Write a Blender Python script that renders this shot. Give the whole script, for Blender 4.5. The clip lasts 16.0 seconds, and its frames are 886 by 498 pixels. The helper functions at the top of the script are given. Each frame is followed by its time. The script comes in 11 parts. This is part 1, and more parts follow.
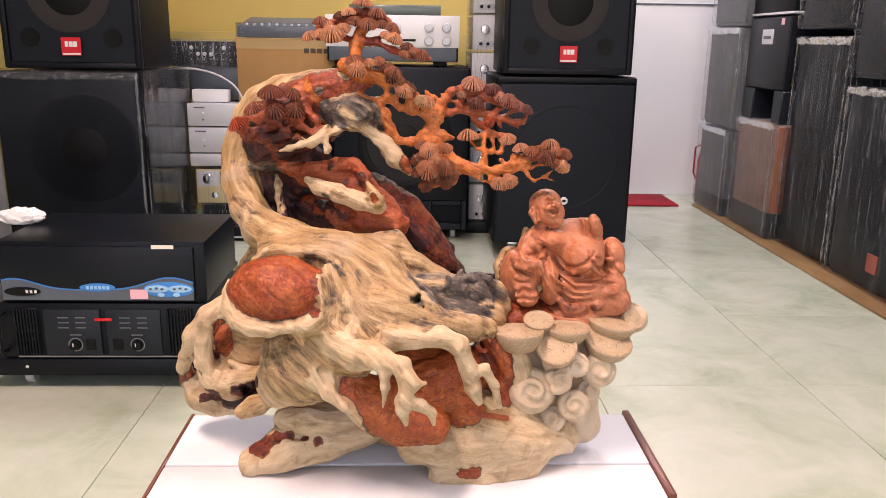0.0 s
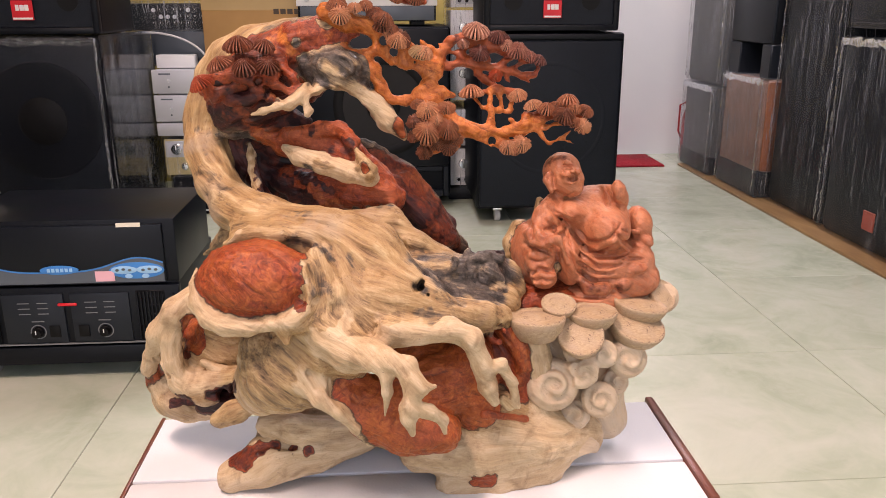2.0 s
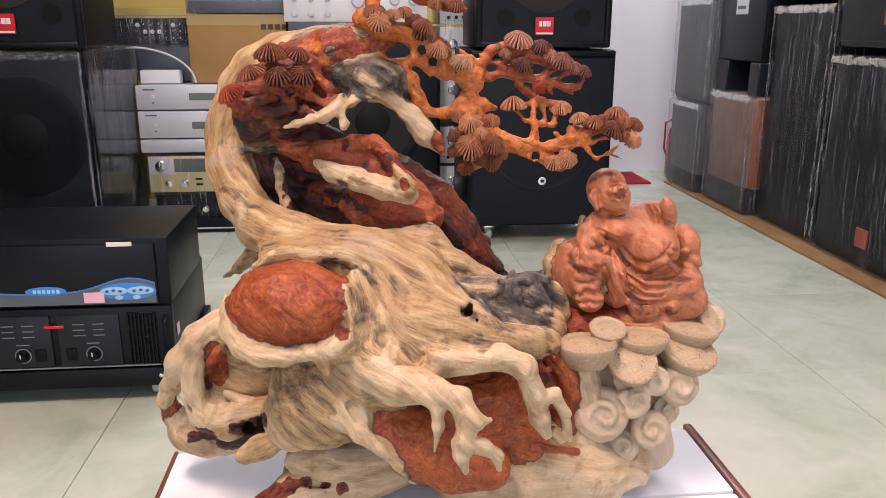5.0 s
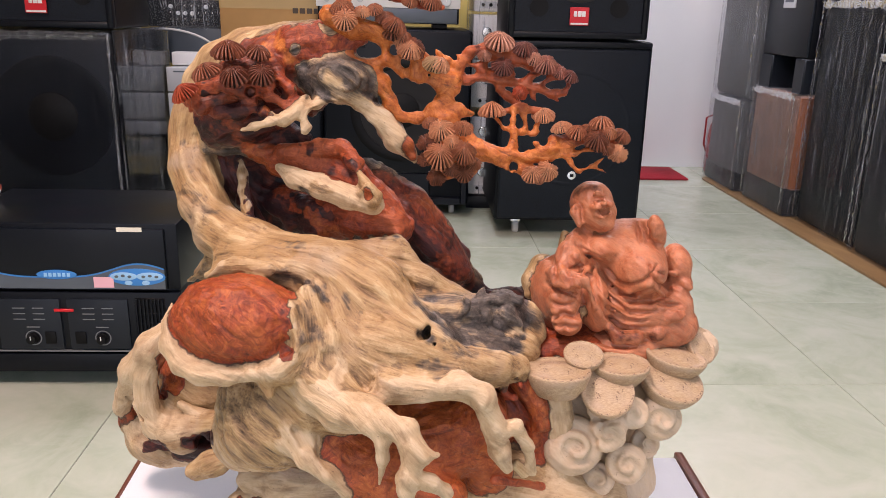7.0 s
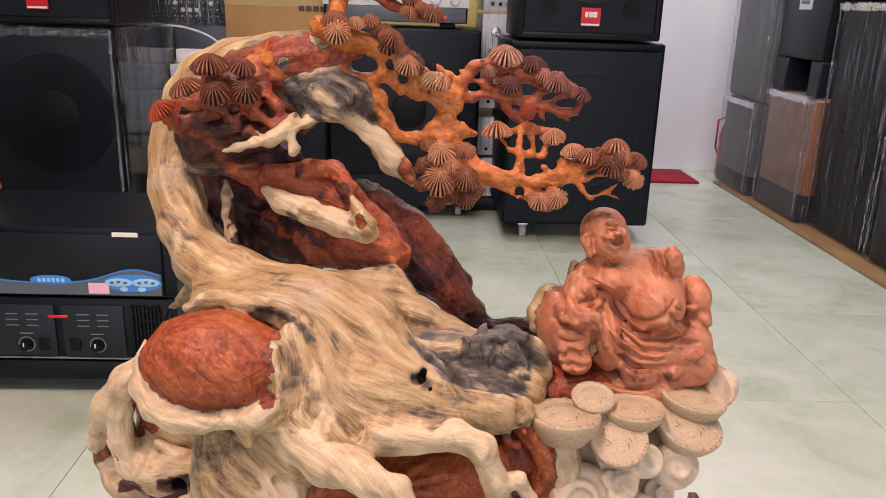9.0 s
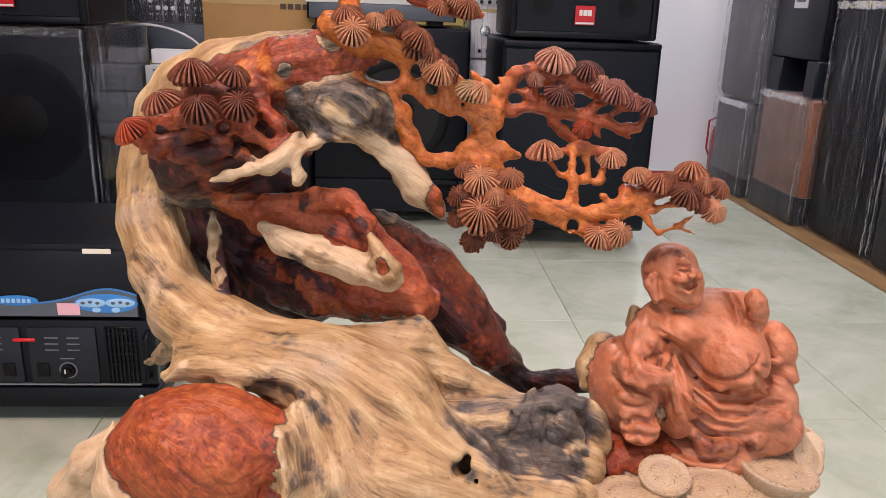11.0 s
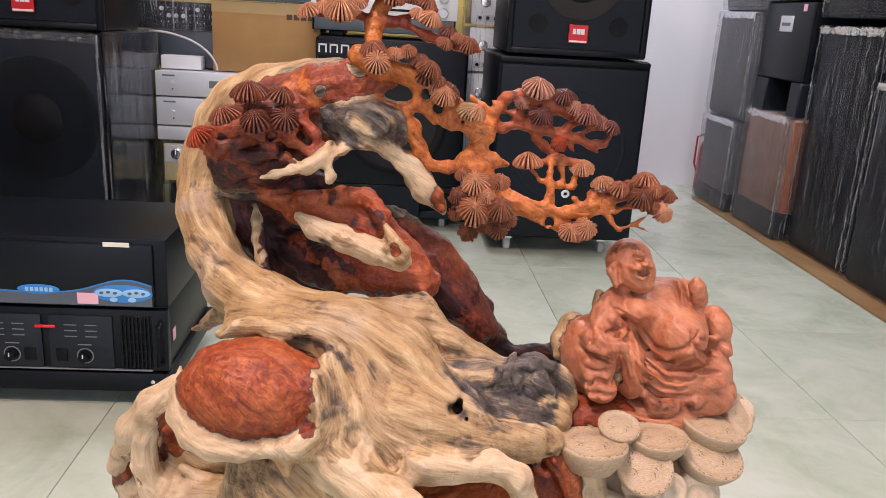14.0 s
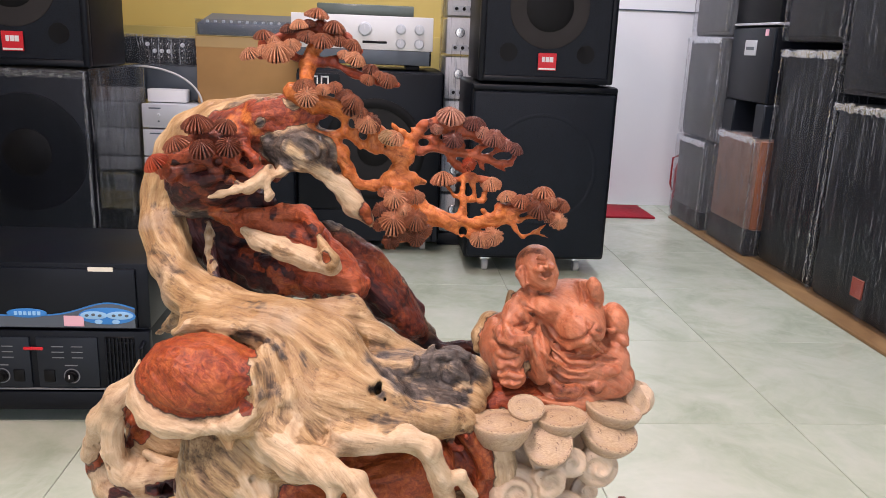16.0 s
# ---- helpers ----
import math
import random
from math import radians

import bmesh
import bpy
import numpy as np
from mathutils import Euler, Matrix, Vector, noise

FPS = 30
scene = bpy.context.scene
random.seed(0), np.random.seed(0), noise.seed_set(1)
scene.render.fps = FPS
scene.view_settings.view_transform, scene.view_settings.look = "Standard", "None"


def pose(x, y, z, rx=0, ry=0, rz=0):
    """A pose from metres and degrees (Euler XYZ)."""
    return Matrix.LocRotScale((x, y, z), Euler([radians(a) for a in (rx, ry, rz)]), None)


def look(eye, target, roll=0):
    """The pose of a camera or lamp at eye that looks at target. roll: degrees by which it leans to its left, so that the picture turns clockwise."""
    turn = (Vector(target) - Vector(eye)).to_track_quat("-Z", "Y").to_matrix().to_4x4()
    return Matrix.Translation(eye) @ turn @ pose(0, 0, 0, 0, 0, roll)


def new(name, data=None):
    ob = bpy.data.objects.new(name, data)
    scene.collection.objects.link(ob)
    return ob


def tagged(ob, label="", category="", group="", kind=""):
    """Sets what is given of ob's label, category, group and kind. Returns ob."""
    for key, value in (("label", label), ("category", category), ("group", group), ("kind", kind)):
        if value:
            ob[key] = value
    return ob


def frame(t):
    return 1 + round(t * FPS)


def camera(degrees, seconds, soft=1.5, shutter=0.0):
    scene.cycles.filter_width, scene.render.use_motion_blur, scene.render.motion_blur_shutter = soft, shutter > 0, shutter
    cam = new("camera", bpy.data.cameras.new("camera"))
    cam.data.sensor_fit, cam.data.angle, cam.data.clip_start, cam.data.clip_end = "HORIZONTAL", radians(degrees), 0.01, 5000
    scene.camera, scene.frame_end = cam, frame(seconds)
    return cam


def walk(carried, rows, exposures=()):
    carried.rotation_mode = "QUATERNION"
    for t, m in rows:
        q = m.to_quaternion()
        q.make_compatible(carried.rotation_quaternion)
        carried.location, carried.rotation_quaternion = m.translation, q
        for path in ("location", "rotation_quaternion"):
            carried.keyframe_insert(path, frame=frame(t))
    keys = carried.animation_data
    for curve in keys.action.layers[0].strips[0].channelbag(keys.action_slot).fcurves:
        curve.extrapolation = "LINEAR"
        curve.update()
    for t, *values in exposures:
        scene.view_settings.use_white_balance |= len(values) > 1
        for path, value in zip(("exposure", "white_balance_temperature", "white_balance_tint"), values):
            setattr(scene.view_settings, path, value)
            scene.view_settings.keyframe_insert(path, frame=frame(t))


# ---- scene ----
cam = camera(58.3, 16.0, soft=0.9)
METRES, EYE, TILT, LEAN, TURN = 0.99, 0.928, -2.0, 0.0, -2.2
ROWS = [
    (0.0, 0.0, 0.0, 0.0, 0.19, -12.61, -0.84),
    (0.5, -0.0007, 0.0187, -0.0018, 0.01, -13.16, -0.65),
    (1.0, -0.007, 0.0551, -0.0148, -0.23, -14.11, -0.62),
    (1.5, -0.0192, 0.106, -0.0189, -0.84, -15.0, -0.34),
    (2.0, -0.0274, 0.1303, -0.0174, -1.78, -15.12, 0.26),
    (2.5, -0.055, 0.1536, -0.0149, -1.97, -14.85, 0.27),
    (3.0, -0.0884, 0.1927, -0.0289, -1.44, -14.62, 0.31),
    (3.5, -0.1168, 0.2311, -0.0375, -1.75, -14.38, 0.61),
    (4.0, -0.1253, 0.2368, -0.0427, -2.93, -14.27, 0.61),
    (4.5, -0.1204, 0.2147, -0.0341, -3.76, -14.13, 0.22),
    (5.0, -0.0904, 0.1819, -0.0264, -3.52, -13.86, -0.01),
    (7.5, -0.0182, 0.2418, -0.0104, 0.23, -15.22, -1.4),
    (8.0, -0.0155, 0.2475, -0.011, 0.27, -15.32, -1.42),
    (8.5, -0.0069, 0.2653, -0.0047, 0.39, -15.28, -1.68),
    (9.0, -0.0139, 0.294, 0.0033, 0.53, -15.24, -1.78),
    (11.5, -0.0702, 0.4318, -0.0021, -1.62, -15.26, -1.66),
    (12.0, -0.0859, 0.4328, -0.0089, -2.09, -15.06, -1.62),
    (12.5, -0.0902, 0.4286, -0.0018, -2.11, -14.97, -1.97),
    (13.0, -0.0728, 0.3788, 0.0055, -1.86, -14.98, -2.47),
    (13.5, -0.0808, 0.328, 0.0131, -1.13, -14.97, -3.3),
    (14.0, -0.0643, 0.2927, 0.0198, -1.15, -14.62, -3.22),
    (14.5, -0.0503, 0.2517, 0.0255, -1.75, -13.97, -2.97),
    (15.0, -0.0454, 0.206, 0.0255, -1.38, -13.49, -2.94),
    (15.5, -0.0198, 0.1888, 0.0244, -1.22, -13.23, -2.34),
    (16.0, -0.0004, 0.1854, 0.0309, -1.76, -12.72, -2.2),
]
walk(cam, [(t, pose(0, 0, EYE, TILT, LEAN, TURN) @ pose(METRES * x, METRES * y, METRES * z, 90 + pitch, roll, yaw)) for t, x, y, z, yaw, pitch, roll in ROWS],
     [(0.0, 0.26, 6850, 30), (2.0, 0.10, 6900, 30), (5.0, 0.09, 6400, 27), (9.0, 0.07, 6500, 28), (12.0, 0.05, 6350, 27), (14.0, 0.09, 6250, 26), (16.0, 0.14, 6250, 26)])

# ---- light ----
world = bpy.data.worlds.new("world")
scene.world = world
world.use_nodes = True
wn = world.node_tree
sky = wn.nodes.new("ShaderNodeTexSky")
sky.sky_type, sky.sun_disc, sky.sun_elevation, sky.sun_rotation = "NISHITA", False, radians(40), radians(200)
wn.nodes["Background"].inputs[1].default_value = 0.12
wn.links.new(sky.outputs[0], wn.nodes["Background"].inputs[0])

sun_data = bpy.data.lights.new("sun", "SUN")
sun_data.energy, sun_data.angle, sun_data.color = 2.0, radians(0.6), (1.0, 0.93, 0.82)
sun = new("sun", sun_data)
sun.matrix_world = look((3.0, -8.0, 9.0), (0.5, -4.5, 0.0))


def area_lamp(name, place, target, wide, high, watts, colour):
    data = bpy.data.lights.new(name, "AREA")
    data.shape, data.size, data.size_y, data.energy, data.color = "RECTANGLE", wide, high, watts, colour
    ob = new(name, data)
    ob.matrix_world = look(place, target)
    return ob


# daylight of the open shop front behind the camera
area_lamp("shopfront_daylight", (-0.2, -2.55, 1.5), (0.0, 2.0, 1.0), 4.2, 2.3, 24, (0.58, 0.82, 1.0))
# ceiling tubes over the aisle
TUBES = ((-0.72, 0.12, 80, (1.0, 0.82, 0.68)), (1.15, 0.55, 22, (1.0, 0.87, 0.78)), (1.15, 3.75, 37, (0.90, 0.95, 1.0)), (-0.15, 3.40, 31, (0.92, 0.95, 1.0)))
for tx, ty, watts, tone in TUBES:
    area_lamp("tube_light", (tx, ty, 2.93), (tx, ty, 0.0), 0.16, 1.15, watts, tone)


# ---- materials ----
class Nodes:
    """A small writer of node trees."""

    def __init__(self, name):
        self.mat = bpy.data.materials.new(name)
        self.mat.use_nodes = True
        self.tree = self.mat.node_tree
        self.bsdf = self.tree.nodes["Principled BSDF"]
        self.out = self.tree.nodes["Material Output"]

    def add(self, kind, **values):
        n = self.tree.nodes.new("ShaderNode" + kind)
        for key, v in values.items():
            self.put(n.inputs[key.replace("_", " ")], v)
        return n

    def put(self, socket, v):
        if hasattr(v, "is_linked"):
            self.tree.links.new(v, socket)
        elif isinstance(v, tuple) and len(v) == 3 and socket.type == "RGBA":
            socket.default_value = (*v, 1)
        else:
            socket.default_value = v

    def set(self, **values):
        for key, v in values.items():
            self.put(self.bsdf.inputs[key.replace("_", " ")], v)
        return self

    def coords(self, kind="Object"):
        return self.tree.nodes.new("ShaderNodeTexCoord").outputs[kind]

    def scaled(self, vec, scale):
        m = self.add("Mapping", Vector=vec)
        m.inputs["Scale"].default_value = scale if isinstance(scale, tuple) else (scale,) * 3
        return m.outputs[0]

    def noise(self, vec, scale, detail=4.0, rough=0.55, distort=0.0):
        return self.add("TexNoise", Vector=vec, Scale=scale, Detail=detail, Roughness=rough, Distortion=distort).outputs[0]

    def ramp(self, fac, *stops):
        n = self.add("ValToRGB", Fac=fac)
        e = n.color_ramp.elements
        while len(e) < len(stops):
            e.new(0.5)
        for el, (at, col) in zip(e, stops):
            el.position = at
            el.color = (*col, 1) if isinstance(col, tuple) else (col, col, col, 1)
        return n.outputs[0]

    def mix(self, fac, a, b, blend="MIX"):
        n = self.tree.nodes.new("ShaderNodeMix")
        n.data_type, n.blend_type = "RGBA", blend
        self.put(n.inputs[0], fac)
        self.put(n.inputs[6], a)
        self.put(n.inputs[7], b)
        return n.outputs[2]

    def maths(self, op, a, b=0.5):
        n = self.tree.nodes.new("ShaderNodeMath")
        n.operation = op
        self.put(n.inputs[0], a)
        self.put(n.inputs[1], b)
        return n.outputs[0]

    def bump(self, height, strength=0.3, distance=0.002):
        return self.add("Bump", Height=height, Strength=strength, Distance=distance).outputs[0]


def surface(name, base, rough=0.5, metal=0.0, vary=0.12, grain=60.0, blotch=4.0, relief=0.15, distance=0.001, coat=0.0, spec=0.5):
    """A plain material with fine grain, larger blotches and some unevenness of gloss."""
    n = Nodes(name)
    co = n.coords()
    fine, big = n.noise(co, grain, 5), n.noise(co, blotch, 3)
    dark = tuple(c * (1 - vary) for c in base)
    light = tuple(min(1.0, c * (1 + vary)) for c in base)
    col = n.mix(n.ramp(big, (0.3, 0.0), (0.7, 1.0)), dark, light)
    col = n.mix(n.maths("MULTIPLY", fine, vary), col, dark)
    rg = n.add("MapRange", Value=big)
    rg.inputs[3].default_value, rg.inputs[4].default_value = max(0.02, rough - 0.07), min(1.0, rough + 0.07)
    n.set(Base_Color=col, Roughness=rg.outputs[0], Metallic=metal, Coat_Weight=coat, Normal=n.bump(fine, relief, distance))
    n.bsdf.inputs["Specular IOR Level"].default_value = spec
    return n.mat


def tile_material():
    n = Nodes("polished_tile")
    info = n.tree.nodes.new("ShaderNodeObjectInfo")
    co = n.coords()
    shift = n.add("VectorMath")
    shift.operation = "MULTIPLY_ADD"
    n.put(shift.inputs[0], info.outputs["Random"])
    shift.inputs[1].default_value = (17.0, 31.0, 5.0)
    n.put(shift.inputs[2], co)
    p = shift.outputs[0]
    cloud = n.noise(p, 3.2, 6, 0.6, 0.8)
    vein = n.noise(p, 9.0, 8, 0.62, 1.6)
    col = n.ramp(cloud, (0.3, (0.37, 0.43, 0.315)), (0.5, (0.48, 0.535, 0.415)), (0.72, (0.57, 0.605, 0.505)))
    col = n.mix(n.ramp(vein, (0.45, 0.0), (0.62, 0.25)), col, (0.62, 0.63, 0.54))
    col = n.mix(n.maths("MULTIPLY", info.outputs["Random"], 0.12), col, (0.44, 0.45, 0.36))
    n.set(Base_Color=col, Roughness=n.ramp(vein, (0.3, 0.13), (0.7, 0.2)), Normal=n.bump(n.noise(p, 6, 2), 0.03, 0.002))
    return n.mat


def grille_material():
    n = Nodes("black_steel_grille")
    co = n.coords()
    v = n.add("TexVoronoi", Vector=co, Scale=190.0)
    holes = n.ramp(v.outputs[0], (0.25, 0.0), (0.45, 1.0))
    col = n.mix(holes, (0.0018, 0.0026, 0.0044), (0.0066, 0.0100, 0.0165))
    col = n.mix(n.ramp(n.noise(co, 5, 3), (0.4, 0.0), (0.7, 0.3)), col, (0.010, 0.016, 0.024))
    n.set(Base_Color=col, Roughness=0.5, Normal=n.bump(holes, 0.3, 0.0006))
    n.bsdf.inputs["Specular IOR Level"].default_value = 0.22
    return n.mat


def film_material(name="stretch_film", cloud=0.008, pleats=0.34, shine=0.55, wrinkle=0.007):
    """Clear stretch film: see-through, with a soft gloss and sparse pleats whose highlights are painted as pale lines.
    """
    n = Nodes(name)
    co = n.coords()
    bend = n.add("VectorMath")
    bend.operation = "MULTIPLY_ADD"
    n.put(bend.inputs[0], n.noise(n.scaled(co, (3.0, 3.0, 3.0)), 1.0, 2))
    bend.inputs[1].default_value = (0.05, 0.05, 0.0)
    n.put(bend.inputs[2], co)
    p = bend.outputs[0]
    pleat = n.noise(n.scaled(p, (150.0, 150.0, 0.9)), 1.0, 3, 0.5, 0.3)
    wide = n.noise(n.scaled(p, (16.0, 16.0, 1.0)), 1.0, 3, 0.5, 0.6)
    zone = n.ramp(n.noise(co, 3.2, 3), (0.38, 0.1), (0.58, 1.0))
    nor = n.bump(n.maths("ADD", n.maths("MULTIPLY", pleat, 0.4), wide), 1.0, wrinkle)
    gloss = n.add("BsdfGlossy", Color=(0.85, 0.88, 0.92), Roughness=0.12, Normal=nor)
    haze = n.add("BsdfDiffuse", Color=(0.70, 0.74, 0.80))
    clear = n.add("BsdfTransparent", Color=(0.95, 0.95, 0.96))
    fres = n.add("Fresnel", IOR=1.38, Normal=nor)
    m1 = n.add("MixShader", Fac=n.maths("MULTIPLY", fres.outputs[0], shine))
    n.put(m1.inputs[1], clear.outputs[0])
    n.put(m1.inputs[2], gloss.outputs[0])
    # bright streaks along the pleats: highlights put into the colour as pale diffuse
    line = n.ramp(pleat, (0.58, 0.0), (0.66, pleats))
    m2 = n.add("MixShader", Fac=n.maths("ADD", n.maths("MULTIPLY", line, zone), cloud))
    n.put(m2.inputs[1], m1.outputs[0])
    n.put(m2.inputs[2], haze.outputs[0])
    n.put(n.out.inputs[0], m2.outputs[0])
    return n.mat


def carving_material(name, gloss=0.47, relief=1.0, pale=0.0, streaks=1.0, ochres=0.7, bleach=0.0):
    """Oiled burl wood. Point attributes: 'wood' (red: heartwood, green: charred grey, blue: deep purple, alpha: amber) and 'grain' (red: fine fibres, green: broad fibres, blue: ochre)."""
    n = Nodes(name)
    wood = n.tree.nodes.new("ShaderNodeAttribute")
    wood.attribute_name = "wood"
    grain = n.tree.nodes.new("ShaderNodeAttribute")
    grain.attribute_name = "grain"
    sep = n.add("SeparateColor", Color=wood.outputs["Color"])
    fib = n.add("SeparateColor", Color=grain.outputs["Color"])
    co = n.coords()
    grit = n.noise(co, 520, 4, 0.6)
    way = n.tree.nodes.new("ShaderNodeAttribute")
    way.attribute_name = "way"
    hair = None
    for i in range(-6, 7):
        step = n.add("VectorMath")
        step.operation = "MULTIPLY_ADD"
        n.put(step.inputs[0], way.outputs["Vector"])
        step.inputs[1].default_value = (0.0011 * i,) * 3
        n.put(step.inputs[2], co)
        drawn = n.noise(step.outputs[0], 620, 2, 0.6)
        hair = drawn if hair is None else n.maths("ADD", hair, drawn)
    hair = n.maths("ADD", n.maths("MULTIPLY", n.maths("SUBTRACT", n.maths("MULTIPLY", hair, 1 / 13), 0.5), 4.2), 0.5)
    fine = n.maths("ADD", n.maths("MULTIPLY", fib.outputs[0], 0.50), n.maths("MULTIPLY", hair, 0.50))
    band = n.maths("ADD", n.maths("MULTIPLY", fib.outputs[1], 0.42), n.maths("ADD", n.maths("MULTIPLY", fib.outputs[0], 0.22), n.maths("MULTIPLY", hair, 0.36)))
    broad = n.noise(co, 13, 4, 0.55, 0.6)
    patch = n.noise(co, 42, 5, 0.6, 0.8)
    speck = n.noise(co, 300, 4, 0.6)
    edge = n.maths("MULTIPLY", n.maths("SUBTRACT", n.noise(co, 150, 4, 0.6), 0.5), 0.7)

    def crisp(share, half):
        """The border between two woods is sharp but ragged."""
        return n.ramp(n.maths("ADD", share, edge), (0.5 - half, 0.0), (0.5 + half, 1.0))

    heart, deep, amber = crisp(sep.outputs[0], 0.05), crisp(sep.outputs[2], 0.16), crisp(wood.outputs["Alpha"], 0.25)
    comb = n.maths("MULTIPLY", n.maths("SUBTRACT", 0.5, band), 1.5)
    char = n.ramp(n.maths("ADD", n.maths("ADD", sep.outputs[1], n.maths("MULTIPLY", edge, 0.5)), n.maths("MULTIPLY", comb, n.ramp(sep.outputs[1], (0.06, 0.0), (0.25, 1.0)))), (0.16, 0.0), (0.72, 1.0))
    # sapwood: cream to ochre, with brown fibre streaks that come and go, and grey weathering
    sap = n.ramp(band, (0.24, (0.155, 0.080, 0.032)), (0.40, (0.305, 0.182, 0.082)), (0.54, (0.415, 0.268, 0.130)), (0.72, (0.56, 0.405, 0.23)))
    ochre = n.ramp(band, (0.22, (0.15, 0.075, 0.03)), (0.42, (0.35, 0.205, 0.090)), (0.58, (0.45, 0.285, 0.132)), (0.76, (0.57, 0.41, 0.225)))
    sap = n.mix(n.ramp(broad, (0.38, ochres), (0.54, 0.0)), sap, ochre)
    sap = n.mix(n.ramp(n.maths("ADD", fib.outputs[2], edge), (0.3, 0.0), (0.7, 1.0)), sap, ochre)
    sap = n.mix(n.ramp(broad, (0.57, 0.0), (0.68, 0.5)), sap, (0.42, 0.33, 0.25))
    cream = n.ramp(band, (0.25, (0.46, 0.315, 0.180)), (0.45, (0.56, 0.405, 0.245)), (0.70, (0.65, 0.50, 0.335)))
    pale_share = n.ramp(n.maths("ADD", n.maths("MULTIPLY", fib.outputs[2], -1.0), edge), (0.25, 0.0), (0.75, 0.85))
    sap = n.mix(pale_share, sap, cream)
    sap = n.mix(n.ramp(patch, (0.52, 0.0), (0.70, 0.6)), sap, (0.25, 0.145, 0.07))
    streak = n.maths("MULTIPLY", n.ramp(fine, (0.30, 1.0), (0.42, 0.0)), n.ramp(patch, (0.46, 0.0), (0.64, 0.8 * streaks)))
    streak = n.maths("MULTIPLY", streak, n.maths("SUBTRACT", 1.0, n.maths("MULTIPLY", pale_share, 0.9)))
    sap = n.mix(streak, sap, (0.15, 0.08, 0.04))
    if bleach:
        sap = n.mix(bleach, sap, n.ramp(patch, (0.3, (0.57, 0.44, 0.315)), (0.7, (0.75, 0.63, 0.49))))
    # heartwood: brick red burl with orange figure
    burl = n.noise(co, 95, 9, 0.70, 2.2)
    red = n.ramp(burl, (0.28, (0.066, 0.009, 0.004)), (0.43, (0.185, 0.028, 0.010)), (0.56, (0.32, 0.056, 0.016)), (0.70, (0.50, 0.125, 0.036)))
    red = n.mix(n.ramp(broad, (0.46, 0.0), (0.66, 0.5)), red, (0.42, 0.115, 0.036))
    red = n.mix(n.ramp(broad, (0.30, 0.5), (0.46, 0.0)), red, (0.17, 0.040, 0.026))
    red = n.mix(n.ramp(fine, (0.24, 0.6), (0.38, 0.0)), red, (0.07, 0.016, 0.011))
    if pale:
        red = n.mix(pale, red, n.ramp(band, (0.25, (0.46, 0.155, 0.072)), (0.70, (0.76, 0.37, 0.205))))
    orange = n.ramp(burl, (0.28, (0.22, 0.042, 0.009)), (0.44, (0.41, 0.103, 0.020)), (0.66, (0.62, 0.21, 0.048)))
    orange = n.mix(n.ramp(fine, (0.24, 0.7), (0.40, 0.0)), orange, (0.10, 0.028, 0.011))
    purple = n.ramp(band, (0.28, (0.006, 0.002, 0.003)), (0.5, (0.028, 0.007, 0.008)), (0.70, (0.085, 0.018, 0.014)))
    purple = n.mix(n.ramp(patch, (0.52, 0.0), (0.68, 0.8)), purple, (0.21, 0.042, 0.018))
    grey = n.ramp(n.maths("ADD", n.maths("MULTIPLY", band, 0.55), n.maths("MULTIPLY", burl, 0.45)), (0.32, (0.010, 0.008, 0.008)), (0.44, (0.042, 0.034, 0.030)), (0.56, (0.110, 0.088, 0.074)), (0.70, (0.26, 0.212, 0.172)))
    warm = n.ramp(band, (0.26, (0.050, 0.032, 0.020)), (0.44, (0.135, 0.092, 0.058)), (0.60, (0.25, 0.180, 0.118)), (0.76, (0.42, 0.33, 0.24)))
    grey = n.mix(n.ramp(sep.outputs[1], (0.55, 0.0), (0.85, 1.0)), warm, grey)
    col = n.mix(heart, sap, red)
    col = n.mix(amber, col, orange)
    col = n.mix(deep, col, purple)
    col = n.mix(char, col, grey)
    # dark line where sapwood meets heartwood
    rim = n.ramp(n.maths("ABSOLUTE", n.maths("SUBTRACT", n.maths("ADD", sep.outputs[0], edge), 0.47), 0.0), (0.03, 0.85), (0.13, 0.0))
    col = n.mix(rim, col, (0.045, 0.018, 0.012))
    col = n.mix(n.ramp(speck, (0.28, 0.5), (0.34, 0.0)), col, (0.10, 0.055, 0.035))
    h = n.maths("ADD", n.maths("MULTIPLY", fine, 0.9), n.maths("ADD", band, n.maths("MULTIPLY", speck, 0.35)))
    h = n.maths("SUBTRACT", h, n.maths("MULTIPLY", rim, 0.5))
    n.set(Base_Color=col, Roughness=n.ramp(broad, (0.3, gloss - 0.1), (0.7, gloss + 0.1)), Normal=n.bump(h, 0.50 * relief, 0.0018))
    n.bsdf.inputs["Specular IOR Level"].default_value = 0.38
    return n.mat


def board_material():
    n = Nodes("white_foam")
    co = n.coords()
    cells = n.add("TexVoronoi", Vector=co, Scale=320.0).outputs[0]
    col = n.mix(n.noise(co, 7, 3), (0.74, 0.76, 0.80), (0.64, 0.66, 0.70))
    n.set(Base_Color=col, Roughness=0.75, Normal=n.bump(cells, 0.25, 0.0006))
    return n.mat


def wood_material(name, dark, light, scale=(3.0, 40.0, 40.0), rough=0.4):
    n = Nodes(name)
    p = n.scaled(n.coords(), scale)
    g = n.noise(p, 1.0, 6, 0.6, 1.0)
    n.set(Base_Color=n.ramp(g, (0.3, dark), (0.7, light)), Roughness=rough, Normal=n.bump(g, 0.2, 0.001))
    return n.mat


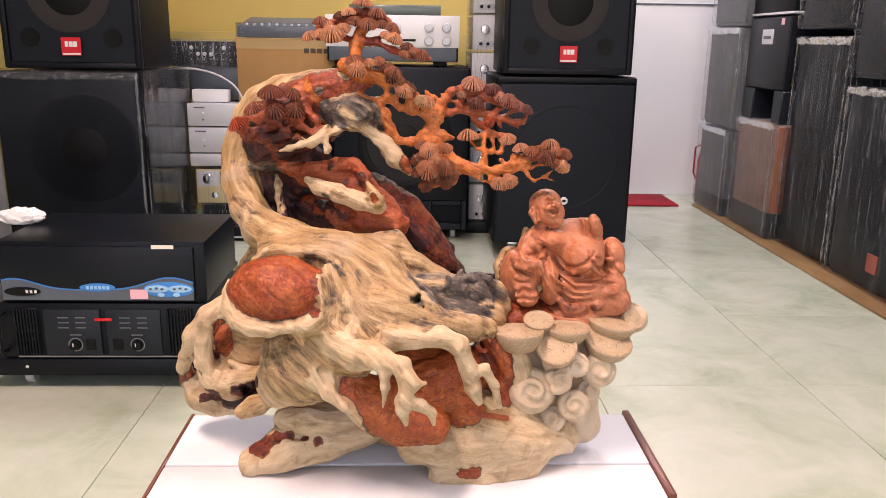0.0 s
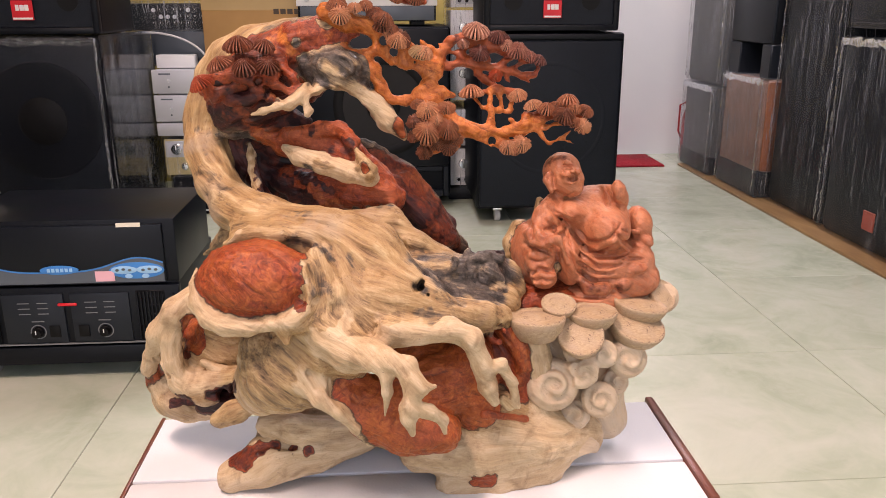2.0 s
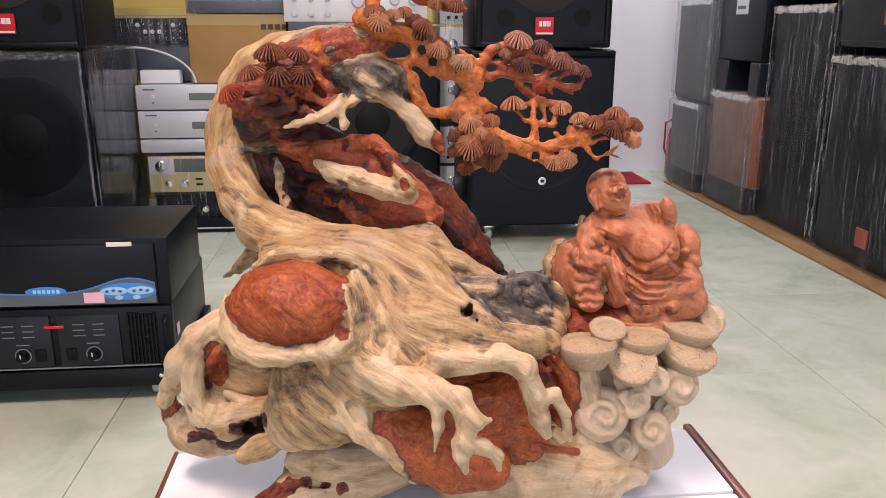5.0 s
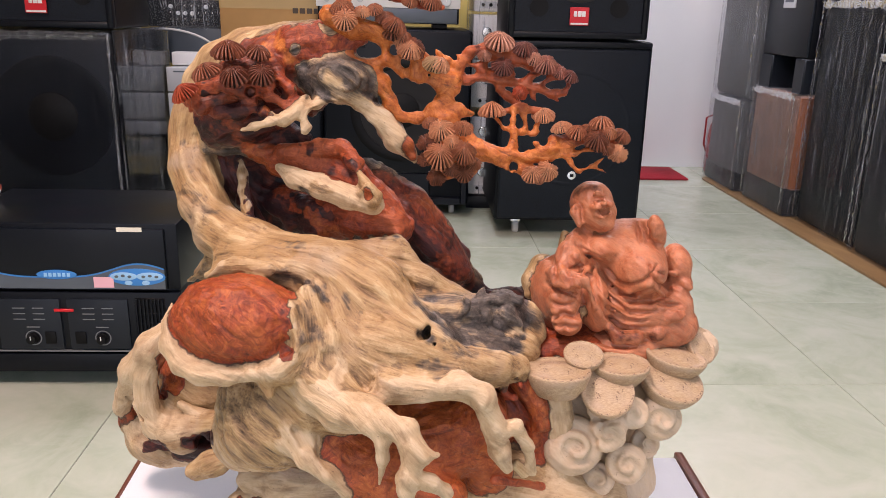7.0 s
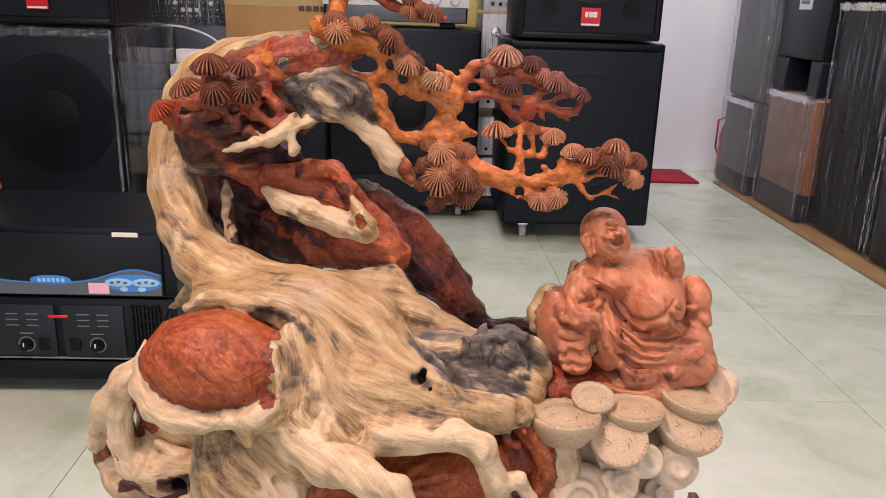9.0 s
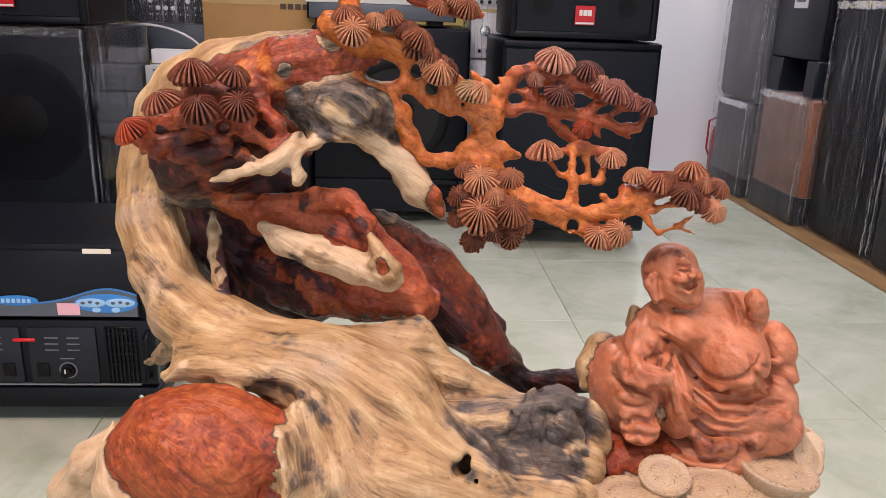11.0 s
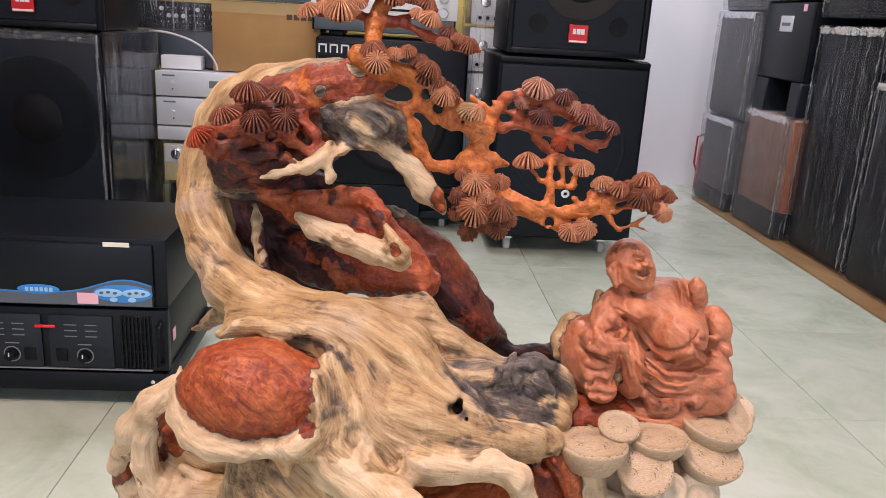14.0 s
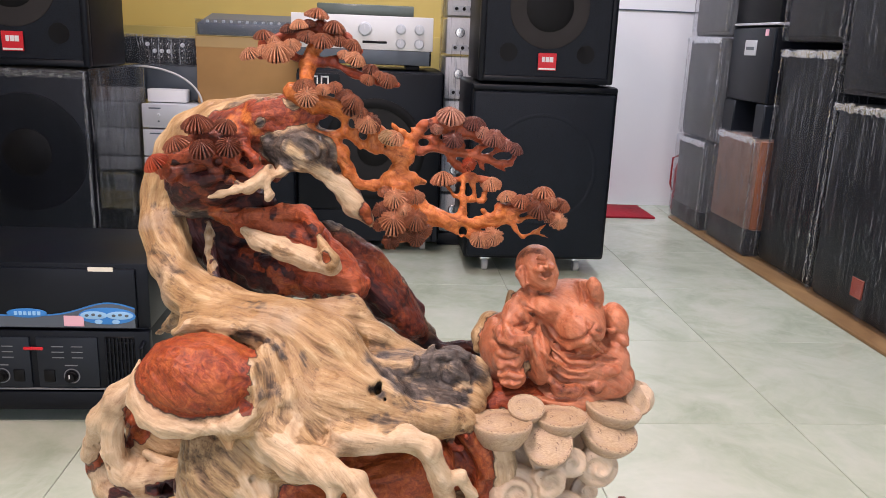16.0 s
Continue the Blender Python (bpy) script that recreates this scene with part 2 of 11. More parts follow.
MAT = dict(
    tile=tile_material(), grout=surface("grout", (0.30, 0.31, 0.26), 0.8),
    white_wall=surface("white_wall_paint", (0.80, 0.80, 0.80), 0.55, vary=0.03, blotch=1.5, relief=0.05),
    ochre_wall=surface("ochre_wall_paint", (0.52, 0.40, 0.115), 0.6, vary=0.10, blotch=1.5, relief=0.06),
    ceiling=surface("ceiling_paint", (0.62, 0.62, 0.60), 0.8, vary=0.04),
    grey_wall=surface("grey_wall_paint", (0.30, 0.29, 0.27), 0.7, vary=0.08),
    black_box=surface("black_textured_paint", (0.0028, 0.0042, 0.0075), 0.45, vary=0.35, grain=420, relief=0.35, distance=0.0008, spec=0.18),
    black_metal=surface("black_powder_coat", (0.0036, 0.0052, 0.0088), 0.38, vary=0.25, grain=300, relief=0.15, spec=0.22),
    grey_box=surface("grey_vinyl", (0.10, 0.105, 0.11), 0.5, vary=0.15, grain=300, relief=0.3),
    brown_box=surface("brown_veneer", (0.36, 0.20, 0.145), 0.42, vary=0.3, grain=80, blotch=9, relief=0.2),
    orange_side=wood_material("orange_veneer", (0.30, 0.085, 0.022), (0.48, 0.16, 0.05), (40, 40, 3)),
    grille=grille_material(), film=film_material(), film_fold=film_material("bunched_film", 0.05, 0.22, 0.9), film_taut=film_material("taut_film", 0.001, 0.02, 0.3), film_cloudy=film_material("cloudy_film", 0.05, 0.5, 0.6), film_side=film_material("loose_film", 0.002, 0.30, 1.0, 0.0022),
    cone=surface("paper_cone", (0.026, 0.024, 0.024), 0.7, vary=0.25, grain=200, spec=0.25),
    cone_dark=surface("dark_paper_cone", (0.017, 0.017, 0.018), 0.7, vary=0.25, grain=200, spec=0.25),
    rubber=surface("rubber", (0.0028, 0.0028, 0.0034), 0.5, spec=0.2),
    badge_red=surface("red_badge", (0.62, 0.012, 0.02), 0.35, vary=0.05),
    badge_faded=surface("faded_red_badge", (0.55, 0.10, 0.06), 0.4, vary=0.1),
    white_plastic=surface("white_plastic", (0.78, 0.78, 0.78), 0.4, vary=0.03),
    chrome=surface("chrome", (0.75, 0.75, 0.76), 0.16, 1.0, vary=0.04, relief=0.03),
    silver=surface("silver_faceplate", (0.58, 0.60, 0.63), 0.42, 0.25, vary=0.05, relief=0.05),
    print_grey=surface("grey_print", (0.17, 0.18, 0.19), 0.5),
    gold=surface("champagne_faceplate", (0.66, 0.56, 0.30), 0.40, 0.3, vary=0.08),
    lcd=surface("lcd_window", (0.13, 0.16, 0.14), 0.2, vary=0.1),
    blue_panel=surface("blue_print", (0.03, 0.22, 0.60), 0.35, vary=0.08),
    sky_panel=surface("light_blue_print", (0.30, 0.55, 0.80), 0.35, vary=0.08),
    slate_panel=surface("slate_print", (0.085, 0.105, 0.13), 0.4, vary=0.1),
    charcoal=surface("charcoal_paint", (0.010, 0.014, 0.021), 0.42, vary=0.15, spec=0.3),
    pink_paper=surface("pink_paper", (0.80, 0.45, 0.52), 0.7, vary=0.05),
    cream_paper=surface("cream_paper", (0.78, 0.74, 0.62), 0.7, vary=0.05),
    card=surface("brown_cardboard", (0.40, 0.22, 0.075), 0.75, vary=0.12, grain=140, blotch=5),
    tape=surface("packing_tape", (0.46, 0.30, 0.11), 0.25, vary=0.06),
    ink=surface("dark_ink", (0.07, 0.045, 0.03), 0.6),
    foam=board_material(),
    table_wood=wood_material("mahogany_stain", (0.095, 0.022, 0.010), (0.19, 0.055, 0.024), (25, 3, 25), 0.32),
    mat_board=wood_material("plywood_sheet", (0.17, 0.09, 0.035), (0.36, 0.22, 0.095), (10, 2, 10), 0.35),
    red_carpet=surface("red_carpet", (0.34, 0.012, 0.022), 0.95, vary=0.3, grain=500, relief=0.9, distance=0.004),
    fire_red=surface("red_enamel", (0.36, 0.02, 0.022), 0.3),
    glass_dark=surface("dark_gloss", (0.006, 0.008, 0.012), 0.30, vary=0.1, spec=0.2),
    carve=carving_material("oiled_burl_wood"), carve_red=carving_material("polished_red_heartwood", 0.40, 0.9), carve_cream=carving_material("pale_sapwood", 0.5, 0.8, 0.0, 0.3, 0.3, 0.62), carve_pale=carving_material("rosy_heartwood", 0.38, 0.45, 0.46),
    rope=surface("white_cable", (0.52, 0.52, 0.51), 0.5),
)


def pale_material(name):
    """Pale sanded sapwood with grey-brown dirt in its pits."""
    n = Nodes(name)
    co = n.coords("Generated")
    ob = n.tree.nodes.new("ShaderNodeObjectInfo").outputs["Random"]
    big, fine = n.noise(co, 3.5, 4), n.noise(n.scaled(co, (4.0, 14.0, 4.0)), 5.0, 6, 0.6, 0.8)
    pits = n.ramp(n.add("TexVoronoi", Vector=co, Scale=22.0).outputs[0], (0.26, 1.0), (0.38, 0.0))
    zone = n.ramp(n.noise(co, 2.6, 2), (0.44, 0.0), (0.48, 1.0))
    high = n.ramp(n.add("SeparateXYZ", Vector=co).outputs[2], (0.90, 0.0), (0.92, 1.0))
    pits = n.maths("MULTIPLY", pits, n.maths("MULTIPLY", zone, high))
    col = n.ramp(fine, (0.32, (0.27, 0.18, 0.10)), (0.48, (0.40, 0.285, 0.17)), (0.66, (0.53, 0.405, 0.26)))
    col = n.mix(n.ramp(big, (0.42, 0.0), (0.68, 0.6)), col, (0.40, 0.30, 0.22))
    col = n.mix(n.maths("MULTIPLY", ob, 0.10), col, (0.50, 0.30, 0.17))
    col = n.mix(n.maths("MULTIPLY", pits, 0.85), col, (0.14, 0.08, 0.05))
    h = n.maths("SUBTRACT", n.maths("MULTIPLY", fine, 0.12), pits)
    n.set(Base_Color=col, Roughness=0.55, Normal=n.bump(h, 0.5, 0.002))
    return n.mat


def fan_material(name, dark, mid, light):
    """Carved tufts: each piece has its own share of dark and light wood, and the ridges are rubbed paler here and there."""
    n = Nodes(name)
    co = n.coords()
    ob = n.tree.nodes.new("ShaderNodeObjectInfo").outputs["Random"]
    g = n.noise(n.scaled(co, (2.0, 2.0, 5.0)), 1.6, 5, 0.6, 1.0)
    fine = n.noise(co, 26.0, 4)
    shade = n.maths("ADD", n.maths("MULTIPLY", g, 0.62), n.maths("MULTIPLY", ob, 0.38))
    col = n.ramp(shade, (0.30, dark), (0.50, mid), (0.72, light))
    col = n.mix(n.ramp(fine, (0.28, 0.7), (0.46, 0.0)), col, tuple(c * 0.35 for c in dark))
    n.set(Base_Color=col, Roughness=n.ramp(fine, (0.3, 0.34), (0.7, 0.5)), Normal=n.bump(fine, 0.3, 0.02))
    return n.mat


def shaded_cut_material():
    """Near-black bottoms of knife cuts: the shade in the grooves is put into the colour."""
    return surface("shaded_cut", (0.018, 0.007, 0.006), 0.6, vary=0.3, grain=30, blotch=5)


# ---- building helpers ----
def mesh_object(name, bm, material, smooth=True):
    me = bpy.data.meshes.new(name)
    bm.to_mesh(me)
    bm.free()
    me.materials.append(material)
    if smooth:
        me.polygons.foreach_set("use_smooth", [True] * len(me.polygons))
        me.set_sharp_from_angle(angle=radians(38))
    return new(name, me)


def part(name, bm, material, parent, label=""):
    ob = mesh_object(name, bm, material)
    ob.parent = parent
    return tagged(ob, label) if label else ob


def thing(name, m, label, category, group=""):
    ob = new(name)
    ob.empty_display_size = 0.1
    ob.matrix_world = m
    return tagged(ob, label, category, group)


def structure(name, bm, material, label="", category=""):
    return tagged(mesh_object(name, bm, material), label, category, kind="structure")


def box(x0, x1, y0, y1, z0, z1, bevel=0.004, segs=2, bm=None):
    """A box with rounded edges between two corners."""
    bm = bm or bmesh.new()
    r = bmesh.ops.create_cube(bm, size=1.0)
    vs = r["verts"]
    for v in vs:
        v.co = Vector(((x0 + x1) / 2 + v.co.x * (x1 - x0), (y0 + y1) / 2 + v.co.y * (y1 - y0), (z0 + z1) / 2 + v.co.z * (z1 - z0)))
    if bevel:
        es = list({e for v in vs for e in v.link_edges})
        bmesh.ops.bevel(bm, geom=es, offset=bevel, segments=segs, affect="EDGES", profile=0.5)
    return bm


def lathe(profile, m=None, steps=28, bm=None, cap=True):
    """Turns (radius, height) pairs about the local z axis."""
    bm = bm or bmesh.new()
    m = m or Matrix()
    rings = []
    for r, h in profile:
        rings.append([bm.verts.new(m @ Vector((r * math.cos(a), r * math.sin(a), h))) for a in (2 * math.pi * i / steps for i in range(steps))])
    for a, b in zip(rings, rings[1:]):
        for i in range(steps):
            bm.faces.new((a[i], a[(i + 1) % steps], b[(i + 1) % steps], b[i]))
    if cap:
        bm.faces.new(list(reversed(rings[0])))
        bm.faces.new(rings[-1])
    bmesh.ops.recalc_face_normals(bm, faces=bm.faces)
    return bm


def tube(points, radii, sides=10, bm=None):
    """A round bar along points, with a radius at each."""
    bm = bm or bmesh.new()
    pts = [Vector(p) for p in points]
    if not isinstance(radii, (list, tuple)):
        radii = [radii] * len(pts)
    rings = []
    up = Vector((0.13, 0.31, 0.94)).normalized()
    for i, p in enumerate(pts):
        d = (pts[min(i + 1, len(pts) - 1)] - pts[max(i - 1, 0)]).normalized()
        a = d.cross(up).normalized() if abs(d.dot(up)) < 0.98 else d.orthogonal().normalized()
        b = d.cross(a)
        rings.append([bm.verts.new(p + radii[i] * (a * math.cos(t) + b * math.sin(t))) for t in (2 * math.pi * k / sides for k in range(sides))])
    for a, b in zip(rings, rings[1:]):
        for k in range(sides):
            bm.faces.new((a[k], a[(k + 1) % sides], b[(k + 1) % sides], b[k]))
    bm.faces.new(rings[0])
    bm.faces.new(rings[-1])
    bmesh.ops.recalc_face_normals(bm, faces=bm.faces)
    return bm


FRONT = pose(0, 0, 0, 90)  # turns a lathe's axis from z to -y


def disc(x, z, y, profile, steps=28, cap=True):
    return lathe(profile, Matrix.Translation((x, y, z)) @ FRONT, steps, None, cap)


def film_sheet(x0, x1, y0, y1, z0, z1, seed, swell=0.004):
    """Stretch film pulled round a box: four sides and a top, with small vertical pleats."""
    rnd = random.Random(seed)
    bm = bmesh.new()
    nx, nz = 26, 12
    corners = [(x0, y0), (x1, y0), (x1, y1), (x0, y1)]
    cols = []
    for (ax, ay), (bx, by) in zip(corners, corners[1:] + corners[:1]):
        d = Vector((by - ay, -(bx - ax))).normalized()
        for i in range(nx):
            f = i / nx
            edge = min(f, 1 - f) * 14
            amp = swell * min(1.0, edge)
            off = rnd.uniform(-0.3, 1.0) * amp + 0.003
            cols.append((ax + (bx - ax) * f + d.x * off, ay + (by - ay) * f + d.y * off))
    rows = []
    for j in range(nz + 1):
        z = z0 + (z1 - z0) * j / nz
        s = 1.0
        rows.append([bm.verts.new((x + rnd.uniform(-1, 1) * 0.0008 * s, y + rnd.uniform(-1, 1) * 0.0008 * s, z + (0.004 if j == nz else 0.0))) for x, y in cols])
    k = len(cols)
    for a, b in zip(rows, rows[1:]):
        for i in range(k):
            bm.faces.new((a[i], a[(i + 1) % k], b[(i + 1) % k], b[i]))
    bm.faces.new(rows[-1])
    bmesh.ops.recalc_face_normals(bm, faces=bm.faces)
    return bm


def film_fold(points, across, wide, seed, depth=0.007):
    """A crumpled band of bunched film along an edge. across: the direction of its width."""
    rnd = random.Random(seed)
    bm = bmesh.new()
    a, b = Vector(points[0]), Vector(points[1])
    u = Vector(across).normalized()
    out = (b - a).normalized().cross(u)
    count = max(8, int((b - a).length / 0.012))
    rows = []
    for i in range(count + 1):
        c = a.lerp(b, i / count)
        w = wide * rnd.uniform(0.55, 1.15)
        rows.append([bm.verts.new(c + u * w * (j / 5 - 0.5) + out * rnd.uniform(-0.2, 1.0) * depth * (0.3 if j in (0, 5) else 1.0) + u * rnd.uniform(-1, 1) * 0.002) for j in range(6)])
    for p, q in zip(rows, rows[1:]):
        for j in range(5):
            bm.faces.new((p[j], p[j + 1], q[j + 1], q[j]))
    return bm


# ---- the room ----
X0, X1, Y0, Y1, CEIL = -3.0, 2.32, -2.6, 5.0, 3.0
structure("ground", box(-12, 12, -14, 12, -0.20, -0.12, 0), MAT["grout"], "grey concrete ground outside the shop", "ground")
floor = structure("floor", box(X0 - 0.1, X1 + 0.1, Y0 - 0.1, Y1 + 0.1, -0.12, -0.0035, 0), MAT["grout"], "pale green polished tile floor with thin joints", "floor")
structure("ceiling", box(X0 - 0.1, X1 + 0.1, Y0 - 0.1, Y1 + 0.1, CEIL, CEIL + 0.12, 0), MAT["ceiling"], "plain white painted ceiling", "ceiling")
structure("wall_west", box(X0 - 0.12, X0, Y0, Y1, 0, CEIL, 0), MAT["grey_wall"], "plain grey painted wall", "wall")
structure("wall_east", box(X1, X1 + 0.12, Y0, Y1, 0, CEIL, 0), MAT["white_wall"], "plain white painted wall behind the stacked speakers", "wall")
structure("wall_north_1", box(X0 - 0.12, 0.72, Y1, Y1 + 0.12, 0, CEIL, 0), MAT["ochre_wall"], "ochre yellow painted back wall", "wall")
structure("wall_north_2", box(0.72, X1 + 0.12, Y1 - 0.003, Y1 + 0.12, 0, CEIL, 0), MAT["white_wall"], "white panelled back wall with a thin joint", "wall")
structure("trim_1", box(0.72, X1, Y1 - 0.009, Y1 - 0.003, 1.166, 1.174, 0.001), MAT["slate_panel"], "thin dark panel joint across the white wall", "trim")
# shop front: piers and a lintel round a wide opening
structure("wall_south_1", box(X0 - 0.12, -2.4, Y0 - 0.12, Y0, 0, CEIL, 0), MAT["white_wall"], "white pier beside the shop front", "wall")
structure("wall_south_2", box(2.0, X1 + 0.12, Y0 - 0.12, Y0, 0, CEIL, 0), MAT["white_wall"], "white pier beside the shop front", "wall")
structure("wall_south_3", box(-2.4, 2.0, Y0 - 0.12, Y0, 2.75, CEIL, 0), MAT["white_wall"], "white lintel over the shop front", "wall")
# a pillar of darker ochre at the back corner and a shelf board above the stacked amplifiers
structure("trim_2", box(-1.72, -1.53, Y1 - 0.25, Y1, 0, CEIL, 0.004), MAT["ochre_wall"], "ochre painted pilaster in the back corner", "trim")
structure("wall_north_3", box(-1.53, 0.36, 4.42, Y1, 0.0, 0.965, 0.004), MAT["ochre_wall"], "ochre painted ledge along the back wall", "wall")

for tx, ty, watts, tone in TUBES:
    lamp = thing("ceiling_light", pose(tx, ty, CEIL), "white ceiling tube fixture, switched on", "ceiling light", "ceiling tubes")
    part("fitting", box(-0.11, 0.11, -0.63, 0.63, -0.045, 0.0, 0.006), MAT["white_plastic"], lamp)


# ---- the carving: blended limbs turned into one skin ----
def soft_noise(p, freq, seed=0):
    """Smooth value noise in -1..1 at an (n, 3) array of places."""
    q = p * freq
    i = np.floor(q).astype(np.int64)
    f = q - i
    f = f * f * (3 - 2 * f)

    hx, hy, hz = i[:, 0] * 374761393, i[:, 1] * 668265263, i[:, 2] * 2147483647 + seed * 974711

    def corner(dx, dy, dz):
        h = hx + hy + hz + (dx * 374761393 + dy * 668265263 + dz * 2147483647)
        h = (h ^ (h >> 13)) * 1274126177
        return ((h ^ (h >> 16)) & 65535) * (1 / 32767.5) - 1.0

    fx, fy, fz = f.T
    side = []
    for dz in (0, 1):
        lines = []
        for dy in (0, 1):
            c0, c1 = corner(0, dy, dz), corner(1, dy, dz)
            lines.append(c0 + fx * (c1 - c0))
        side.append(lines[0] + fy * (lines[1] - lines[0]))
    return side[0] + fz * (side[1] - side[0])


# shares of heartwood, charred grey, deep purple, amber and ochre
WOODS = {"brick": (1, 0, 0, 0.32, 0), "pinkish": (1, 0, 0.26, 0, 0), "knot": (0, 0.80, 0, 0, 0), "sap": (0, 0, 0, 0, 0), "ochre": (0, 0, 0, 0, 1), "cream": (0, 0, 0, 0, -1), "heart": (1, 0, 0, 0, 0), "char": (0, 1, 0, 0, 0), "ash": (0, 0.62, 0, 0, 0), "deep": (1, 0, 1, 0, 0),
         "weather": (0, 0.28, 0, 0, 0), "amber": (1, 0, 0, 1, 0), "dull": (1, 0, 0.56, 0, 0), "rose": (1, 0, 0, 0.42, 0)}


class Skin:
    """Limbs (round cones along a line) and lumps (ellipsoids), blended, hollowed and tinted, as one mesh."""

    def __init__(self, cell):
        self.cell, self.solids, self.cuts, self.tints = cell, [], [], []

    def limb(self, wood, pts, k=0.012):
        run, chain = 0.0, []
        for a, b in zip(pts, pts[1:]):
            a, b = np.array(a, float), np.array(b, float)
            chain.append((a, b, run))
            run += float(np.linalg.norm(b[:3] - a[:3]))
        self.solids.append(("limb", wood, chain, None, None, k))
        return self

    def lump(self, wood, centre, radii, turn=(0, 0, 0), k=0.012):
        r = np.array(Euler([radians(t) for t in turn]).to_matrix())
        self.solids.append(("lump", wood, np.array(centre, float), np.array(radii, float), r, k))
        return self

    def cut(self, pts, k=0.006):
        for a, b in zip(pts, pts[1:]):
            self.cuts.append((np.array(a, float), np.array(b, float), k))
        return self

    def tint(self, wood, pts, soft=0.0028, ragged=0.005):
        """The wood's colour within reach of a line: knots, inlaid pith, cut faces; also shade painted into hollows."""
        for a, b in zip(pts, pts[1:]):
            self.tints.append((wood, np.array(a, float), np.array(b, float), soft, ragged))
        return self

    @staticmethod
    def cone(p, a, b):
        ab = b[:3] - a[:3]
        t = np.clip(((p - a[:3]) @ ab) / max(1e-9, ab @ ab), 0, 1)
        near = a[:3] + t[:, None] * ab
        off = p - near
        return np.sqrt((off * off).sum(1)) - (a[3] + t * (b[3] - a[3])), t, off

    def distance(self, s, p):
        """Distance to a solid, and which way the wood fibres run there: along the limb."""
        if s[0] == "limb":
            best = way = None
            for a, b, run in s[2]:
                d = self.cone(p, a, b)[0]
                along = np.broadcast_to((b - a)[:3] / max(1e-9, np.linalg.norm((b - a)[:3])), p.shape)
                if best is None:
                    best, way = d, along
                else:
                    m = np.clip(0.5 + 0.5 * (best - d) / 0.004, 0, 1)
                    best = best * (1 - m) + d * m - 0.004 * m * (1 - m)
                    m = np.clip(0.5 + 0.5 * (best - d) / 0.020, 0, 1)
                    way = way * (1 - m)[:, None] + along * m[:, None]
            return best, way
        q = (p - s[2]) @ s[4]
        k0 = np.sqrt(((q / s[3]) ** 2).sum(1)) + 1e-9
        k1 = np.sqrt(((q / s[3] ** 2) ** 2).sum(1)) + 1e-9
        return k0 * (k0 - 1.0) / k1, np.broadcast_to(np.array((0.80, -0.15, -0.58)), p.shape)

    def bounds(self, s):
        if s[0] == "limb":
            ends = np.array([e for a, b, _ in s[2] for e in (a, b)])
            return (ends[:, :3] - ends[:, 3:]).min(0), (ends[:, :3] + ends[:, 3:]).max(0)
        r = max(s[3])
        return s[2] - r, s[2] + r

    def mesh(self, name, rough=0.0016, fold=None):
        h = self.cell
        lows, highs = zip(*(self.bounds(s) for s in self.solids))
        lo, hi = np.min(lows, 0) - 4 * h, np.max(highs, 0) + 4 * h
        n = np.ceil((hi - lo) / h).astype(int) + 1
        field = np.full(n, 0.05, np.float32)
        axes = [lo[i] + h * np.arange(n[i]) for i in range(3)]

        def window(a, b, pad):
            i0 = np.clip(((a - pad - lo) / h).astype(int), 0, n - 1)
            i1 = np.clip(((b + pad - lo) / h).astype(int) + 2, 1, n)
            sl = tuple(slice(x, y) for x, y in zip(i0, i1))
            g = np.stack(np.meshgrid(*(axes[i][sl[i]] for i in range(3)), indexing="ij"), -1)
            return sl, g.reshape(-1, 3), g.shape[:3]

        for s in self.solids:
            sl, p, shape = window(*self.bounds(s), s[5] + 3 * h)
            d = self.distance(s, p)[0].reshape(shape).astype(np.float32)
            old, k = field[sl], s[5]
            m = np.clip(0.5 + 0.5 * (old - d) / k, 0, 1)
            field[sl] = old * (1 - m) + d * m - k * m * (1 - m)
        for a, b, k in self.cuts:
            r = max(a[3], b[3])
            sl, p, shape = window(np.minimum(a[:3], b[:3]) - r, np.maximum(a[:3], b[:3]) + r, k + 3 * h)
            d = -self.cone(p, a, b)[0].reshape(shape).astype(np.float32)
            old = field[sl]
            m = np.clip(0.5 - 0.5 * (old - d) / k, 0, 1)
            field[sl] = old * (1 - m) + d * m + k * m * (1 - m)

        # surface nets
        inside = field < 0
        c = np.zeros(tuple(n - 1), np.int8)
        for dx in (0, 1):
            for dy in (0, 1):
                for dz in (0, 1):
                    c += inside[dx:n[0] - 1 + dx, dy:n[1] - 1 + dy, dz:n[2] - 1 + dz]
        cells = np.argwhere((c > 0) & (c < 8))
        index = np.full(tuple(n - 1), -1, np.int64)
        index[tuple(cells.T)] = np.arange(len(cells))
        total, count = np.zeros((len(cells), 3)), np.zeros(len(cells))
        ends = [np.array((x, y, z)) for x in (0, 1) for y in (0, 1) for z in (0, 1)]
        for a in ends:
            for b in ends:
                if (b - a).min() < 0 or (b - a).sum() != 1:
                    continue
                va, vb = field[tuple((cells + a).T)].astype(float), field[tuple((cells + b).T)].astype(float)
                cross = (va < 0) != (vb < 0)
                t = np.where(cross, va / np.where(cross, va - vb, 1), 0)
                total += np.where(cross[:, None], a + t[:, None] * (b - a), 0)
                count += cross
        verts = lo + h * (cells + total / count[:, None])
        quads = []
